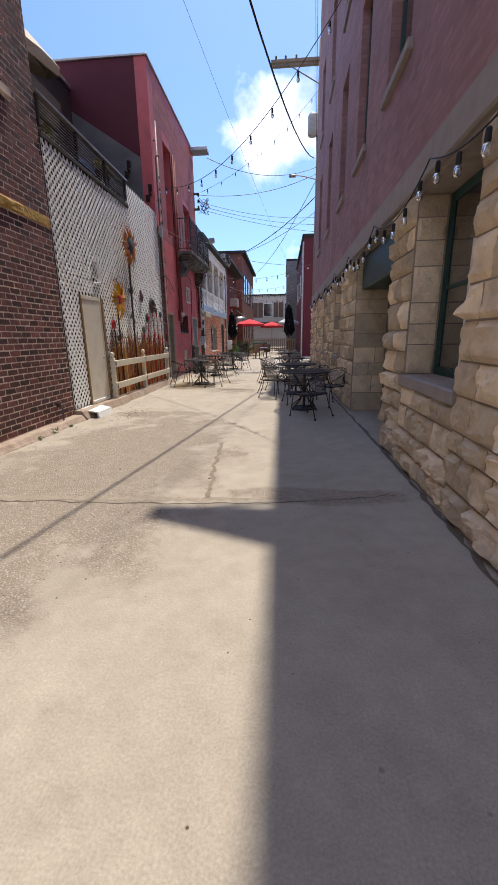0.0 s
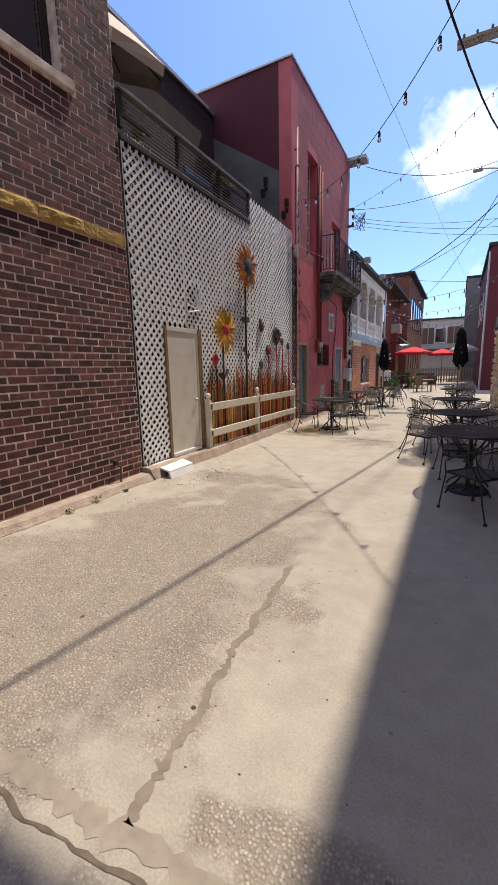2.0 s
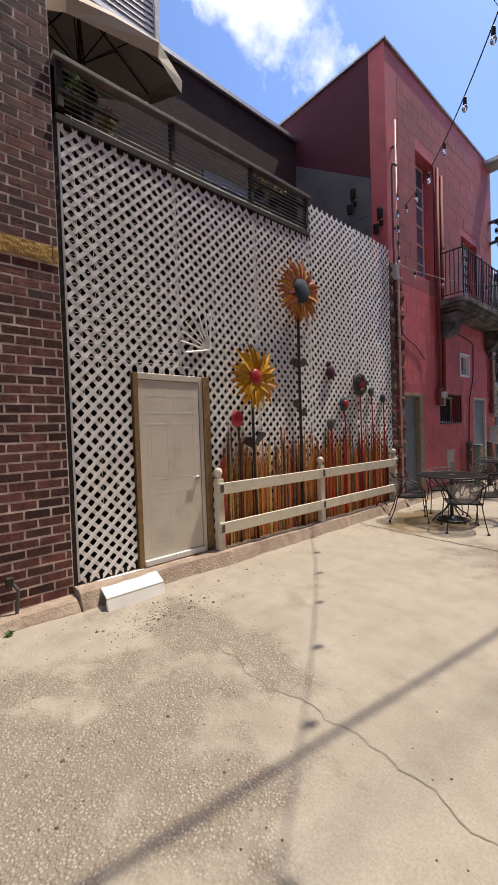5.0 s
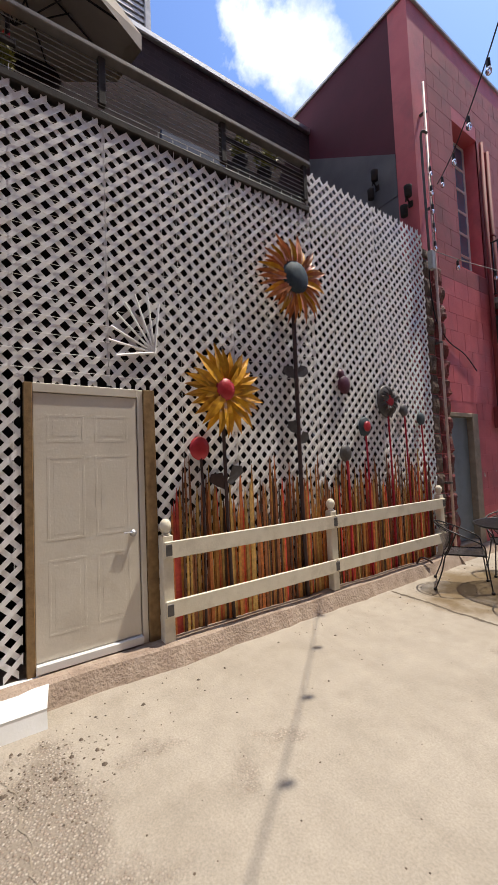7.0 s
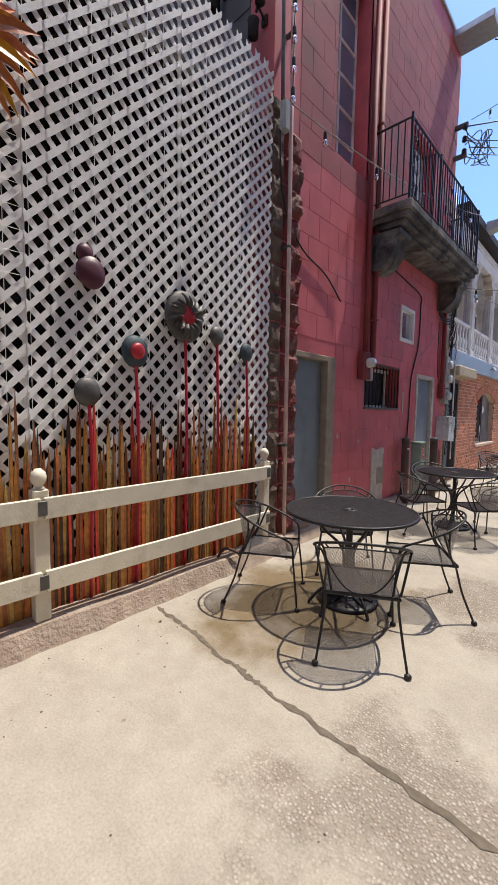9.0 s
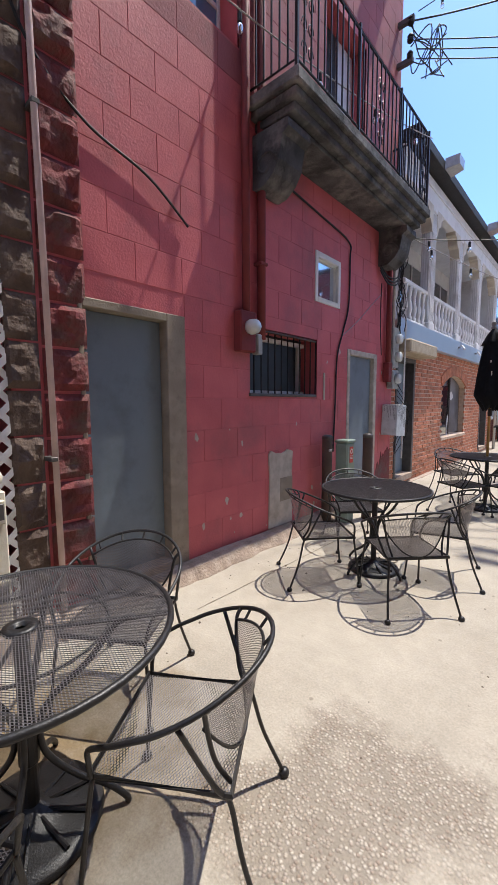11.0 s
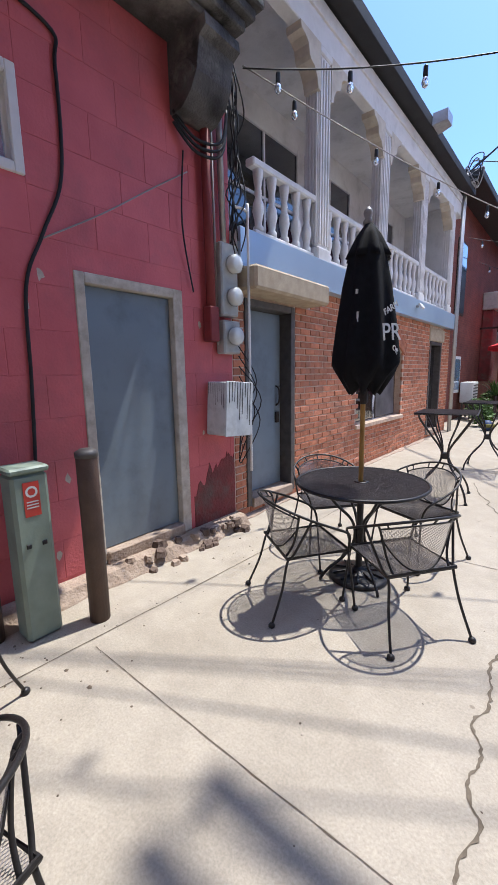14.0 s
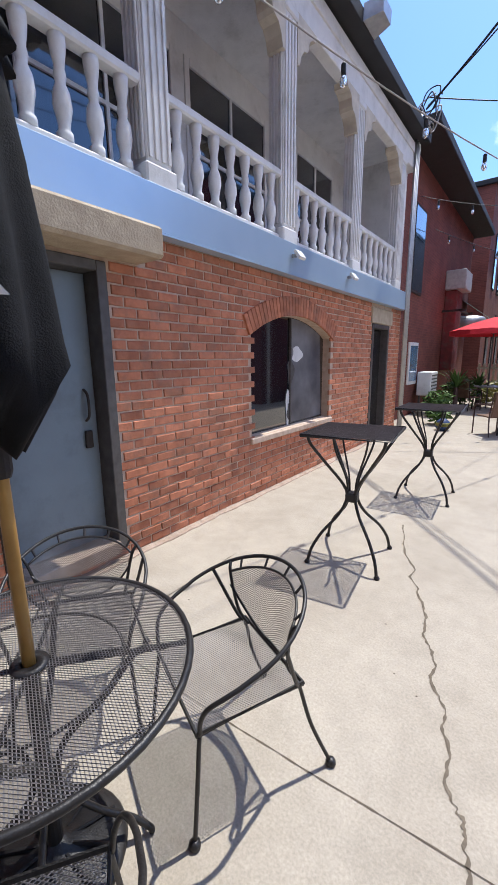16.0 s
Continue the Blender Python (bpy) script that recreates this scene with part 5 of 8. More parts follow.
# barred window
bw = thing("window_2", "dark low window behind black iron bars", "window", (W, 15.50, BARRED[2]), kind="structure")
put("pane", Geo().box(W - 0.26, W - 0.25, 14.86, 16.17, 1.67, 2.39), WINDOW_DULL, bw)
put("window_frame", Geo().box(W - 0.25, W - 0.2, 14.86, 16.17, 2.30, 2.35, 0.005).box(W - 0.25, W - 0.2, 16.04, 16.09, 1.73, 2.30, 0.005).box(W - 0.25, W - 0.2, 14.86, 16.17, 1.67, 1.73, 0.005), OLD_WHITE, bw, "flaking white inner sash")
put("window_sill", Geo().box(W - 0.2, W + 0.025, 14.84, 16.14, 1.655, 1.69, 0.006), PEWTER, bw)
for k in range(11):
    put("bar", Geo().tube([(W - 0.02, 14.95 + k * 0.122, 1.69), (W - 0.02, 14.95 + k * 0.122, 2.36)], 0.009, 6), IRON, bw)
put("bar_rail", Geo().box(W - 0.03, W + 0.006, 14.88, 16.15, 2.355, 2.375, 0.003), BRONZE, bw)
# small white window
sm = sash("window_3", 16.13, 16.70, 2.90, 3.46, W - 0.03, WHITE, WINDOW_MIRROR, "small white-framed square window reflecting the sky", bars=0, thick=0.055)
put("casing", Geo().box(W - 0.03, W + 0.018, 16.10, 16.161, 2.87, 3.49, 0.006).box(W - 0.03, W + 0.018, 16.669, 16.73, 2.87, 3.49, 0.006)
    .box(W - 0.03, W + 0.018, 16.161, 16.669, 2.87, 2.935, 0.006).box(W - 0.03, W + 0.018, 16.161, 16.669, 3.425, 3.49, 0.006), WHITE, sm, "white painted casing")
# tall recessed window and balcony door
sash("window_4", *TALL, W - 0.24, OLD_WHITE, WINDOW_SKY_TINT, "tall recessed window with panes reflecting the sky", bars=5, mullions=1, thick=0.04)
bd = thing("door_4", "dark half-open balcony door with a pale edge", "door", (W, 16.83, 4.58), kind="structure")
put("leaf", Geo().box(W - 0.24, W - 0.2, 16.34, 16.87, 4.60, 6.5, 0.005), BLACKWOOD, bd)
put("leaf", Geo().box(W - 0.24, W - 0.2, 16.89, 17.34, 4.60, 6.5, 0.005), OLD_WHITE, bd, "pale painted door leaf")

# quoins at the corner of the red building
rnd = random.Random(21)
q_panel = Matrix.Translation((W, RY0 + 0.19, 0.13))
stonework(wall_red, RED_OLD, 0.33, 4.6, q_panel, rnd, bulge=0.05, tall=(0.30, 0.315), wide=(0.33, 0.34), joint=0.02)
b_panel = Matrix.Translation((W, RY0 - 0.03, 0.13))
stonework(wall_red, BROWN_STONE, 0.215, 4.8, b_panel, rnd, bulge=0.03, tall=(0.30, 0.315), wide=(0.22, 0.23), joint=0.014)
# bare cement where the paint has gone
patch = setting("cement_patch", Geo(), PATCH, "bare grey and tan cement patch in the red paint", "patch")
g = Geo()
outline = [(15.16, 0.13), (15.61, 0.13), (15.62, 0.45), (15.60, 0.78), (15.62, 1.0), (15.52, 1.03), (15.41, 0.99), (15.29, 1.0), (15.20, 1.04), (15.16, 1.0), (15.18, 0.7)]
g.add([(W + 0.022, a, b) for a, b in outline] + [(W + 0.0, a, b) for a, b in outline], [tuple(range(len(outline)))] + [(i, i + 11, (i + 1) % 11 + 11, (i + 1) % 11) for i in range(11)])
patch.data = g.mesh("cement_patch", PATCH)
g = Geo().box(W + 0.018, W + 0.026, 15.37, 15.61, 0.42, 0.70, 0.002)
setting("cement_patch_2", g, BEIGE_TRIM, "tan cement smear in the bare patch", "patch")
setting("cement_patch_3", Geo().box(W + 0.01, W + 0.0175, 16.32, 16.36, 1.62, 1.98, 0.002), PATCH, "narrow bare streak in the red paint", "patch")

rc = random.Random(14)
chips = Geo()
for k in range(46):
    yy, zz, r = rc.uniform(14.1, 18.3), rc.choice((rc.uniform(0.15, 0.5), rc.uniform(0.15, 2.3))), rc.uniform(0.006, 0.03)
    if any(h[0] - 0.1 < yy < h[1] + 0.1 and h[2] - 0.1 < zz < h[3] + 0.1 for h in RED_HOLES):
        continue
    lean = rc.uniform(-0.5, 0.5)
    chips.add([(W + 0.0058, yy + r * rc.uniform(0.5, 1.2) * math.cos(a + lean), zz + 1.7 * r * rc.uniform(0.5, 1.2) * math.sin(a + lean)) for a in [2 * math.pi * j / 7 for j in range(7)]], [tuple(range(7))])
tagged(put("paint_chip", chips, PATCH), "small pale chips in the red wall paint", "paint chips", kind="stuff")
worn = setting("peeled_paint", Geo(), RED_OLD, "dark peeling paint low on the wall end", "patch")
n = 44
rim = [(18.03, 0.12), (18.62, 0.12)] + [(18.62 - 0.59 * k / (n - 3), 0.78 + 0.16 * noise.noise(Vector((k * 0.21, 3, 7))) + 0.05 * noise.noise(Vector((k * 0.8, 1, 2))) - 0.35 * (k / (n - 3)) ** 2) for k in range(n - 2)]
g = Geo().add([(W + 0.0085, a, b) for a, b in rim] + [(W, a, b) for a, b in rim], [tuple(range(n))] + [(i, i + n, (i + 1) % n + n, (i + 1) % n) for i in range(n)])
worn.data = g.mesh("peeled_paint", RED_OLD)

# pipes, meter and cables on the red wall
mast = thing("service_mast", "pale pink painted service mast pipe on the corner", "pipe", (W + 0.1, 12.78, 0.15))
put("pipe", Geo().tube([(W + 0.10, 12.80, 0.15), (W + 0.10, 12.77, 3.9), (W + 0.10, 12.75, 7.7)], 0.022, 8), surf("pale_pink_paint", (0.70, 0.52, 0.48), rough=0.5), mast, "", True)
for zz in (1.2, 3.4, 5.6, 7.2):
    put("clamp", Geo().box(W, W + 0.125, 12.752, 12.80, zz, zz + 0.03, 0.004), PEWTER, mast)
put("junction_box", Geo().box(W + 0.07, W + 0.15, 12.60, 12.69, 4.55, 4.85, 0.01), PLASTIC_GREY, mast, "grey junction box")
put("weatherhead", Geo().tube(arc([(W + 0.10, 12.61, 4.85), (W + 0.10, 12.59, 6.4), (W + 0.14, 12.54, 6.72), (W + 0.2, 12.61, 6.70)]), 0.02, 8), PEWTER, mast, "", True)
pipes = thing("drain_pipes", "two red painted downpipes on the wall", "pipe", (W + 0.06, 14.86, 2.2))
put("pipe", Geo().tube([(W + 0.06, 14.74, 2.5), (W + 0.06, 14.74, 4.1), (W + 0.06, 14.77, 7.6)], 0.04, 10), RED_PIPE, pipes, "", True)
put("pipe", Geo().tube([(W + 0.06, 14.98, 2.25), (W + 0.06, 14.98, 4.1), (W + 0.06, 14.98, 7.5)], 0.045, 10), RED_PIPE, pipes, "", True)
for zz in (3.0, 4.0, 5.8):
    put("strap", Geo().box(W, W + 0.11, 14.92, 15.03, zz, zz + 0.03, 0.004), RED_PIPE, pipes)
met = thing("electric_meter", "red painted meter box with a domed glass meter", "meter", (W, 14.74, 2.1))
put("box", Geo().box(W, W + 0.11, 14.61, 14.84, 2.1, 2.5, 0.012), RED_PIPE, met)
put("meter", Geo().lathe([(0.075, 0), (0.08, 0.03), (0.07, 0.09), (0.05, 0.11)], 18, (W + 0.11, 14.74, 2.34), "x"), METER_GLASS, met, "domed glass meter", True)
put("switch_box", Geo().box(W, W + 0.09, 14.89, 14.97, 2.09, 2.30, 0.01), PLASTIC_GREY, met, "grey switch box")
cab = thing("wall_cable", "black cable sagging down the red wall", "cable", (W, 16.85, 0.9))
put("cable", Geo().tube(arc([(W + 0.02, 15.23, 4.02), (W + 0.02, 16.19, 3.92), (W + 0.02, 16.93, 3.82), (W + 0.02, 16.98, 3.6), (W + 0.02, 16.96, 2.95), (W + 0.02, 16.80, 2.55), (W + 0.02, 16.66, 2.2), (W + 0.02, 16.63, 1.6), (W + 0.02, 16.59, 0.9)]), 0.012, 6), CABLE, cab, "", True)
put("cable", Geo().tube(arc([(W + 0.02, 16.80, 2.52), (W + 0.03, 17.23, 2.78), (W + 0.03, 17.70, 3.1), (W + 0.03, 18.08, 3.35)]), 0.006, 5), CABLE_PALE, cab, "thin pale cable", True)
put("cable", Geo().tube(arc([(W + 0.03, 18.04, 3.5), (W + 0.05, 17.98, 2.9), (W + 0.03, 18.10, 2.36)]), 0.008, 5), CABLE, cab, "", True)
vine = thing("wall_cable", "dark cable looping down the quoined corner", "cable", (W, 12.88, 3.5))
put("cable", Geo().tube(arc([(W + 0.08, 12.61, 4.6), (W + 0.08, 12.63, 4.1), (W + 0.05, 12.80, 3.75), (W + 0.03, 13.15, 3.5), (W + 0.03, 13.64, 3.35), (W + 0.03, 14.03, 3.1)]), 0.010, 6), CABLE, vine, "", True)

# bollards and cabinet
for x, yy, words in ((-3.50, 16.18, "brown painted steel bollard with white printed marks"), (-3.20, 16.73, "slim brown painted steel bollard by the door")):
    bo = thing("bollard", words, "bollard", (x, yy, 0), group="bollards")
    put("post", Geo().lathe([(0.066, 0), (0.066, 1.12), (0.060, 1.145), (0.03, 1.16)], 18, (x, yy, 0)), BRONZE, bo, "", True)
    put("cap", Geo().lathe([(0.069, 1.115), (0.07, 1.15), (0.04, 1.17)], 18, (x, yy, 0)), PEWTER, bo, "dull grey cap", True)
    if yy < 16.48:
        for k in range(3):
            put("printed_mark", Geo().box(x + 0.03, x + 0.0672, yy - 0.045 + 0.022 * k, yy - 0.034 + 0.022 * k, 0.96, 0.99), INK, bo, "small white printed mark")
cb = thing("utility_cabinet", "sage green utility pedestal with a red label", "cabinet", (-3.36, 16.36, 0))
put("body", Geo().box(-3.46, -3.28, 16.31, 16.52, 0, 1.06, 0.02), CABINET, cb)
put("lid", Geo().box(-3.47, -3.27, 16.30, 16.53, 1.06, 1.10, 0.012), CABINET, cb)
put("label", Geo().box(-3.28, -3.277, 16.37, 16.46, 0.80, 1.01), STICKER, cb, "red warning label")
put("label_mark", Geo().add([(-3.2755, 16.415 + 0.035 * math.cos(a), 0.95 + 0.035 * math.sin(a)) for a in [2 * math.pi * k / 14 for k in range(14)]] +
                            [(-3.2755, 16.415 + 0.022 * math.cos(a), 0.95 + 0.022 * math.sin(a)) for a in [2 * math.pi * k / 14 for k in range(14)]],
                            [(k, (k + 1) % 14, (k + 1) % 14 + 14, k + 14) for k in range(14)]), INK, cb)
for k in range(3):
    put("label_bar", Geo().box(-3.2765, -3.2755, 16.383, 16.449, 0.85 + k * 0.018, 0.857 + k * 0.018), INK, cb)

for k, (yy, zz) in enumerate(((16.37, 0.62), (16.46, 0.62))):
    put("latch", Geo().box(-3.28, -3.272, yy - 0.014, yy + 0.014, zz - 0.014, zz + 0.014, 0.003), CABLE, cb, "black latch")
# broken footing below the door
rr = random.Random(8)
for k in range(26):
    x, yy, r = rr.uniform(-3.62, -3.40), rr.uniform(17.2, 18.5), rr.uniform(0.025, 0.075)
    q = Geo()
    ring = [(r * rr.uniform(0.7, 1.2) * math.cos(a), r * rr.uniform(0.7, 1.3) * math.sin(a)) for a in [1.05 * j for j in range(6)]]
    zt = 0.12 if x < -3.56 else (0.09 if x < -3.48 else 0.0)
    q.add([(x + a, yy + b, zt - 0.015) for a, b in ring] + [(x + a * 0.7, yy + b * 0.7, zt + r * rr.uniform(0.4, 0.8)) for a, b in ring], [tuple(range(6, 12))] + [(i, (i + 1) % 6, (i + 1) % 6 + 6, i + 6) for i in range(6)])
    tagged(put("rubble_chunk", q, BROWN_STONE if k % 3 else KERB), "broken concrete chunk on the crumbling footing", "rubble", group="rubble by the door")

# balcony
bal = thing("balcony", "sooty concrete balcony with a black wrought iron rail", "balcony", (W, 16.64, 4.1))
BX, BY0, BY1 = -3.06, 14.83, 18.45
put("slab", Geo().box(W, BX, BY0, BY1, 4.46, 4.58, 0.015), SLAB_OLD, bal)
put("moulding", Geo().box(W, BX - 0.05, BY0 + 0.05, BY1 - 0.05, 4.38, 4.46, 0.012), SLAB_OLD, bal)
put("moulding", Geo().box(W, BX - 0.11, BY0 + 0.11, BY1 - 0.11, 4.30, 4.38, 0.012), SLAB_OLD, bal)
put("soffit", Geo().box(W, BX - 0.20, BY0 + 0.2, BY1 - 0.2, 4.25, 4.30, 0.01), SLAB_OLD, bal)
for yy in (15.10, 18.13):
    # a scrolled bracket: deep at the top, rolled in towards the wall below
    prof = [(0, 4.25), (0.44, 4.25), (0.45, 4.17), (0.38, 4.13), (0.36, 4.05), (0.34, 3.93), (0.27, 3.82), (0.16, 3.74), (0.05, 3.72), (0, 3.74)]
    n = len(prof)
    put("bracket", Geo().add([(W + a, yy - 0.19, b) for a, b in prof] + [(W + a, yy + 0.19, b) for a, b in prof],
        [tuple(range(n)), tuple(range(n, 2 * n))[::-1]] + [(i, i + n, (i + 1) % n + n, (i + 1) % n) for i in range(n)]), SLAB_OLD, bal)
    for s in (-1, 1):
        put("bracket_scroll", Geo().tube([(W + 0.17 + (0.14 - 0.008 * k) * math.cos(k * 0.5), yy + s * 0.19, 3.92 + (0.14 - 0.008 * k) * math.sin(k * 0.5)) for k in range(15)], 0.018, 6), SLAB_OLD, bal, "", True)
put("top_rail", Geo().tube([(W, BY0 + 0.05, 5.66), (BX - 0.05, BY0 + 0.05, 5.66), (BX - 0.05, BY1 - 0.05, 5.66), (W, BY1 - 0.05, 5.66)], 0.018, 6), IRON, bal)
put("bottom_rail", Geo().tube([(W, BY0 + 0.05, 4.66), (BX - 0.05, BY0 + 0.05, 4.66), (BX - 0.05, BY1 - 0.05, 4.66), (W, BY1 - 0.05, 4.66)], 0.012, 6), IRON, bal)
for x, yy in [(BX - 0.05, BY0 + 0.05), (BX - 0.05, BY1 - 0.05)] + [(BX - 0.05, BY0 + 1.25), (BX - 0.05, BY0 + 2.45)]:
    put("corner_post", Geo().box(x - 0.016, x + 0.016, yy - 0.016, yy + 0.016, 4.57, 5.72, 0.003), IRON, bal)
spots = [(BX - 0.05, BY0 + 0.05 + k * 0.118) for k in range(1, 30)] + [(W + 0.08 + k * 0.095, BY0 + 0.05) for k in range(5)] + [(W + 0.08 + k * 0.095, BY1 - 0.05) for k in range(5)]
bmesh_bal = Geo().box(-0.008, 0.008, -0.008, 0.008, 0, 1.0, 0.002).mesh("baluster", IRON)
for x, yy in spots:
    ob = put("baluster", bmesh_bal, IRON, bal)
    ob.matrix_basis = Matrix.Translation((x, yy, 4.66))
for yc in (BY0 + 0.22, BY0 + 1.85, BY1 - 0.2):
    for zz in (4.81, 5.01, 5.21, 5.41):
        for s in (-1, 1):
            put("scroll", Geo().tube([(BX - 0.05, yc + s * (0.05 - 0.045 * k / 14) * math.cos(k * 0.62) + s * 0.05, zz + (0.075 - 0.06 * k / 14) * math.sin(k * 0.62)) for k in range(14)], 0.006, 4), IRON, bal)

# gutter head and tangle of service wires at the end of the red building
gut = thing("roof_scupper", "grey sheet metal scupper box jutting from the roof edge", "scupper", (W, 18.28, 8.8))
put("box", Geo().box(W, -2.95, 18.03, 18.58, 9.02, 9.16, 0.012), STEEL, gut)
tan = thing("service_wires", "tangled black service wires and insulators on the wall end", "cables", (W, 18.48, 7.2))
r2 = random.Random(3)
for zz in (6.9, 7.5):
    put("bracket", Geo().box(W, W + 0.25, 18.43, 18.50, zz, zz + 0.08, 0.005), PEWTER, tan)
for k in range(3):
    put("insulator", Geo().lathe([(0.03, 0), (0.05, 0.02), (0.05, 0.05), (0.03, 0.07), (0.05, 0.09), (0.03, 0.12)], 10, (W + 0.2, 18.46, 6.95 + k * 0.25)), SOCKET, tan)
for k in range(7):
    p = [(W + 0.2, 18.48, 7.55 - 0.1 * k)]
    for j in range(5):
        p.append((W + 0.25 + r2.uniform(-0.05, 0.35), 18.58 + 0.16 * j + r2.uniform(-0.1, 0.1), 7.15 + r2.uniform(-0.35, 0.3)))
    put("wire", Geo().tube(arc(p), 0.009, 5), CABLE, tan, "", True)

# ---------- white galleried building ----------
XB = -3.68
DOOR_C = (18.85, 19.81, 0.10, 2.42)
ARCH = (21.66, 23.77, 0.76, 2.26)
DOOR_D = (25.52, 26.49, 0.10, 2.32)
H4 = [DOOR_C, (ARCH[0], ARCH[1], ARCH[2], 2.26), DOOR_D]
wall_br = setting("wall_west_4", wall(18.64, 27.28, -0.05, 2.72, XB - 0.012, XB - 0.35, H4), ORANGE_MORTAR, "orange-red brick ground floor wall", "wall")
setting("wall_west_4_inner", Geo().box(-5.6, -5.5, 18.64, 27.28, 0, 2.7), SHADE_BLACK, "inner wall of the ground floor coloured near-black as shade", "wall")
setting("gallery_floor", Geo().box(-6.0, -3.59, 18.64, 27.28, 2.72, 3.02), OLD_WHITE, "white painted gallery floor", "floor")
GALLERY_WINDOWS = [(18.95, 21.87, 3.3, 5.36), (22.02, 23.85, 3.3, 5.36), (24.7, 26.3, 3.05, 5.36)]
setting("wall_west_4_upper", wall(18.64, 27.28, 3.02, 6.0, -4.95, -5.2, GALLERY_WINDOWS), OLD_WHITE, "white plaster wall of the gallery", "wall")
setting("wall_west_4_end", Geo().box(-5.2, -3.74, 27.08, 27.28, 3.02, 5.9), OLD_WHITE, "white end wall of the gallery", "wall")
setting("ceiling_4", Geo().box(-6, -3.56, 18.64, 27.28, 5.7, 5.86), OLD_WHITE, "pale gallery ceiling", "ceiling")
setting("roof_4", Geo().box(-10, -3.34, 18.64, 27.38, 5.9, 6.08, 0.01), ROOF_BLACK, "black roof edge of the galleried building", "roof")
setting("gallery_beam", Geo().box(-3.74, -3.58, 18.64, 27.28, 5.42, 5.7, 0.01), OLD_WHITE, "white beam over the gallery columns", "beam")
setting("wall_west_4_side", Geo().box(-10, -5.2, 27.08, 27.28, 0, 6.0), FAR_BRICK, "brick end wall of the galleried building", "wall")
setting("fascia_flashing", Geo().box(-3.59, -3.55, 18.66, 27.28, 2.70, 3.05, 0.005).box(-3.67, -3.545, 18.66, 27.28, 2.685, 2.699), FASCIA, "reflective metal flashing band tinted blue as reflected sky", "flashing")
for k, (a, b, c, d) in enumerate(GALLERY_WINDOWS):
    sash("window_%d" % (5 + k), a, b, c, d, -4.93, OLD_WHITE, WINDOW_DARK, "wide white-framed gallery window with dark panes", bars=1, mullions=(2, 1, 1)[k], thick=0.09, depth=0.07)
COLS = [18.83, 20.33, 22.31, 24.35, 26.52]
for yy in COLS[1:]:
    c = thing("gallery_column", "chalky white fluted square gallery column", "column", (-3.67, yy, 3.02), group="gallery columns")
    put("shaft", Geo().box(-3.78, -3.59, yy - 0.13, yy + 0.13, 3.2, 5.42, 0.01), OLD_WHITE, c)
    put("base", Geo().box(-3.81, -3.56, yy - 0.16, yy + 0.16, 3.02, 3.2, 0.015), OLD_WHITE, c)
    for k in range(4):
        put("fillet", Geo().box(-3.591, -3.572, yy - 0.115 + k * 0.066, yy - 0.115 + k * 0.066 + 0.032, 3.24, 5.30, 0.004), OLD_WHITE, c)
        put("fillet", Geo().box(-3.77 + k * 0.046, -3.77 + k * 0.046 + 0.024, yy - 0.148, yy - 0.129, 3.24, 5.30, 0.004), OLD_WHITE, c)
    put("capital", Geo().box(-3.80, -3.565, yy - 0.15, yy + 0.15, 5.33, 5.42, 0.015), OLD_WHITE, c)
    g = Geo()
    for s in (-1, 1):
        if (yy < 19 and s < 0) or (yy > 26 and s > 0):
            continue
        prof = [(0, 4.93), (0.05, 4.94), (0.08, 5.04), (0.14, 5.12), (0.22, 5.15), (0.25, 5.19), (0.27, 5.28), (0.34, 5.33), (0.42, 5.35), (0.44, 5.42), (0, 5.42)]
        n = len(prof)
        f = [tuple(range(n)), tuple(range(n, 2 * n))[::-1]] + [(i, i + n, (i + 1) % n + n, (i + 1) % n) for i in range(n)]
        g.add([(-3.77, yy + s * (0.13 + a), b) for a, b in prof] + [(-3.57, yy + s * (0.13 + a), b) for a, b in prof], f)
    put("corbel", g, CREAM_STONE, c, "cream scrolled corbel")
prof = [(0.055, 3.12), (0.055, 3.17), (0.038, 3.19), (0.044, 3.24), (0.063, 3.32), (0.056, 3.40), (0.032, 3.46), (0.042, 3.50), (0.034, 3.55), (0.05, 3.64), (0.055, 3.68), (0.055, 3.72)]
bal_mesh = Geo().lathe(prof, 10).mesh("baluster", OLD_WHITE, True)
for a, b in zip(COLS, COLS[1:]):
    ra = thing("gallery_railing", "chalky white railing with turned balusters", "railing", (-3.67, (a + b) / 2, 3.02), group="gallery railings")
    put("handrail", Geo().box(-3.73, -3.61, a + 0.13, b - 0.13, 3.72, 3.80, 0.015), OLD_WHITE, ra)
    put("bottom_rail", Geo().box(-3.72, -3.62, a + 0.16, b - 0.16, 3.03, 3.12, 0.012), OLD_WHITE, ra)
    n = int((b - a - 0.3) / 0.235)
    for k in range(n):
        ob = put("baluster", bal_mesh, OLD_WHITE, ra)
        ob.matrix_basis = Matrix.Translation((-3.67, a + 0.15 + (b - a - 0.3) * (k + 0.5) / n, 0))
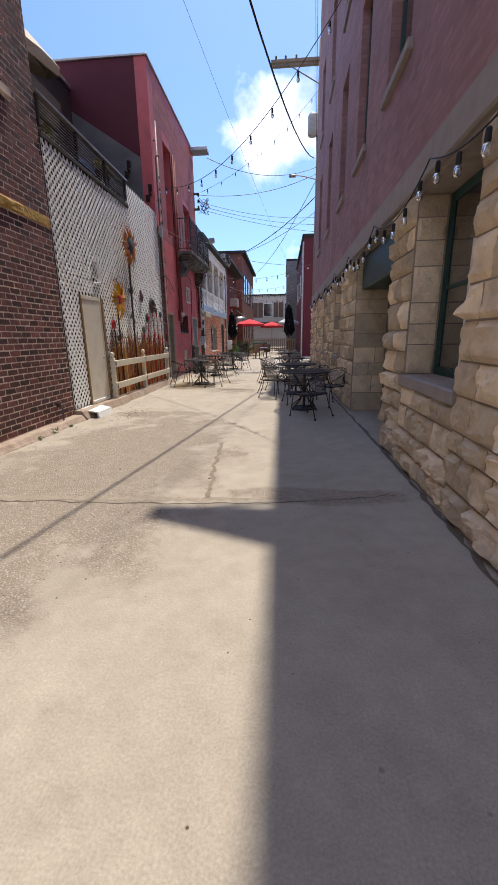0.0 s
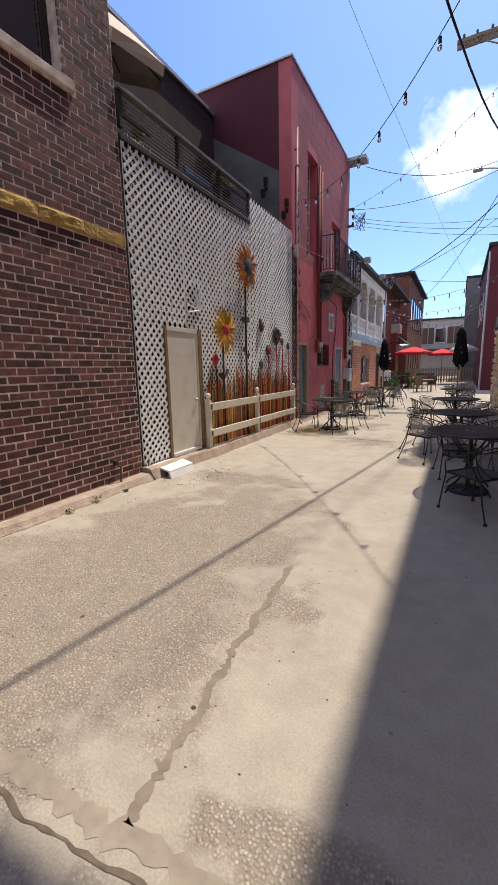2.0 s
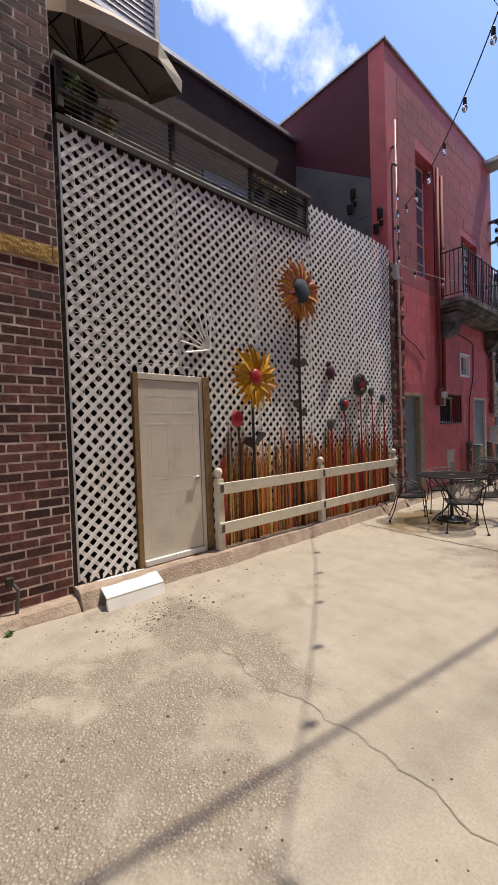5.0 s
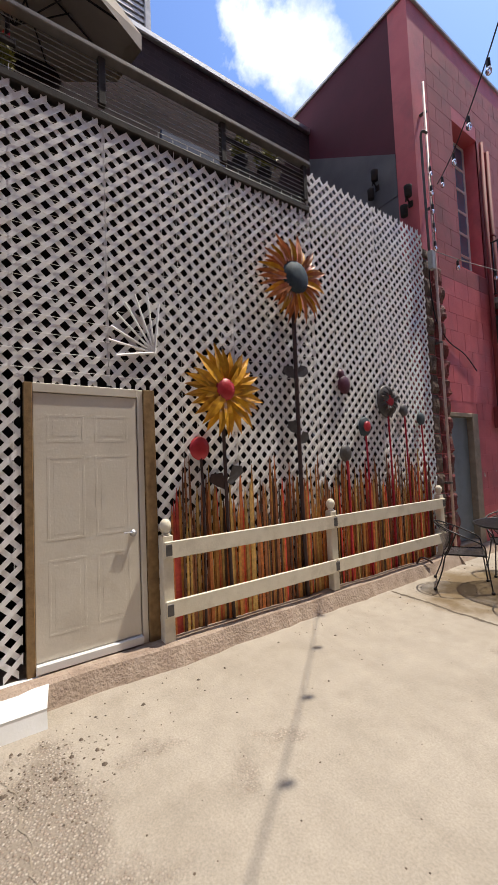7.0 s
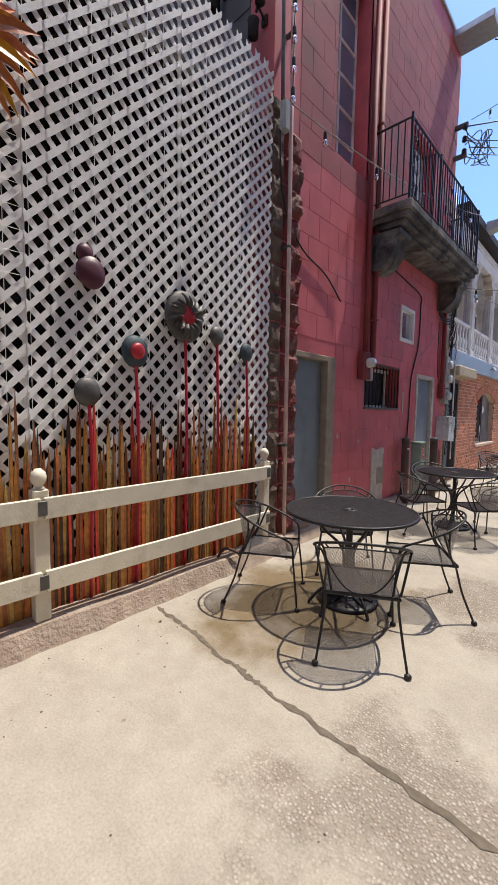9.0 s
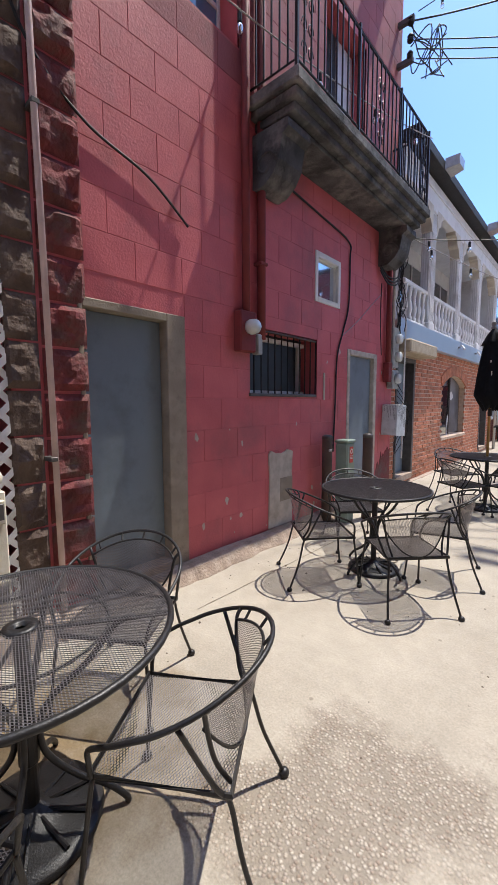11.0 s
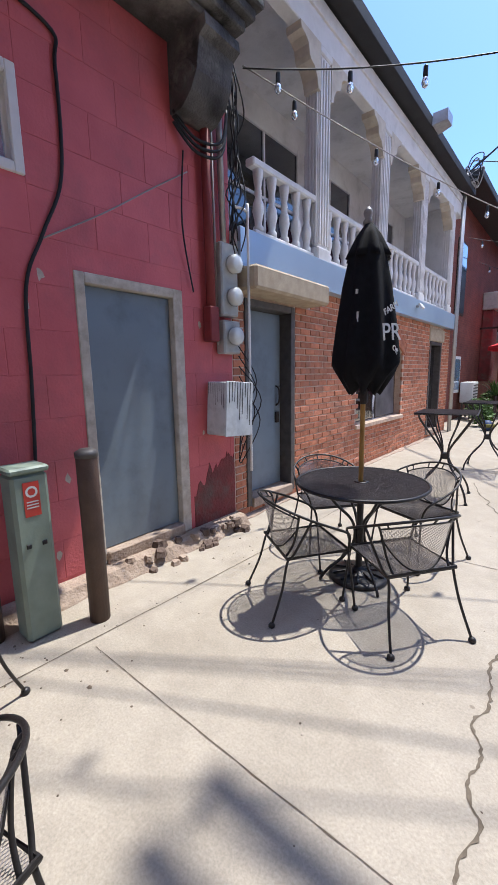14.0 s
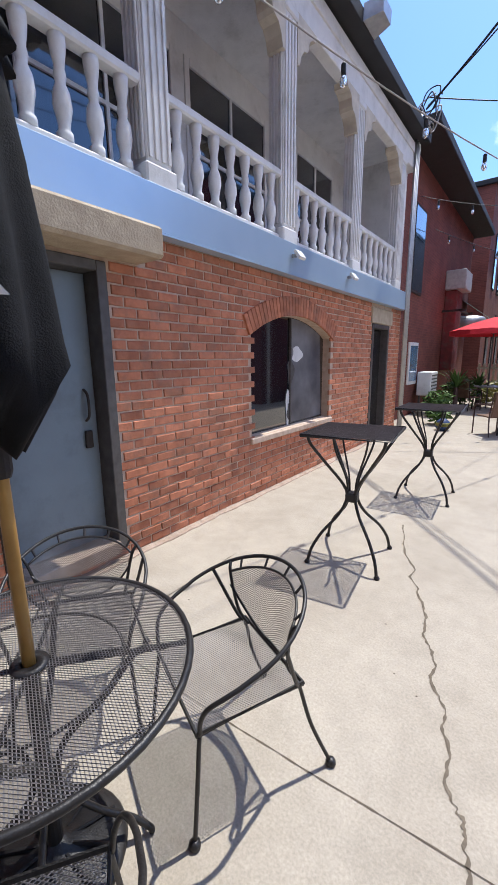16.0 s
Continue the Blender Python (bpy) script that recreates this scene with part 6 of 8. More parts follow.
for yy in (20.22, 23.89):
    sc = thing("roof_scupper", "grey sheet metal scupper box on the roof edge", "scupper", (-3.34, yy, 5.95), group="roof scuppers")
    g = Geo()
    g.add([(-3.34, yy - 0.2, 5.93), (-3.1, yy - 0.14, 5.97), (-3.1, yy + 0.14, 5.97), (-3.34, yy + 0.2, 5.93), (-3.34, yy - 0.2, 6.12), (-3.1, yy - 0.16, 6.14), (-3.1, yy + 0.16, 6.14), (-3.34, yy + 0.2, 6.12)],
          [(3, 2, 1, 0), (4, 5, 6, 7), (0, 1, 5, 4), (1, 2, 6, 5), (2, 3, 7, 6), (3, 0, 4, 7)])
    put("box", g, STEEL, sc)
for yy in (22.34, 24.00):
    fl = thing("flood_light", "small grey floodlight on the flashing band", "lamp", (-3.55, yy, 2.9), group="floodlights")
    put("arm", Geo().box(-3.55, -3.5, yy - 0.02, yy + 0.02, 2.88, 2.92), STEEL, fl)
    put("head", Geo().box(-0.06, 0.06, -0.07, 0.07, -0.02, 0.02, 0.006, Matrix.Translation((-3.45, yy, 2.90)) @ Euler((0, 0.9, 0)).to_matrix().to_4x4()), OLD_WHITE, fl)

dc = steel_door("door_5", DOOR_C, (18.93, 19.72, 0.2, 2.34), "closed blue-grey steel door under a stone lintel", XB, GREY_DOOR, PEWTER, 19.63, inset=0.16)
setting("lintel_1", Geo().box(XB - 0.3, -3.37, 18.68, 20.14, 2.45, 2.68, 0.025), STONE_BLOCK, "heavy tan cast stone lintel block", "lintel")
dd = steel_door("door_6", DOOR_D, (25.60, 26.41, 0.2, 2.24), "closed dark glazed door by the corner", XB, WINDOW_DARK, PEWTER, 0, inset=0.14)
setting("lintel_2", Geo().box(XB - 0.1, XB + 0.03, 25.44, 26.62, 2.33, 2.62, 0.015), STONE_BLOCK, "tan cast stone lintel over the corner door", "lintel")
# arched window
YC, HW = (ARCH[0] + ARCH[1]) / 2, (ARCH[1] - ARCH[0]) / 2
SPRING, RISE = 1.98, 0.26


def arch_z(y, rise=RISE, hw=HW):
    R = (hw * hw + rise * rise) / (2 * rise)
    return SPRING + math.sqrt(max(R * R - (y - YC) ** 2, 0)) - (R - rise)


aw = thing("window_9", "arched dark display window with a pale printed picture", "window", (XB, YC, ARCH[2]), kind="structure")
top = [(y, arch_z(y)) for y in [ARCH[0] + 2 * HW * k / 16 for k in range(17)]]
g = Geo()
ring = [(ARCH[1], ARCH[2]), (ARCH[0], ARCH[2])] + top
g.add([(XB - 0.15, a, b) for a, b in ring], [tuple(range(len(ring)))[::-1]])
put("pane", g, WINDOW_DARK, aw)
pic = [(YC + 0.06, 0.8), (ARCH[1] - 0.03, 0.8)] + [p for p in reversed(top) if p[0] > YC + 0.06 and p[0] < ARCH[1]] + [(YC + 0.06, arch_z(YC + 0.06))]
put("printed_panel", Geo().add([(XB - 0.145, a, b - 0.01) for a, b in pic], [tuple(range(len(pic)))]), surf("grey_print", (0.22, 0.22, 0.23), (0.07, 0.07, 0.08), scale=2.2, rough=0.35, bump=0), aw, "grey printed picture panel")
for k, (a, b, c, d) in enumerate(((22.70, 1.0, 0.05, 0.55), (22.77, 1.5, 0.09, 0.35), (22.94, 1.75, 0.14, 0.22), (22.74, 0.95, 0.06, 0.25))):
    put("printed_shape", Geo().add([(XB - 0.142 + k * 0.0006, a + c * math.cos(t) * (1 + 0.3 * math.sin(3 * t + k)), b + d * 0.5 * math.sin(t)) for t in [2 * math.pi * j / 18 for j in range(18)]], [tuple(range(18))]), PEWTER if k % 2 else OLD_WHITE, aw)
put("mullion", Geo().box(XB - 0.15, XB - 0.12, YC + 0.02, YC + 0.05, 0.78, arch_z(YC) - 0.01, 0.004), PEWTER, aw)
put("window_sill", Geo().box(XB - 0.3, XB + 0.035, ARCH[0] - 0.04, ARCH[1] + 0.04, 0.68, 0.755, 0.01), ORANGE_MORTAR, aw)
for k in range(10):
    if k != 4:
        put("lettering_bar", Geo().box(XB - 0.149, XB - 0.146, 21.74, 21.81, 1.86 - k * 0.115, 1.92 - k * 0.115), OLD_WHITE, aw)
g = Geo()
for i in range(16):
    (a, b), (c, d) = top[i], top[i + 1]
    g.add([(XB - 0.012, a, b), (XB - 0.012, c, d), (XB - 0.012, c, 2.262), (XB - 0.012, a, 2.262), (XB - 0.3, a, b), (XB - 0.3, c, d)], [(0, 1, 2, 3), (0, 4, 5, 1)])
setting("arch_fill", g, ORANGE_MORTAR, "mortar spandrel over the arched window", "wall")
arch_ring = setting("arch_ring", Geo().box(XB - 0.2, XB - 0.011, ARCH[0] + 0.3, ARCH[1] - 0.3, 2.30, 2.4), ORANGE_MORTAR, "brick arch ring over the display window", "arch")
R = (HW * HW + RISE * RISE) / (2 * RISE)
a_mesh = Geo().box(-0.02, 0.022, -0.033, 0.033, 0, 0.24, 0.005).mesh("arch_brick", ORANGE_BRICK)
for k in range(33):
    t = (k - 16) / 16 * math.asin(HW / R) * 1.02
    ob = new("arch_brick", a_mesh)
    ob.parent = arch_ring
    ob.matrix_basis = Matrix.Translation((XB, YC + R * math.sin(t), SPRING - (R - RISE) + R * math.cos(t))) @ Matrix.Rotation(-t, 4, "X")

# meters, panel box and pipes between the buildings
mst = thing("meter_stack", "grey meter panel with three round glass meters", "meter", (W, 18.48, 1.9))
put("panel", Geo().box(W, W + 0.12, 18.38, 18.62, 2.18, 2.85, 0.015), PLASTIC_GREY, mst)
put("panel", Geo().box(W, W + 0.12, 18.40, 18.64, 1.82, 2.14, 0.015), PLASTIC_GREY, mst)
for zz in (2.66, 2.36, 1.99):
    put("meter", Geo().lathe([(0.085, 0), (0.09, 0.03), (0.085, 0.07), (0.06, 0.085)], 18, (W + 0.12, 18.53, zz), "x"), METER_GLASS, mst, "round glass meter", True)
pbx = thing("breaker_box", "grey steel breaker box streaked with black drips", "box", (W, 18.48, 1.0))
LEAN = Matrix.Translation((W, 18.43, 1.28)) @ Matrix.Rotation(-0.07, 4, "X") @ Matrix.Translation((-W, -18.43, -1.28))
put("body", Geo().box(W, W + 0.26, 18.24, 18.62, 1.02, 1.54, 0.012, LEAN), BOX_WHITE, pbx)
put("cover", Geo().box(W + 0.26, W + 0.272, 18.235, 18.625, 1.015, 1.545, 0.005, LEAN), BOX_WHITE, pbx, "chalky white cover with black drips")
for k in range(9):
    h = rnd.uniform(0.12, 0.45)
    put("drip", Geo().box(W + 0.2722, W + 0.2732, 18.27 + k * 0.038, 18.274 + k * 0.038 + 0.006, 1.53 - h, 1.54, 0, LEAN), CABLE, pbx)
    put("drip", Geo().box(W + 0.02 + k * 0.026, W + 0.024 + k * 0.026, 18.2385, 18.2395, 1.53 - h * 0.6, 1.535, 0, LEAN), CABLE, pbx)
dp = thing("drain_pipe", "red painted downpipe ending in a red box", "pipe", (W + 0.07, 18.28, 1.9))
put("pipe", Geo().tube([(W + 0.07, 18.28, 2.2), (W + 0.07, 18.26, 4.2)], 0.045, 10), RED_PIPE, dp, "", True)
put("box", Geo().box(W + 0.01, W + 0.12, 18.22, 18.34, 1.93, 2.25, 0.01), RED_PIPE, dp)
cond = thing("conduits", "bundle of grey conduits and loose black cables", "conduit", (W, 18.48, 1.4))
put("conduit", Geo().tube([(W + 0.06, 18.48, 2.85), (W + 0.06, 18.45, 4.3), (W + 0.1, 18.43, 6.2)], 0.03, 8), STEEL, cond, "", True)
put("conduit", Geo().tube([(W + 0.05, 18.38, 1.9), (W + 0.05, 18.36, 4.2)], 0.014, 6), CABLE_PALE, cond, "", True)
put("conduit", Geo().tube(arc([(W + 0.2, 18.68, 0.6), (W + 0.2, 18.68, 3.0), (W + 0.2, 18.66, 3.15), (W + 0.16, 18.54, 3.17)]), 0.014, 6), OLD_WHITE, cond, "white plastic conduit", True)
for k in range(9):
    p = [(W + 0.08, 18.54, 4.6)]
    for j in range(6):
        p.append((W + 0.1 + r2.uniform(-0.02, 0.12), 18.56 + r2.uniform(-0.07, 0.09), 4.2 - 0.25 * j - 0.03 * k))
    put("loose_cable", Geo().tube(arc(p), 0.007, 5), CABLE, cond, "", True)
for k in range(5):
    p = [(W + 0.12, 18.60, 1.9 - 0.1 * k), (W + 0.2 + r2.uniform(0, 0.1), 18.68 + r2.uniform(0, 0.1), 1.55 - 0.1 * k), (W + 0.12, 18.64, 1.2 - 0.12 * k), (W + 0.1, 18.60, 0.7)]
    put("loose_cable", Geo().tube(arc(p), 0.006, 5), CABLE, cond, "", True)
for k in range(3):
    put("loop_cable", Geo().tube(arc([(W + 0.05, 17.93, 3.75 - 0.04 * k), (W + 0.1, 18.13, 3.6 - 0.05 * k), (W + 0.16, 18.38, 3.65 - 0.05 * k), (W + 0.14, 18.48, 3.95)]), 0.013, 6), CABLE, cond, "", True)
cp = thing("corner_conduits", "bundle of grey conduits up the gallery corner", "conduit", (-3.54, 27.23, 0))
for k in range(3):
    put("conduit", Geo().tube([(-3.54, 27.08 + k * 0.1, 0), (-3.54, 27.08 + k * 0.1, 6.3 + 0.1 * k)], 0.028, 8), STEEL, cp, "", True)
tan2 = thing("service_wires", "tangled wires on the gallery roof corner", "cables", (-3.42, 27.08, 6.1))
for k in range(9):
    p = [(-3.54, 27.08, 6.25)]
    for j in range(4):
        p.append((-3.42 + r2.uniform(-0.2, 0.3), 27.08 + r2.uniform(-0.3, 0.3), 6.3 + r2.uniform(-0.4, 0.45)))
    put("wire", Geo().tube(arc(p), 0.012, 5), CABLE if k % 3 else CABLE_PALE, tan2, "", True)

# ---------- stone building across the alley ----------
XR, XU, EY = 1.66, 1.69, 19.0
OPEN = [(2.58, 4.02, 1.05, 2.88), (4.85, 7.45, -0.06, 2.90), (9.35, 10.65, 1.0, 2.88), (12.3, 13.6, 1.0, 2.88), (15.2, 16.5, 1.0, 2.88)]
wall_e = setting("wall_east_1", wall(-8, EY, -0.06, 2.92, XR, XR + 0.75, OPEN), LIME_MORTAR, "tan rock-faced limestone ground floor wall", "wall")
UPW = [(4.95, 6.05, 4.72, 7.3), (7.5, 8.5, 4.72, 7.3), (10.0, 11.0, 4.72, 7.3), (13.0, 14.0, 4.72, 7.3), (16.1, 17.1, 4.72, 7.3)]
UPW += [(a, b, z, z + 2.3) for z in (8.6,) for a, b, c, d in UPW]
setting("wall_east_1_tower", Geo().box(XU, XU + 4.0, 16.4, EY, 13.6, 17.0), UPPER_BRICK, "taller end bay of the painted brick building", "wall")
setting("wall_east_1_upper", wall(-8, EY, 3.24, 13.6, XU, XU + 0.5, UPW), UPPER_BRICK, "plum brown painted brick upper storeys", "wall")
setting("belt_east", Geo().box(XR - 0.06, XU + 0.5, -8, EY + 0.02, 2.92, 3.24, 0.02), LEDGE, "smooth grey stone belt course", "belt course")
setting("cornice_east", Geo().box(XU - 0.05, XU + 0.6, -8, 16.4, 13.6, 13.8, 0.03), LEDGE, "stone cornice of the tall building", "cornice")
setting("roof_east", Geo().box(XU + 0.5, 12, -8, EY - 0.4, 13.3, 13.45), ROOF_BLACK, "flat roof of the tall building", "roof")
setting("wall_east_1_back", Geo().box(XR + 1.6, XR + 1.75, -8, EY - 0.4, 0, 13.3), SHADE_BLACK, "inner wall of the stone building coloured near-black as shade", "wall")
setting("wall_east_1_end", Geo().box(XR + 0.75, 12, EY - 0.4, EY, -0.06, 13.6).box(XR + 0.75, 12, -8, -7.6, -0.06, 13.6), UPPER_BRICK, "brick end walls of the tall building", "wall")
setting("floor_east", Geo().box(XR + 0.6, XR + 1.6, -8, EY - 0.4, 3.0, 3.15), SHADE_BLACK, "floor coloured near-black as shade inside the stone building", "floor")
for k, (a, b, c, d) in enumerate(UPW):
    sash("window_%d" % (10 + k), a, b, c, d, XU + 0.14, GREEN_TRIM, WINDOW_DARK, "tall dark green framed sash window", bars=1, thick=0.1, face=-1)
    setting("sill_%d" % (k + 1), Geo().box(XU - 0.06, XU + 0.14, a - 0.1, b + 0.1, c - 0.12, c - 0.004, 0.012), LEDGE, "grey stone window sill", "sill")
for k, (a, b, c, d) in enumerate(OPEN):
    if c > 0.5:
        sash("window_%d" % (40 + k), a, b, c, d, XR + 0.32, GREEN_TRIM, WINDOW_DARK, "deep-set window with a dark green sash", bars=1, thick=0.09, face=-1)
        setting("stone_sill_%d" % (k + 1), Geo().box(XR - 0.05, XR + 0.32, a - 0.02, b + 0.04, c - 0.13, c - 0.002, 0.015), LEDGE, "smooth grey stone sill", "sill")
dw = thing("door_7", "recessed dark green double door with a panelled head", "door", (XR + 0.7, 6.15, 0), kind="structure")
put("leaf", Geo().box(XR + 0.62, XR + 0.68, 5.0, 6.13, 0, 2.3, 0.01), GREEN_TRIM, dw)
put("leaf", Geo().box(XR + 0.62, XR + 0.68, 6.17, 7.35, 0, 2.3, 0.01), GREEN_TRIM, dw)
put("transom", Geo().box(XR + 0.1, XR + 0.68, 4.86, 7.44, 2.32, 2.88, 0.02), GREEN_TRIM, dw, "dark green panelled transom")
sw = thing("storm_frame", "pale metal insect screen on the stone window", "screen", (XR + 0.3, 3.0, 1.06))
put("screen_edge", Geo().tube([(XR + 0.29, 2.70, 1.15), (XR + 0.29, 3.28, 1.15), (XR + 0.29, 3.28, 2.3), (XR + 0.29, 2.70, 2.3)], 0.012, 5, True), OLD_WHITE, sw)
put("screen_rail", Geo().tube([(XR + 0.29, 2.72, 1.75), (XR + 0.29, 3.28, 1.75)], 0.01, 5), OLD_WHITE, sw)
# unseen roof piece, placed and shaped to cast the shadow bar across the paving
hood = thing("roof_hood", "unseen metal plate at the roof edge casting the shadow bar", "hood", (1.45, 7.84, 13.1))
put("plate", Geo().box(0.52, XU, 7.69, 7.96, 13.18, 13.25, 0.01), STEEL, hood)
put("side_plate", Geo().add([(0.62, 7.689, z) for z in (13.18, 13.25)] + [(XU, 7.689, z) for z in (13.18, 13.25)] + [(XU, 7.26, z) for z in (13.18, 13.25)], [(0, 2, 4), (1, 5, 3), (0, 1, 3, 2), (2, 3, 5, 4), (4, 5, 1, 0)]), STEEL, hood)
put("brace", Geo().tube([(0.6, 7.84, 13.18), (XU, 7.84, 12.5)], 0.03, 6), STEEL, hood)

# ---------- far buildings ----------


def house(name, label, x0, x1, y0, y1, h, wall_mat, roof_mat, faces=(), eave=0.0, storeys=(), frame_mat=OLD_WHITE, glass_mat=WINDOW_DARK):
    t = thing(name, label, "building", ((x0 + x1) / 2, (y0 + y1) / 2, 0))
    put("wall", Geo().box(x0, x1, y0, y1, -0.05, h), wall_mat, t)
    put("roof", Geo().box(x0 - eave, x1 + eave, y0 - eave * 0.4, y1 + eave * 0.4, h, h + 0.22, 0.02), roof_mat, t)
    for side, a, n, wd in faces:
        for z0, z1 in storeys:
            for k in range(n):
                c = a[0] + (a[1] - a[0]) * (k + 0.5) / n
                if side == "x":
                    at = x1 if a[2] > 0 else x0
                    s = a[2]
                    w = put("window", Geo().box(min(at, at + s * 0.05), max(at, at + s * 0.05), c - wd / 2, c + wd / 2, z0, z1, 0.01), frame_mat, t)
                    put("glazing", Geo().box(min(at + s * 0.051, at + s * 0.056), max(at + s * 0.051, at + s * 0.056), c - wd / 2 + 0.07, c + wd / 2 - 0.07, z0 + 0.07, z1 - 0.07), glass_mat, w)
                else:
                    w = put("window", Geo().box(c - wd / 2, c + wd / 2, y0 - 0.05, y0, z0, z1, 0.01), frame_mat, t)
                    put("glazing", Geo().box(c - wd / 2 + 0.07, c + wd / 2 - 0.07, y0 - 0.056, y0 - 0.051, z0 + 0.07, z1 - 0.07), glass_mat, w)
    return t


hb = house("brick_house", "weathered red brick house with deep dark eaves", -10, -4.15, 28.6, 38.5, 6.7, FAR_BRICK, ROOF_BLACK, faces=(("x", (28.9, 31.0, 1), 1, 1.1),), eave=0.75, storeys=((3.4, 5.6),), frame_mat=BLACKWOOD)
put("window", Geo().box(-4.15, -4.1, 29.7, 30.6, 0.9, 2.1, 0.01), WHITE, hb)
put("window", Geo().box(-4.1, -4.09, 29.8, 30.5, 1.0, 2.0), WINDOW_SKY_TINT, hb)
house("tall_brick_house", "tall dark red brick building with a row of windows", -11, -3.75, 40.5, 56, 9.3, FAR_BRICK, ROOF_BLACK, faces=(("x", (41.5, 55, 1), 6, 0.8),), eave=0.4, storeys=((5.0, 7.6), (1.2, 3.2)), frame_mat=BLACKWOOD)
far = house("tan_house", "two-storey tan house with brown shutters closing the alley", -14, 9, 64, 74, 7.6, TAN_WALL, ROOF_BLACK, faces=(("y", (-10, 6), 5, 1.5),), eave=0.5, storeys=((4.5, 6.5),))
for k in range(5):
    c = -10 + 16 * (k + 0.5) / 5
    for s in (-1, 1):
        put("shutter", Geo().box(c + s * 1.2 - 0.35, c + s * 1.2 + 0.35, 63.94, 64, 4.4, 6.6, 0.02), SHUTTER, far)
put("porch_roof", Geo().box(-9, 5, 62.8, 64, 3.4, 3.7, 0.05), SHUTTER, far)
house("maroon_house", "maroon painted building with a pale downpipe", 1.75, 8, 30.0, 44, 8.2, MAROON, ROOF_BLACK, faces=(("x", (31, 43, -1), 4, 0.9),), eave=0.15, storeys=((4.6, 6.4),))
house("brown_house", "plain brown block beyond the maroon building", 0.7, 8, 46, 58, 9.4, GREY_RENDER, ROOF_BLACK, eave=0.1)
dpp = thing("downpipe", "pale downpipe on the maroon building", "pipe", (1.7, 30.4, 0))
put("pipe", Geo().tube([(1.70, 30.4, 0), (1.70, 30.4, 8.0)], 0.06, 8), OLD_WHITE, dpp)
# rooftop chimney of the brick house, hood ducts, wall unit and awning
kd = thing("kitchen_duct", "galvanised kitchen exhaust duct on the brick house", "duct", (-4.0, 37.0, 2.6))
put("duct", Geo().tube(arc([(-4.15, 36.4, 3.0), (-3.6, 36.4, 3.0), (-3.4, 36.8, 3.0), (-3.4, 38.0, 2.95)]), 0.28, 12), STEEL, kd, "", True)
put("cap", Geo().lathe([(0.34, 0), (0.36, 0.3), (0.2, 0.45)], 14, (-3.4, 38.0, 2.9), "y"), STEEL, kd, "", True)
ac = thing("wall_unit", "grey ventilation box high on the brick house", "ventilation", (-4.15, 34.2, 3.9))
put("box", Geo().box(-4.15, -3.5, 33.7, 34.9, 3.95, 4.6, 0.03), PLASTIC_GREY, ac)
put("bracket", Geo().box(-4.15, -3.4, 33.5, 33.56, 3.2, 3.27).box(-4.15, -3.4, 35.0, 35.06, 3.2, 3.27).box(-3.6, -3.54, 33.5, 35.06, 3.2, 3.26), BLACKWOOD, ac)
put("duct", Geo().box(-4.15, -3.75, 33.8, 34.8, 1.2, 3.95, 0.03), RED_OLD, ac, "rusty red duct")
aw2 = thing("awning", "faded green canvas awning on the brick house", "awning", (-4.1, 37.6, 3.2))
put("canvas", Geo().add([(-4.15, 36.9, 4.0), (-4.15, 38.4, 4.0), (-3.1, 38.4, 3.2), (-3.1, 36.9, 3.2), (-3.1, 36.9, 3.0), (-3.1, 38.4, 3.0)], [(0, 3, 2, 1), (3, 4, 5, 2)]), GREEN_PAINT, aw2)
cu = thing("condenser_unit", "white air conditioner condenser on a stand", "air conditioner", (-3.7, 30.9, 0))
put("case", Geo().box(-4.05, -3.65, 30.5, 31.3, 0.55, 1.25, 0.02), OLD_WHITE, cu)
put("stand", Geo().box(-4.0, -3.95, 30.55, 30.6, 0, 0.55).box(-3.75, -3.7, 30.55, 30.6, 0, 0.55).box(-4.0, -3.95, 31.2, 31.25, 0, 0.55).box(-3.75, -3.7, 31.2, 31.25, 0, 0.55), PEWTER, cu)
for k in range(6):
    put("grille_bar", Geo().box(-3.648, -3.64, 30.55, 31.25, 0.62 + k * 0.1, 0.66 + k * 0.1), PEWTER, cu)
# planting and the seating at the far end
for k, (x, yy, r, c, mat) in enumerate(((-3.35, 30.2, 0.45, 420, LEAF), (-3.2, 32.8, 0.6, 520, LEAF), (-3.0, 28.7, 0.32, 260, LEAF), (-2.6, 34.6, 0.5, 380, LEAF_YELLOW))):
    sh = thing("shrub", "leafy green shrub in a bed by the wall", "plant", (x, yy, 0), group="shrubs")
    put("stem", Geo().tube([(x, yy, 0), (x + 0.02, yy, r * 0.8)], 0.03, 6), STEM, sh)
    leafball(sh, (x, yy, r * 0.85), r, c, mat, 0.10, 60 + k, 0.9)
for x, yy, h in ((-3.15, 31.6, 0.75), (-2.75, 33.4, 0.6)):
    yp = thing("spiky_plant", "spiky green yucca plant with arching blades", "plant", (x, yy, 0), group="yuccas")
    put("trunk", Geo().tube([(x, yy, 0), (x, yy, h)], [0.09, 0.06], 8), STEM, yp)
    for k in range(46):
        a, e = rnd.uniform(0, 6.28), rnd.uniform(-0.2, 1.4)
        d = Vector((math.cos(a) * math.cos(e), math.sin(a) * math.cos(e), math.sin(e)))
        s = Vector((-math.sin(a), math.cos(a), 0)) * 0.035
        p0, l = Vector((x, yy, h)), rnd.uniform(0.55, 0.85)
        p1, p2 = p0 + d * l * 0.55, p0 + d * l - Vector((0, 0, 0.18 * l))
        put("blade", Geo().add([p0 - s * 0.6, p0 + s * 0.6, p1 + s, p1 - s, p2], [(0, 1, 2, 3), (3, 2, 4)]), LEAF, yp)
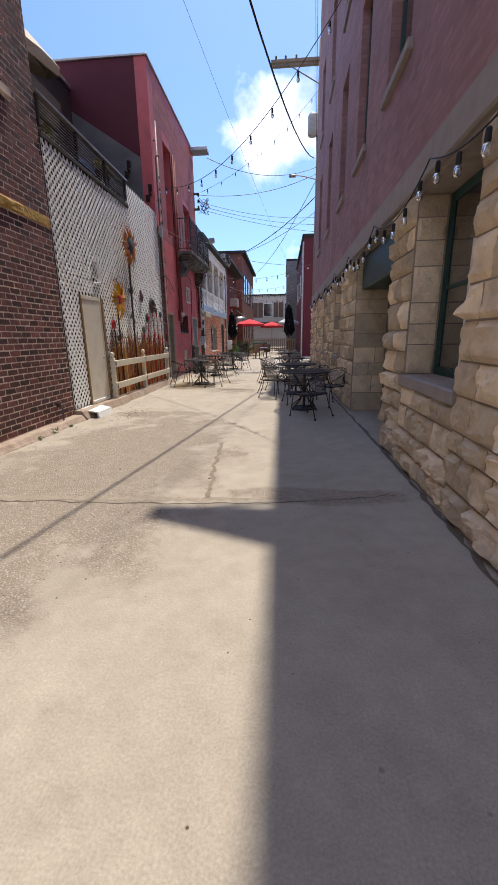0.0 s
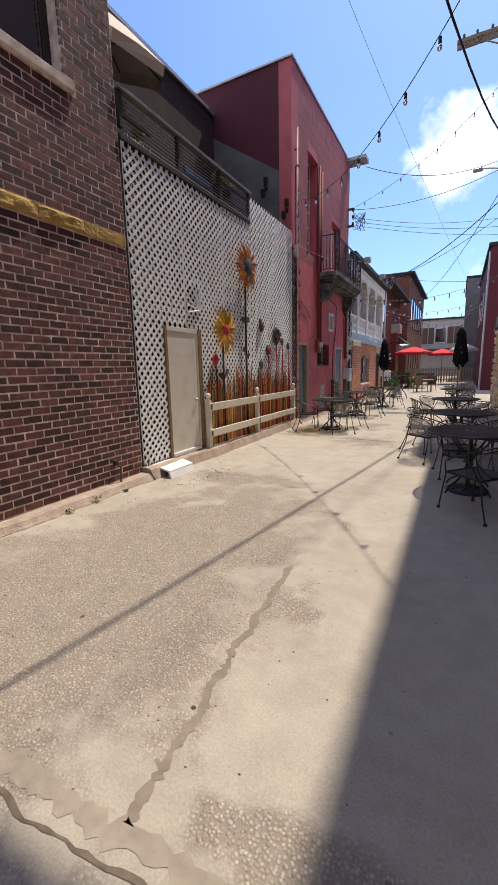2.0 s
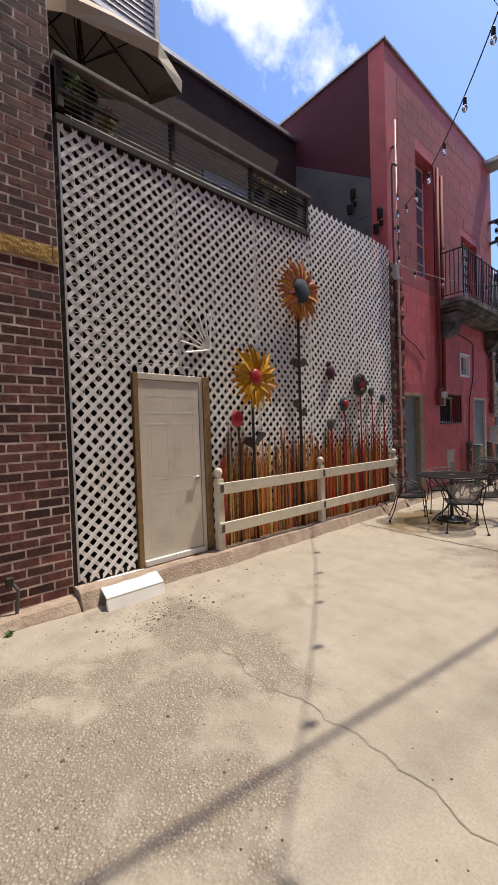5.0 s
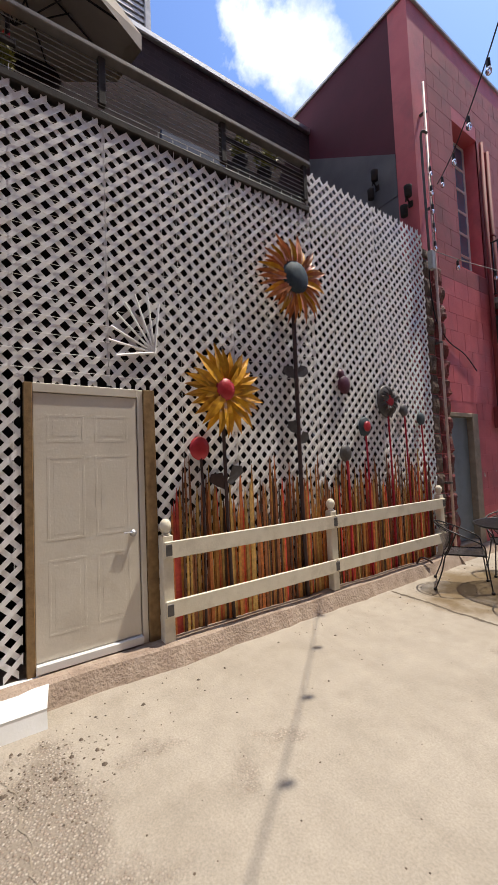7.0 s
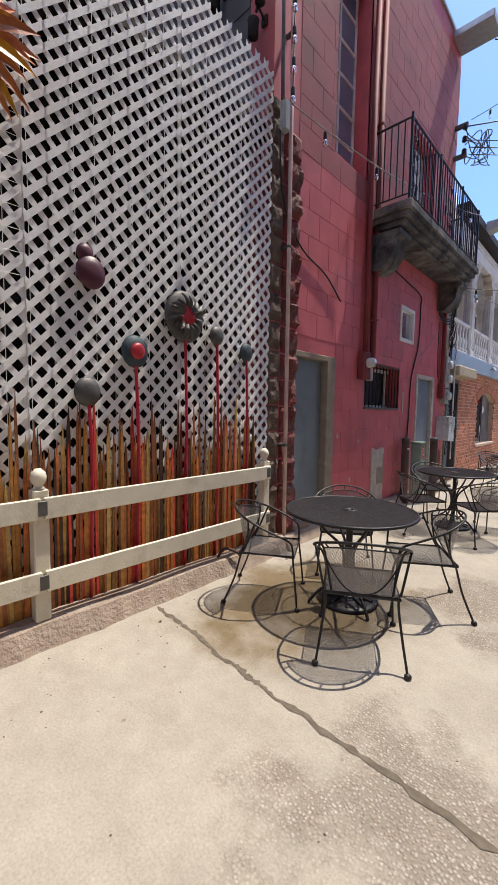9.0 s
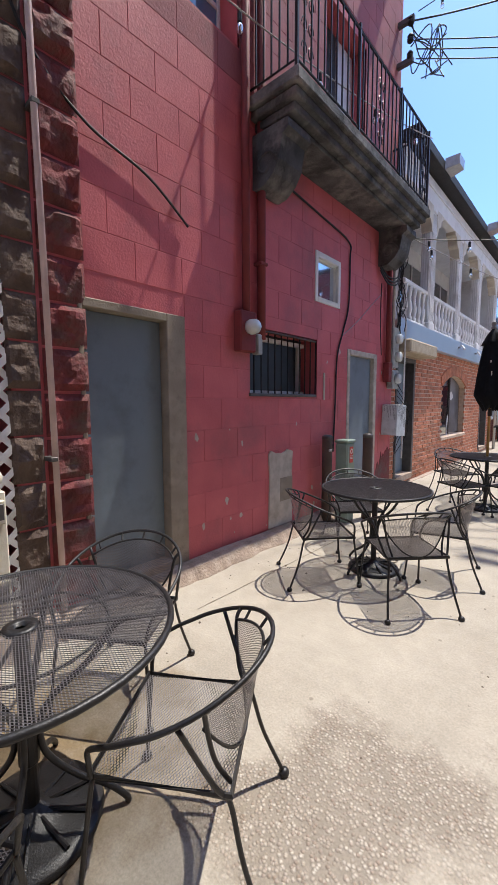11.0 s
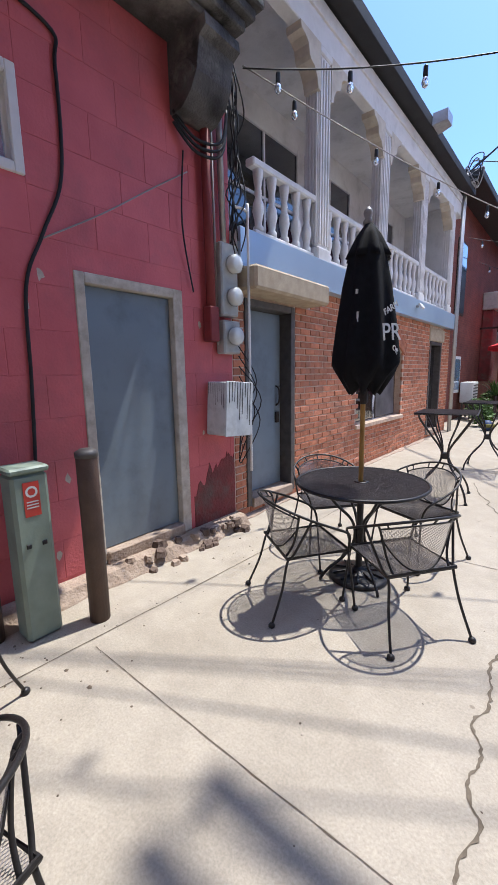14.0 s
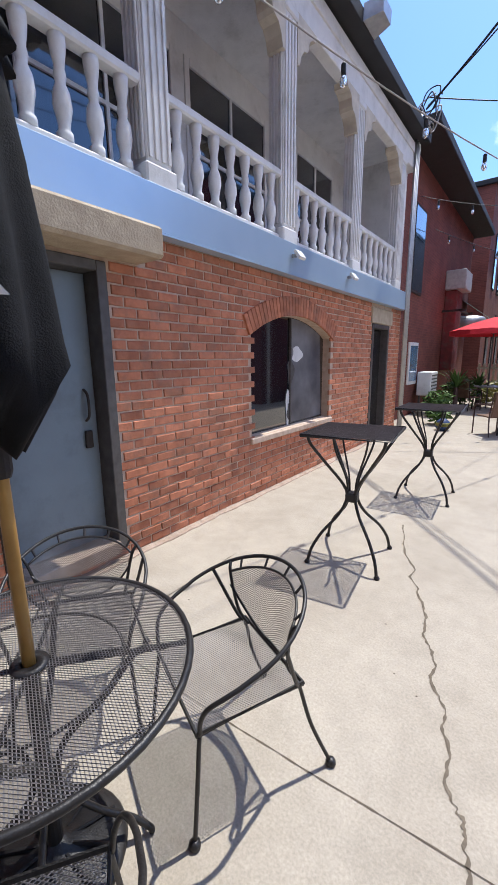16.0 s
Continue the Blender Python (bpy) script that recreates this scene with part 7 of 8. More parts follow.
bag = thing("plastic_bag", "small blue and yellow plastic bag by the plants", "bag", (-2.75, 27.9, 0))
put("bag", Geo().lathe([(0.1, 0), (0.17, 0.08), (0.15, 0.2), (0.05, 0.28)], 12, (-2.75, 27.9, 0)), BLUE_PAINT, bag, "", True)
put("panel", Geo().lathe([(0.165, 0.1), (0.172, 0.14), (0.16, 0.19)], 12, (-2.74, 27.89, 0)), LEAF_YELLOW, bag, "yellow panel", True)
fe = thing("garden_fence", "low timber fence across the end of the seating", "fence", (-1.2, 39.5, 0))
for k in range(26):
    put("picket", Geo().box(-3.6 + k * 0.2, -3.5 + k * 0.2, 39.5, 39.53, 0.1, 1.35, 0.01), BEIGE_TRIM, fe)
for zz in (0.3, 1.1):
    put("rail", Geo().box(-3.65, 1.6, 39.53, 39.57, zz, zz + 0.09), BEIGE_TRIM, fe)
gb = thing("green_bench", "green painted garden bench near the fence", "bench", (-1.9, 37.5, 0))
put("seat", Geo().box(-2.6, -1.2, 37.3, 37.75, 0.42, 0.47, 0.01), GREEN_PAINT, gb)
put("backrest", Geo().box(-2.6, -1.2, 37.75, 37.8, 0.5, 0.95, 0.01), GREEN_PAINT, gb)
for x in (-2.55, -1.3):
    put("leg", Geo().box(x, x + 0.06, 37.32, 37.78, 0, 0.42), GREEN_PAINT, gb)
parasol("red_parasol", "open red canvas parasol over a far table", (-2.45, 33.0), 2.9, 2.48, 1.3, RED_CLOTH)
parasol("red_parasol", "open red canvas parasol near the fence", (-0.75, 38.0), 2.85, 2.45, 1.1, RED_CLOTH)
parasol("white_parasol", "open pale canvas parasol by the maroon building", (0.75, 35.5), 3.1, 2.65, 1.0, WHITE_CLOTH)


def sling_chair():
    t = thing("sling_chair", "brown sling patio chair with dark arms", "chair", group="sling chairs")
    put("seat", Geo().box(-0.25, 0.25, -0.24, 0.24, 0.40, 0.43, 0.01), SLING, t)
    put("backrest", Geo().box(-0.25, 0.25, -0.02, 0.02, 0, 0.55, 0.01, Matrix.Translation((0, -0.25, 0.42)) @ Euler((0.2, 0, 0)).to_matrix().to_4x4()), SLING, t)
    for s in (-1, 1):
        put("arm", Geo().tube(arc([(s * 0.28, -0.30, 0.68), (s * 0.28, 0.1, 0.66), (s * 0.28, 0.25, 0.60), (s * 0.28, 0.27, 0.0)]), 0.016, 6), STEM, t)
        put("leg", Geo().tube(arc([(s * 0.27, -0.34, 0.95), (s * 0.27, -0.24, 0.42), (s * 0.28, -0.30, 0.0)]), 0.016, 6), STEM, t)
    return t


sc0 = sling_chair()
first = True
for x, yy, a in ((-1.75, 27.9, 40), (-1.0, 28.3, 150), (-2.9, 32.2, -30), (-1.7, 32.3, 30), (-1.6, 33.8, 150), (-3.1, 33.8, 210)):
    m = pose(x, yy, 0, 0, 0, a)
    if first:
        sc0.matrix_basis = m
        first = False
    else:
        copy_thing(sc0, m)
for x, yy in ((-1.25, 27.3 + 0.9), (-2.4, 33.0)):
    ft = thing("patio_table", "dark rectangular patio table at the far end", "table", (x, yy, 0), group="far tables")
    put("tabletop", Geo().box(x - 0.45, x + 0.45, yy - 0.45, yy + 0.45, 0.70, 0.73, 0.01), MESH, ft)
    for s in (-1, 1):
        for u in (-1, 1):
            put("leg", Geo().tube([(x + s * 0.4, yy + u * 0.4, 0), (x + s * 0.36, yy + u * 0.36, 0.70)], 0.018, 6), IRON, ft)

# ---------- pole, cables and strings of lamps ----------
PX, PY = 1.98, 22.0
pole = thing("utility_pole", "grey weathered timber utility pole with crossarms", "utility pole", (PX, PY, 0))
put("pole", Geo().tube([(PX, PY, 0), (PX, PY, 14.8)], [0.17, 0.12], 12), TIMBER_POLE, pole, "", True)
for dy in (-0.16, 0.16):
    put("crossarm", Geo().box(-0.38, PX + 1.5, PY + dy - 0.06, PY + dy + 0.06, 13.88, 14.02, 0.01), TIMBER_POLE, pole)
put("brace", Geo().tube([(0.3, PY - 0.16, 13.88), (PX, PY - 0.12, 12.95)], 0.025, 6), TIMBER_POLE, pole)
put("transformer", Geo().lathe([(0.2, 10.9), (0.24, 10.95), (0.24, 11.7), (0.18, 11.82)], 16, (PX - 0.35, PY - 0.1, 0)), PLASTIC_GREY, pole, "grey transformer can", True)
put("lamp_arm", Geo().tube(arc([(PX, PY - 0.1, 9.0), (1.2, PY - 0.4, 9.1), (0.75, PY - 0.7, 9.05)]), 0.025, 6), STEEL, pole)
put("lamp_head", Geo().box(0.5, 0.85, PY - 0.82, PY - 0.6, 8.98, 9.08, 0.03), STEEL, pole, "grey street lamp head")
for x in (-0.15, 0.3, 0.8):
    put("insulator", Geo().lathe([(0.03, 14.02), (0.05, 14.05), (0.04, 14.11), (0.05, 14.14), (0.02, 14.19)], 8, (x, PY - 0.16, 0)), BRONZE, pole)


def sag(a, b, drop, n=16):
    a, b = Vector(a), Vector(b)
    return [a + (b - a) * (k / n) - Vector((0, 0, drop * 4 * (k / n) * (1 - k / n))) for k in range(n + 1)]


def line(a, b, drop, r, label, mat=CABLE):
    t = thing("overhead_cable", label, "cable", a, group="overhead cables")
    put("cable", Geo().tube(sag(a, b, drop), r, 5), mat, t, "", True)


line((PX - 0.13, PY, 10.4), (-2.6, -30, 34.0), 1.0, 0.008, "black power cable running back over the alley")
line((PX - 0.13, PY, 10.2), (-3.2, -30, 34.0), 1.0, 0.008, "black power cable running back over the alley")
line((PX - 0.24, PY, 10.0), (-2.86, -8.05, 9.6), 2.5, 0.022, "thick black service cable from the pole")
line((0.4, 36, 8.0), (-6.5, -8, 17.0), 0.6, 0.006, "thin cable crossing high over the alley")
line((W + 0.25, 18.48, 7.5), (PX - 0.13, PY, 9.3), 0.35, 0.012, "service cable from pole to the red building")
line((-3.0, 18.38, 8.85), (PX - 0.13, PY, 9.6), 0.5, 0.012, "service cable from pole to the roof edge")
line((-3.4, 27.08, 6.4), (PX - 0.13, PY, 8.3), 0.4, 0.02, "black service cable to the gallery corner")
line((-3.4, 27.08, 6.6), (1.75, 30.2, 6.4), 0.15, 0.012, "black cable across the alley")
line((-3.4, 27.18, 6.5), (PX - 0.13, PY, 7.6), 0.3, 0.012, "black service cable to the gallery corner")
line((PX - 0.13, PY, 9.0), (-2.6, 40.0, 7.2), 0.6, 0.016, "black cable along the alley")
for k in range(3):
    line((W + 0.28, 18.50, 6.95 + 0.14 * k), (PX - 0.13, PY, 6.7 + 0.33 * k), 0.12 + 0.05 * k, 0.009, "thin black cable from the red wall to the pole")

sock = Geo().lathe([(0.012, 0.03), (0.02, 0.02), (0.022, -0.05), (0.018, -0.055)], 10).mesh("socket", SOCKET)
bulb_m = Geo().lathe([(0.016, -0.055), (0.026, -0.075), (0.031, -0.10), (0.026, -0.125), (0.01, -0.14)], 10).mesh("bulb", BULB, True)


def string_lights(a, b, drop, count, label, mat=CABLE, hang=0.05):
    t = thing("string_lights", label, "string lights", a, group="string lights")
    pts = sag(a, b, drop, max(24, count))
    put("cable", Geo().tube(pts, 0.007, 5), mat, t, "", True)
    for k in range(count):
        u = (k + 0.5) / count
        p = Vector(a) + (Vector(b) - Vector(a)) * u - Vector((0, 0, drop * 4 * u * (1 - u)))
        s = put("socket", sock, SOCKET, t)
        s.matrix_basis = Matrix.Translation(p - Vector((0, 0, hang)))
        o = new("bulb", bulb_m)
        o.parent = s


string_lights((W + 0.12, 12.95, 6.05), (XU, 6.35, 7.0), 1.0, 11, "black string of clear bulbs slung across the alley")
string_lights((W + 0.12, 12.76, 6.45), (W + 0.14, 12.73, 4.9), 0.02, 5, "short string of clear bulbs down the corner mast")
string_lights((W + 0.14, 12.73, 4.85), (BX, 18.40, 5.60), 0.18, 5, "pale string of clear bulbs along the red wall", CABLE_PALE)
string_lights((W + 0.3, 18.48, 7.6), (PX - 0.13, PY, 12.80), 0.5, 9, "string of clear bulbs rising to the pole")
string_lights((-3.43, 18.60, 4.3), (PX - 0.16, PY, 5.2), 0.45, 10, "black string of clear bulbs across the alley")
string_lights((-3.43, 18.60, 4.32), (1.75, 34.0, 5.6), 0.9, 14, "pale string of clear bulbs along the alley", CABLE_PALE)
string_lights((-3.4, 27.18, 4.9), (1.75, 31.0, 5.6), 0.5, 9, "black string of clear bulbs across the far seating")
string_lights((-3.4, 28.6, 4.6), (1.75, 38.0, 5.2), 0.6, 12, "black string of clear bulbs over the far seating")
hooks = [1.2, 3.4, 5.6, 7.8, 10.0, 12.2, 14.4, 16.6, 18.7]
for a, b in zip(hooks, hooks[1:]):
    string_lights((XR - 0.12, a, 2.98), (XR - 0.12, b, 2.98), 0.22, 5, "black string of clear bulbs along the stone wall")

# ---------- wrought iron tables and chairs ----------
TH = 0.785


def cafe_table():
    t = thing("patio_table", "round black metal mesh patio table on a pedestal", "table", group="round mesh tables")
    R0 = 0.53
    tagged(put("tabletop", net(lambda s, u: Vector((s, u, TH)), lambda s, u: 0.055 ** 2 < s * s + u * u < (R0 - 0.004) ** 2, R0, R0), MESH, t, "fine black expanded metal top"), kind="stuff")
    put("rim", Geo().tube([(R0 * math.cos(a), R0 * math.sin(a), TH - 0.006) for a in [2 * math.pi * k / 48 for k in range(48)]], 0.013, 8, True), IRON, t, "", True)
    put("hub_ring", Geo().lathe([(0.06, TH - 0.01), (0.06, TH + 0.003), (0.024, TH + 0.005), (0.024, TH - 0.01)], 20), IRON, t, "", True)
    put("under_ring", Geo().tube([(0.3 * math.cos(a), 0.3 * math.sin(a), TH - 0.022) for a in [2 * math.pi * k / 32 for k in range(32)]], 0.006, 6, True), IRON, t)
    put("pedestal", Geo().lathe([(0.028, 0.04), (0.028, 0.25), (0.036, 0.26), (0.036, 0.40), (0.028, 0.41), (0.028, TH - 0.012)], 14), IRON, t)
    for k in range(4):
        a = math.pi / 4 + k * math.pi / 2
        c, s = math.cos(a), math.sin(a)
        pts = arc([(0.40, TH - 0.016), (0.33, TH - 0.03), (0.22, 0.62), (0.09, 0.50), (0.045, 0.40), (0.06, 0.28), (0.16, 0.17), (0.27, 0.10), (0.34, 0.03), (0.345, 0.008)], 4)
        put("leg", Geo().tube([(p.x * c, p.x * s, p.y) for p in [Vector((q[0], q[1], 0)) for q in pts]], 0.0125, 7), IRON, t, "", True)
        put("spoke", Geo().tube([(0.05 * c, 0.05 * s, TH - 0.016), (0.52 * c, 0.52 * s, TH - 0.016)], 0.008, 6), IRON, t)
    put("base", Geo().lathe([(0.25, 0.0), (0.255, 0.015), (0.245, 0.03), (0.20, 0.036), (0.12, 0.045), (0.05, 0.07), (0.032, 0.09)], 28), IRON, t, "round cast umbrella base", True)
    for k in range(10):
        a = 2 * math.pi * k / 10
        put("base_rib", Geo().tube([(0.06 * math.cos(a), 0.06 * math.sin(a), 0.062), (0.22 * math.cos(a), 0.22 * math.sin(a), 0.042)], 0.008, 5), IRON, t)
    return t


def barrel_chair():
    """Front towards +y."""
    t = thing("patio_chair", "black wrought iron barrel chair with mesh seat", "chair", group="barrel chairs")
    SZ, hw, hd = 0.43, 0.235, 0.225
    tagged(put("seat", net(lambda s, u: Vector((s, u, SZ - 0.02 * (1 - (s / hw) ** 2) * (1 - (u / hd) ** 2))), lambda s, u: abs(s) < hw - 0.004 and abs(u) < hd - 0.004, hw, hd, step=0.12), MESH, t, "fine black expanded metal seat"), kind="stuff")
    put("seat_frame", Geo().tube([(-hw, -hd, SZ), (-hw, hd, SZ), (hw, hd, SZ), (hw, -hd, SZ)], 0.0095, 6, True, 1.4), IRON, t)

    def hoop(a, r, dz=0.0):
        # a: 0 at the middle of the back, +-pi/2 at the sides
        y = -r * math.cos(a)
        return Vector((r * math.sin(a), y, 0.80 - 0.42 * (y + 0.325) + dz))

    side = [hoop(-math.pi / 2 + math.pi * k / 24, 0.325) for k in range(25)]
    front = [(0.318, 0.08, 0.628), (0.30, 0.15, 0.595), (0.275, 0.20, 0.555), (0.25, 0.215, 0.49), (hw + 0.005, hd - 0.01, 0.43)]
    path = arc([(-x, y, z) for x, y, z in reversed(front)], 3)[:-1] + side + arc(front, 3)[1:]
    put("arm_hoop", Geo().tube(path, 0.0088, 8), IRON, t, "", True)
    span = 1.02
    inner = [hoop(-span + 2 * span * k / 20, 0.292, -0.030) for k in range(21)]
    put("inner_hoop", Geo().tube(inner, 0.006, 6), IRON, t, "", True)
    for k in range(5):
        a = -0.85 + 1.7 * k / 4
        put("spacer", Geo().tube([hoop(a, 0.325), hoop(a, 0.292, -0.030)], 0.006, 5), IRON, t)
    for s in (-1, 1):
        put("back_strut", Geo().tube(arc([hoop(s * span, 0.325), hoop(s * span, 0.292, -0.04), (s * 0.21, -0.17, 0.52), (s * 0.19, -0.215, 0.43)]), 0.008, 6), IRON, t, "", True)
        put("front_leg", Geo().tube(arc([(s * hw, hd - 0.01, 0.425), (s * (hw + 0.015), hd + 0.01, 0.25), (s * (hw + 0.03), hd + 0.035, 0.02)]), 0.0085, 7), IRON, t, "", True)
        put("back_leg", Geo().tube(arc([(s * 0.31, -0.09, 0.695), (s * 0.25, -0.18, 0.47), (s * 0.225, -0.22, 0.40), (s * 0.245, -0.265, 0.22), (s * 0.275, -0.345, 0.02)]), 0.0085, 7), IRON, t, "", True)
        for x, yy in ((s * (hw + 0.031), hd + 0.037), (s * 0.277, -0.349)):
            put("foot_cap", Geo().lathe([(0.017, 0), (0.023, 0.008), (0.021, 0.022), (0.010, 0.032)], 10, (x, yy, 0)), IRON, t, "", True)
    # the woven back hangs from the inner hoop and narrows to the seat

    def back(s, u):
        a = s / 0.292
        k = min(max((0.17 - u) / 0.34, 0), 1)
        top_p = hoop(a, 0.292, -0.030)
        low_p = Vector((0.235 * math.sin(a), -0.23 * math.cos(a) - 0.0, 0.44))
        return top_p + (low_p - top_p) * k

    tagged(put("backrest", net(back, lambda s, u: abs(s) < span * 0.292 and u < 0.17 and u > -0.17 + 0.26 * (abs(s) / (span * 0.292)) ** 2.6, span * 0.292, 0.17, step=0.05, fin=0.0015), MESH, t, "curved black mesh back"), kind="stuff")
    edge = []
    for k in range(21):
        s = -1 + 2 * k / 20
        edge.append(back(s * span * 0.292, -0.17 + 0.26 * abs(s) ** 2.6))
    put("back_edge", Geo().tube(edge, 0.006, 6), IRON, t, "", True)
    return t


table0, chair0 = cafe_table(), barrel_chair()
used = {"t": False, "c": False}


def place(kind, src, m):
    if not used[kind]:
        src.matrix_basis = m
        used[kind] = True
        return src
    return copy_thing(src, m)


def seating(x, y, spin, chairs, wide=1.0):
    place("t", table0, pose(x, y, 0, 0, 0, spin) @ Matrix.Diagonal((wide, wide, 1, 1)))
    for ang, r, twist in chairs:
        a = radians(ang)
        place("c", chair0, pose(x + r * math.cos(a), y + r * math.sin(a), 0, 0, 0, ang + 90 + twist))


seating(-2.38, 12.16, 10, ((-54, 0.60, -6), (39, 0.58, -6), (214, 0.66, -4), (122, 0.72, 0)))
seating(-2.41, 15.21, 25, ((-43, 0.59, -1), (31, 0.57, -16), (237, 0.545, -10), (132, 0.66, 3)), 0.92)
seating(-2.08, 18.33, 5, ((-38, 0.545, 2), (-110, 0.545, -14), (71, 0.69, -5), (140, 0.68, 0)), 0.92)
seating(0.72, 7.62, 0, ((-85, 0.80, 43), (35, 0.72, 0), (100, 0.72, 0)))
seating(0.62, 9.85, 0, ((226, 0.74, 6), (-50, 0.72, 0), (60, 0.74, 0), (150, 0.70, 10)))
seating(0.50, 12.9, 20, ((190, 0.72, 0), (-60, 0.72, 0), (80, 0.72, 0), (140, 0.7, 0)))
seating(0.52, 17.2, 40, ((-75, 0.72, 0), (70, 0.72, 0)))
seating(0.35, 20.8, 40, ((-90, 0.72, 0), (80, 0.72, 0)))


def closed_umbrella(x, y, low, high, label, marks, sway=1.0):
    t = thing("closed_umbrella", label, "umbrella", (x, y, 0.05), group="closed umbrellas")
    put("pole", Geo().tube([(x, y, 0.06), (x - 0.01, y, high)], 0.019, 10), POLE_WOOD, t, "varnished wooden pole", True)
    put("finial", Geo().lathe([(0.03, high), (0.035, high + 0.02), (0.02, high + 0.04), (0.032, high + 0.07), (0.03, high + 0.09), (0.01, high + 0.115)], 12, (x - 0.01, y, 0)), surf("grey_finial", (0.3, 0.28, 0.26), rough=0.4), t, "", True)
    h = high - low
    rings = [(0.04, low + 0.05), (0.12, low), (0.215, low + 0.13), (0.21, low + 0.24), (0.19, low + 0.40 * h), (0.16, low + 0.62 * h), (0.125, low + 0.8 * h), (0.11, low + 0.86 * h), (0.02, low + h)]

    def fold(a, i):
        return 1 + (0.0, 0.10, 0.13, 0.12, 0.10, 0.08, 0.05, 0.05, 0)[i] * math.cos(8 * a + 0.4 * math.sin(i * 1.3)) + 0.05 * math.sin(3 * a + i * 0.5)

    g = Geo().lathe(rings, 64, (x, y, 0), "z", fold)
    g.v = [(a, b, c + (0.05 * math.cos(8 * math.atan2(b - y, a - x)) if c < low + 0.15 else 0)) for a, b, c in g.v]
    g.v = [(a + 0.02 * max(0, (high - c) / h) * sway, b - 0.05 * max(0, (high - c) / h) * sway, c) for a, b, c in g.v]
    put("canopy", g, BLACK_CLOTH, t, "folded black canvas", True)
    cap = Geo().lathe([(0.145, low + 0.80 * h), (0.13, low + 0.84 * h), (0.085, low + 0.93 * h), (0.03, low + 1.0 * h)], 64, (x, y, 0), "z", lambda a, i: 1 + (0.14, 0.1, 0.05, 0)[i] * math.cos(8 * a))
    put("vent_cap", cap, BLACK_CLOTH, t, "", True)
    put("collar", Geo().lathe([(0.024, low - 0.12), (0.03, low - 0.10), (0.03, low - 0.03), (0.024, low - 0.01)], 12, (x, y, 0)), BLACKWOOD, t)
    for ang, z, w, hh, lean in marks:
        a = radians(ang)
        k = (z - low) / h
        r = 0.232 - 0.085 * k
        m = Matrix.Translation((x + 0.02 * (1 - k) * sway + r * math.cos(a), y - 0.05 * (1 - k) * sway + r * math.sin(a), z)) @ Matrix.Rotation(a, 4, "Z") @ Matrix.Rotation(lean, 4, "X")
        put("printed_mark", Geo().box(-0.03, 0.002, -w * 0.3, w * 0.3, -hh * 0.35, hh * 0.35, 0.0, m), INK, t, "white printed mark")
    return t


MARKS = [(-83, 1.98, 0.018, 0.10, 0), (-88, 2.15, 0.02, 0.04, 0), (-86, 1.80, 0.03, 0.03, 0)]
big = closed_umbrella(-2.08, 18.33, 1.50, 2.62, "closed black canvas umbrella with white print on a wooden pole", MARKS)
closed_umbrella(0.52, 17.2, 1.55, 2.80, "closed black canvas umbrella on a far table", MARKS[:2])
for word, size, ang, z, lean, r in (("PR", 0.16, -21, 1.87, 0.06, 0.232), ("FARM", 0.06, -20, 2.03, 0.5, 0.218), ("OR", 0.05, -12, 1.76, -0.6, 0.24)):
    cu_t = bpy.data.curves.new("printed_letters", "FONT")
    cu_t.body, cu_t.size, cu_t.extrude = word, size, 0.002
    cu_t.align_x, cu_t.align_y = "CENTER", "CENTER"
    cu_t.materials.append(INK)
    ob = new("printed_letters", cu_t)
    ob.parent = big
    ob.matrix_parent_inverse = base_of(big).inverted()
    a = radians(ang)
    ob.matrix_basis = Matrix.Translation((-2.08 + 0.02 * (2.62 - z) / 1.12 + r * math.cos(a), 18.33 - 0.05 * (2.62 - z) / 1.12 + r * math.sin(a), z)) @ Matrix.Rotation(a + math.pi / 2, 4, "Z") @ Matrix.Rotation(math.pi / 2 - 0.05, 4, "X") @ Matrix.Rotation(lean, 4, "Z")
    ob["label"] = "white printed letters"


def bar_table(x, y, spin):
    t = thing("bar_table", "tall square black mesh bar table with bowed legs", "table", (0, 0, 0), group="bar tables")
    H, S = 1.11, 0.34
    tagged(put("tabletop", net(lambda s, u: Vector((s, u, H)), lambda s, u: abs(s) < S - 0.004 and abs(u) < S - 0.004, S, S), MESH, t, "fine black expanded metal top"), kind="stuff")
    put("rim", Geo().tube([(-S, -S, H - 0.008), (S, -S, H - 0.008), (S, S, H - 0.008), (-S, S, H - 0.008)], 0.013, 6, True, 1.3), IRON, t)
    for k in range(4):
        a = math.pi / 4 + k * math.pi / 2
        c, s = math.cos(a), math.sin(a)
        pts = arc([(0.42, H - 0.02), (0.39, 1.02), (0.25, 0.85), (0.09, 0.66), (0.05, 0.54), (0.12, 0.40), (0.28, 0.25), (0.37, 0.12), (0.40, 0.012)], 4)
        put("leg", Geo().tube([(p.x * c, p.x * s, p.y) for p in pts], 0.013, 7), IRON, t, "", True)
        pts = arc([(0.20, H - 0.02), (0.17, 0.95), (0.06, 0.70), (0.045, 0.54)], 4)
        put("inner_scroll", Geo().tube([(p.x * c, p.x * s, p.y) for p in pts], 0.009, 6), IRON, t, "", True)
        put("foot_cap", Geo().lathe([(0.02, 0), (0.024, 0.01), (0.012, 0.03)], 10, (0.405 * c, 0.405 * s, 0)), IRON, t)
    put("knot", Geo().box(-0.05, 0.05, -0.05, 0.05, 0.50, 0.58, 0.01), IRON, t)
    t.matrix_basis = pose(x, y, 0, 0, 0, spin)
    return t


bt = bar_table(-2.12, 20.96, 8)
copy_thing(bt, pose(-1.97, 22.95, 0, 0, 0, 4))

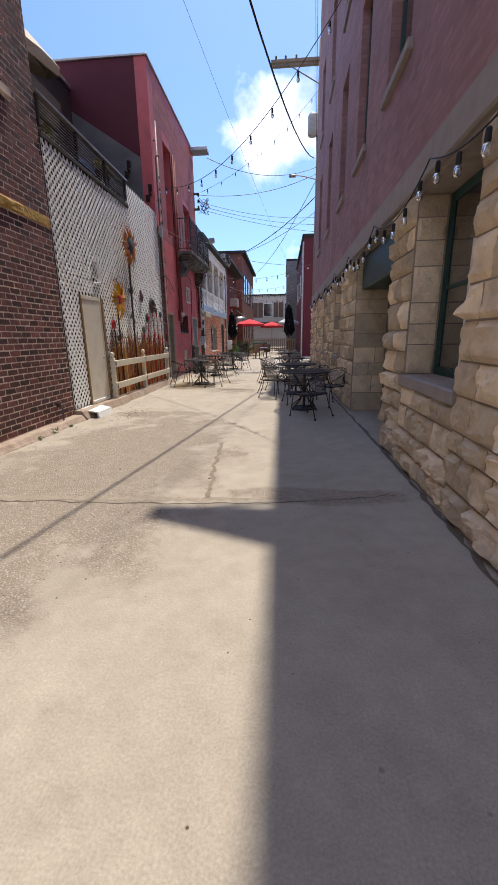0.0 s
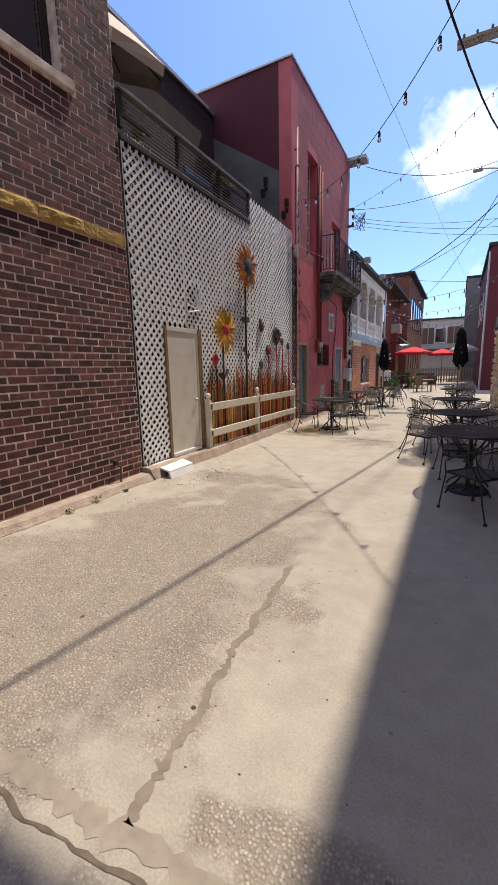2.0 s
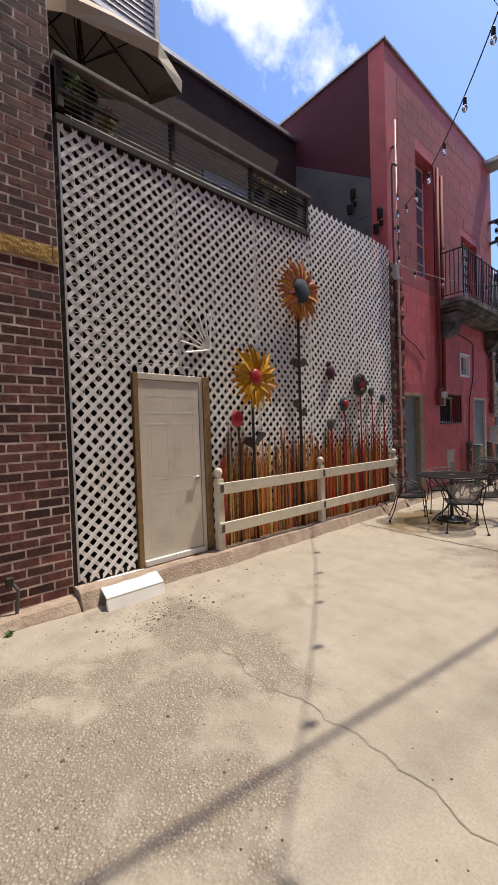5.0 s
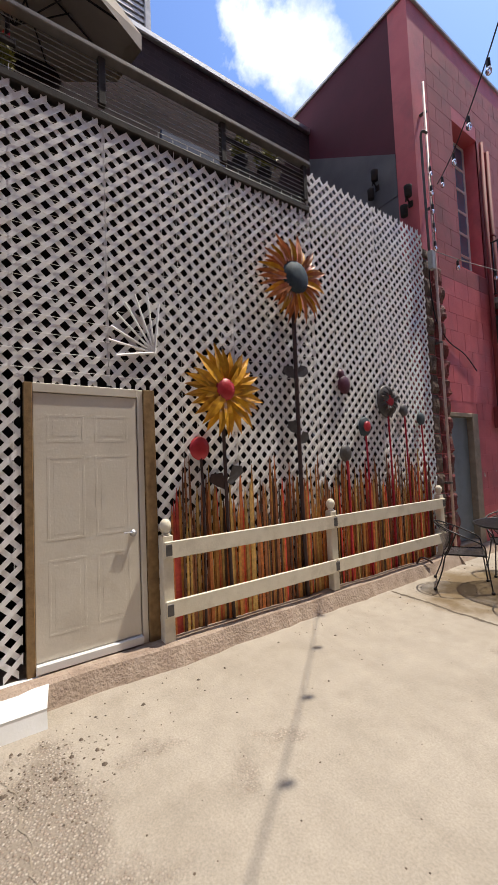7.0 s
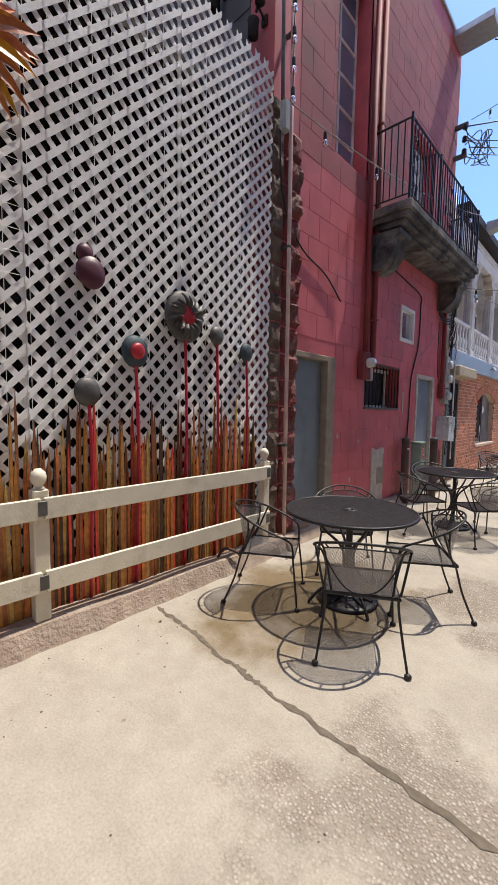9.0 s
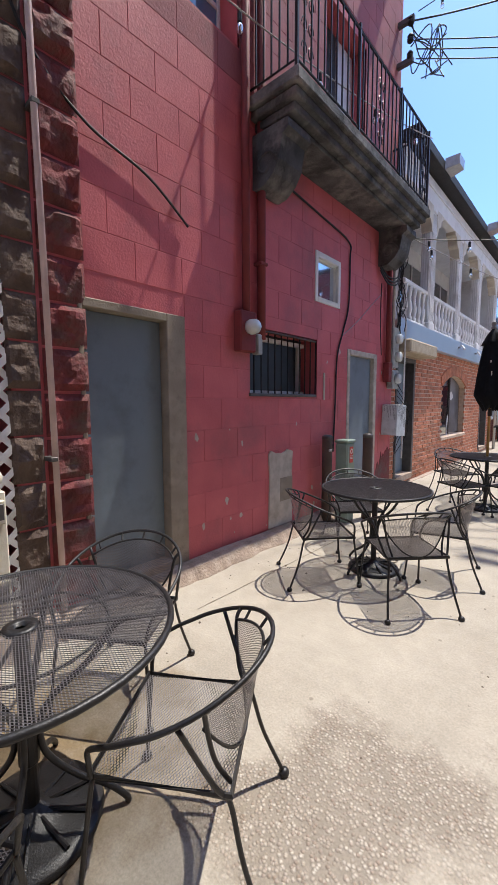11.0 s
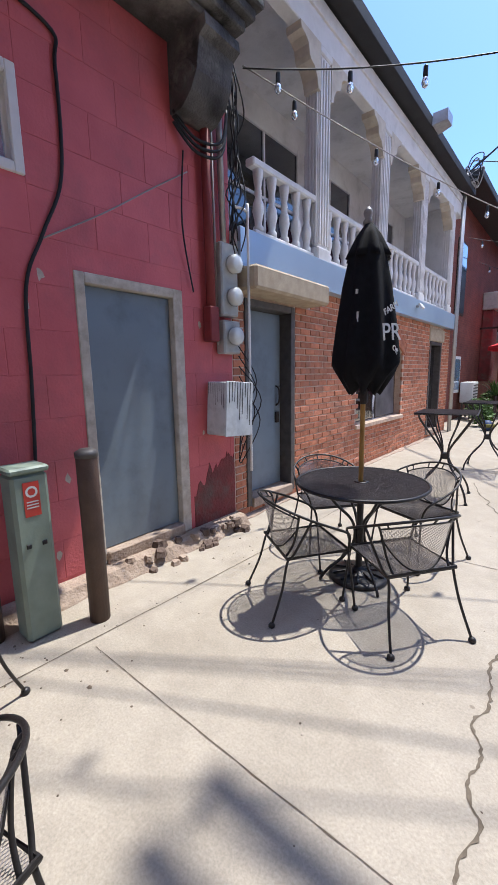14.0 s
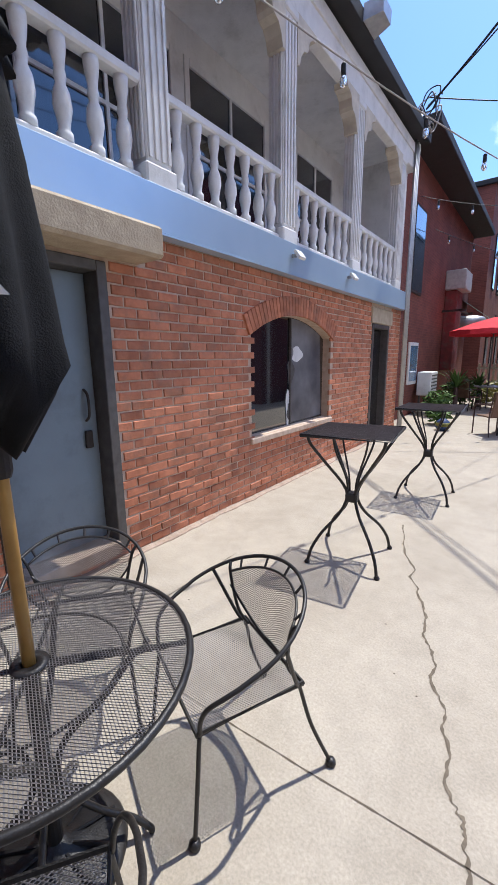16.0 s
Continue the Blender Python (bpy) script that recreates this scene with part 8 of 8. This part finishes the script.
# ---------- small things ----------
for x, z, words in ((-4.40, 6.36, "black spot lamp on the grey side wall"), (-3.80, 5.72, "black spot lamp above the lattice corner")):
    sp = thing("spot_lamp", words, "lamp", (x, RY0, z), group="spot lamps")
    put("bracket", Geo().box(x - 0.04, x + 0.04, RY0 - 0.03, RY0 - 0.004, z - 0.05, z + 0.05, 0.006), BLACKWOOD, sp)
    put("arm", Geo().tube(arc([(x, RY0 - 0.02, z), (x, RY0 - 0.12, z + 0.06), (x, RY0 - 0.15, z)]), 0.014, 6), BLACKWOOD, sp, "", True)
    for dz, lean in ((0.14, 0.25), (-0.14, -0.2)):
        put("lamp_head", Geo().lathe([(0.035, -0.1), (0.055, -0.085), (0.058, 0.05), (0.064, 0.08), (0.045, 0.085)], 14, (x + lean * 0.2, RY0 - 0.15, z + dz)), BLACKWOOD, sp, "", True)
# loose grit and leaf scraps on the concrete
rg = random.Random(77)
grit = Geo()
for k in range(1500):
    if k > 1150:
        x, yy = rg.gauss(-2.8, 0.16), rg.gauss(6.95, 0.3)
    elif k % 3 == 0:
        x, yy = -3.35 + abs(rg.gauss(0, 0.35)), rg.uniform(0, 18.5)
    elif k % 3 == 1:
        x, yy = rg.gauss(-1.6, 0.9), rg.gauss(4.6, 1.6)
    else:
        x, yy = rg.uniform(-3.2, 1.4), rg.uniform(-1, 20)
    r = rg.uniform(0.003, 0.008) * (2.2 if rg.random() < 0.06 else 1)
    a = rg.uniform(0, 6.28)
    if x < -3.36 or x > 1.5:
        continue
    ring = [(x + r * rg.uniform(0.7, 1.3) * math.cos(a + j * 1.2566), yy + r * rg.uniform(0.7, 1.3) * math.sin(a + j * 1.2566), 0.001) for j in range(5)]
    grit.add(ring + [(x, yy, 0.001 + r * 0.8)], [(j, (j + 1) % 5, 5) for j in range(5)])
tagged(put("grit", grit, surf("brown_grit", (0.20, 0.15, 0.11), (0.09, 0.07, 0.055), scale=9, rough=0.9, bump=0.2)), "brown grit and leaf scraps strewn on the concrete", "grit", kind="stuff")

# ---------- masonry ----------
rnd = random.Random(33)
masonry(wall_a, "brick", DARK_BRICK, 0.6, 6.36, 0.10, 8.2, W, 0.0885, 0.228, 0.019, 0.0032, (5.0, 6.36, 0.4, 3.30), [WIN_A, (0, 6.36, 3.29, 3.46), (4.0, 5.7, 4.79, 4.93)], ch=0.002, uneven=0.0012, wob=0.004)
masonry(wall_red, "block", RED_PAINT, 13.05, 18.63, 0.13, 4.63, W, 0.30, 0.46, 0.004, 0.0035, (13.05, 18.58, 0.1, 4.7), RED_HOLES, ch=0.003, uneven=0.001)
# upper courses get the toned-down red against the strong sun there
masonry(wall_red, "upper_block", RED_TONED_DOWN, 13.05, 18.63, 4.63, 9.1, W, 0.30, 0.46, 0.003, 0.0035, (13.05, 18.58, 4.6, 9.1), RED_HOLES, ch=0.003, uneven=0.001)
masonry(wall_br, "brick", ORANGE_BRICK, 18.66, 27.26, 0.0235, 2.70, XB - 0.012, 0.0833, 0.236, 0.014, 0.010, (19.74, 21.75, 0.1, 2.7),
        [DOOR_C, DOOR_D, (18.66, 20.16, 2.44, 2.70), (25.44, 26.63, 2.3, 2.63)], keep=lambda y, z: not (ARCH[0] - 0.02 < y < ARCH[1] + 0.02 and 0.66 < z < arch_z(y) + 0.22 and (z > 0.66)), uneven=0.004, wob=0.003)
flip = Matrix.Rotation(math.pi, 4, "Z")
spans = []
prev = -1.0
for a, b, c, d in OPEN:
    spans.append((prev, a, 0.0, 2.91))
    if c > 0.5:
        spans.append((a, b, 0.0, c - 0.13))
    prev = b
spans.append((prev, EY, 0.0, 2.91))
for a, b, c, d in spans:
    stonework(wall_e, LIMESTONE, b - a, d - c, Matrix.Translation((XR, b, c)) @ flip, rnd, bulge=0.06, tall=(0.17, 0.33), wide=(0.2, 0.60), joint=0.016, parts=a < 12)
for a, b, c, d in OPEN:
    # far jambs, which face the camera
    m = Matrix.Translation((XR + 0.005, b, max(c, 0))) @ Matrix.Rotation(-math.pi / 2, 4, "Z")
    stonework(wall_e, LIMESTONE, 0.30 if c > 0.5 else 0.6, d - max(c, 0), m, rnd, bulge=0.015, wide=(0.3, 0.6), parts=a < 12)
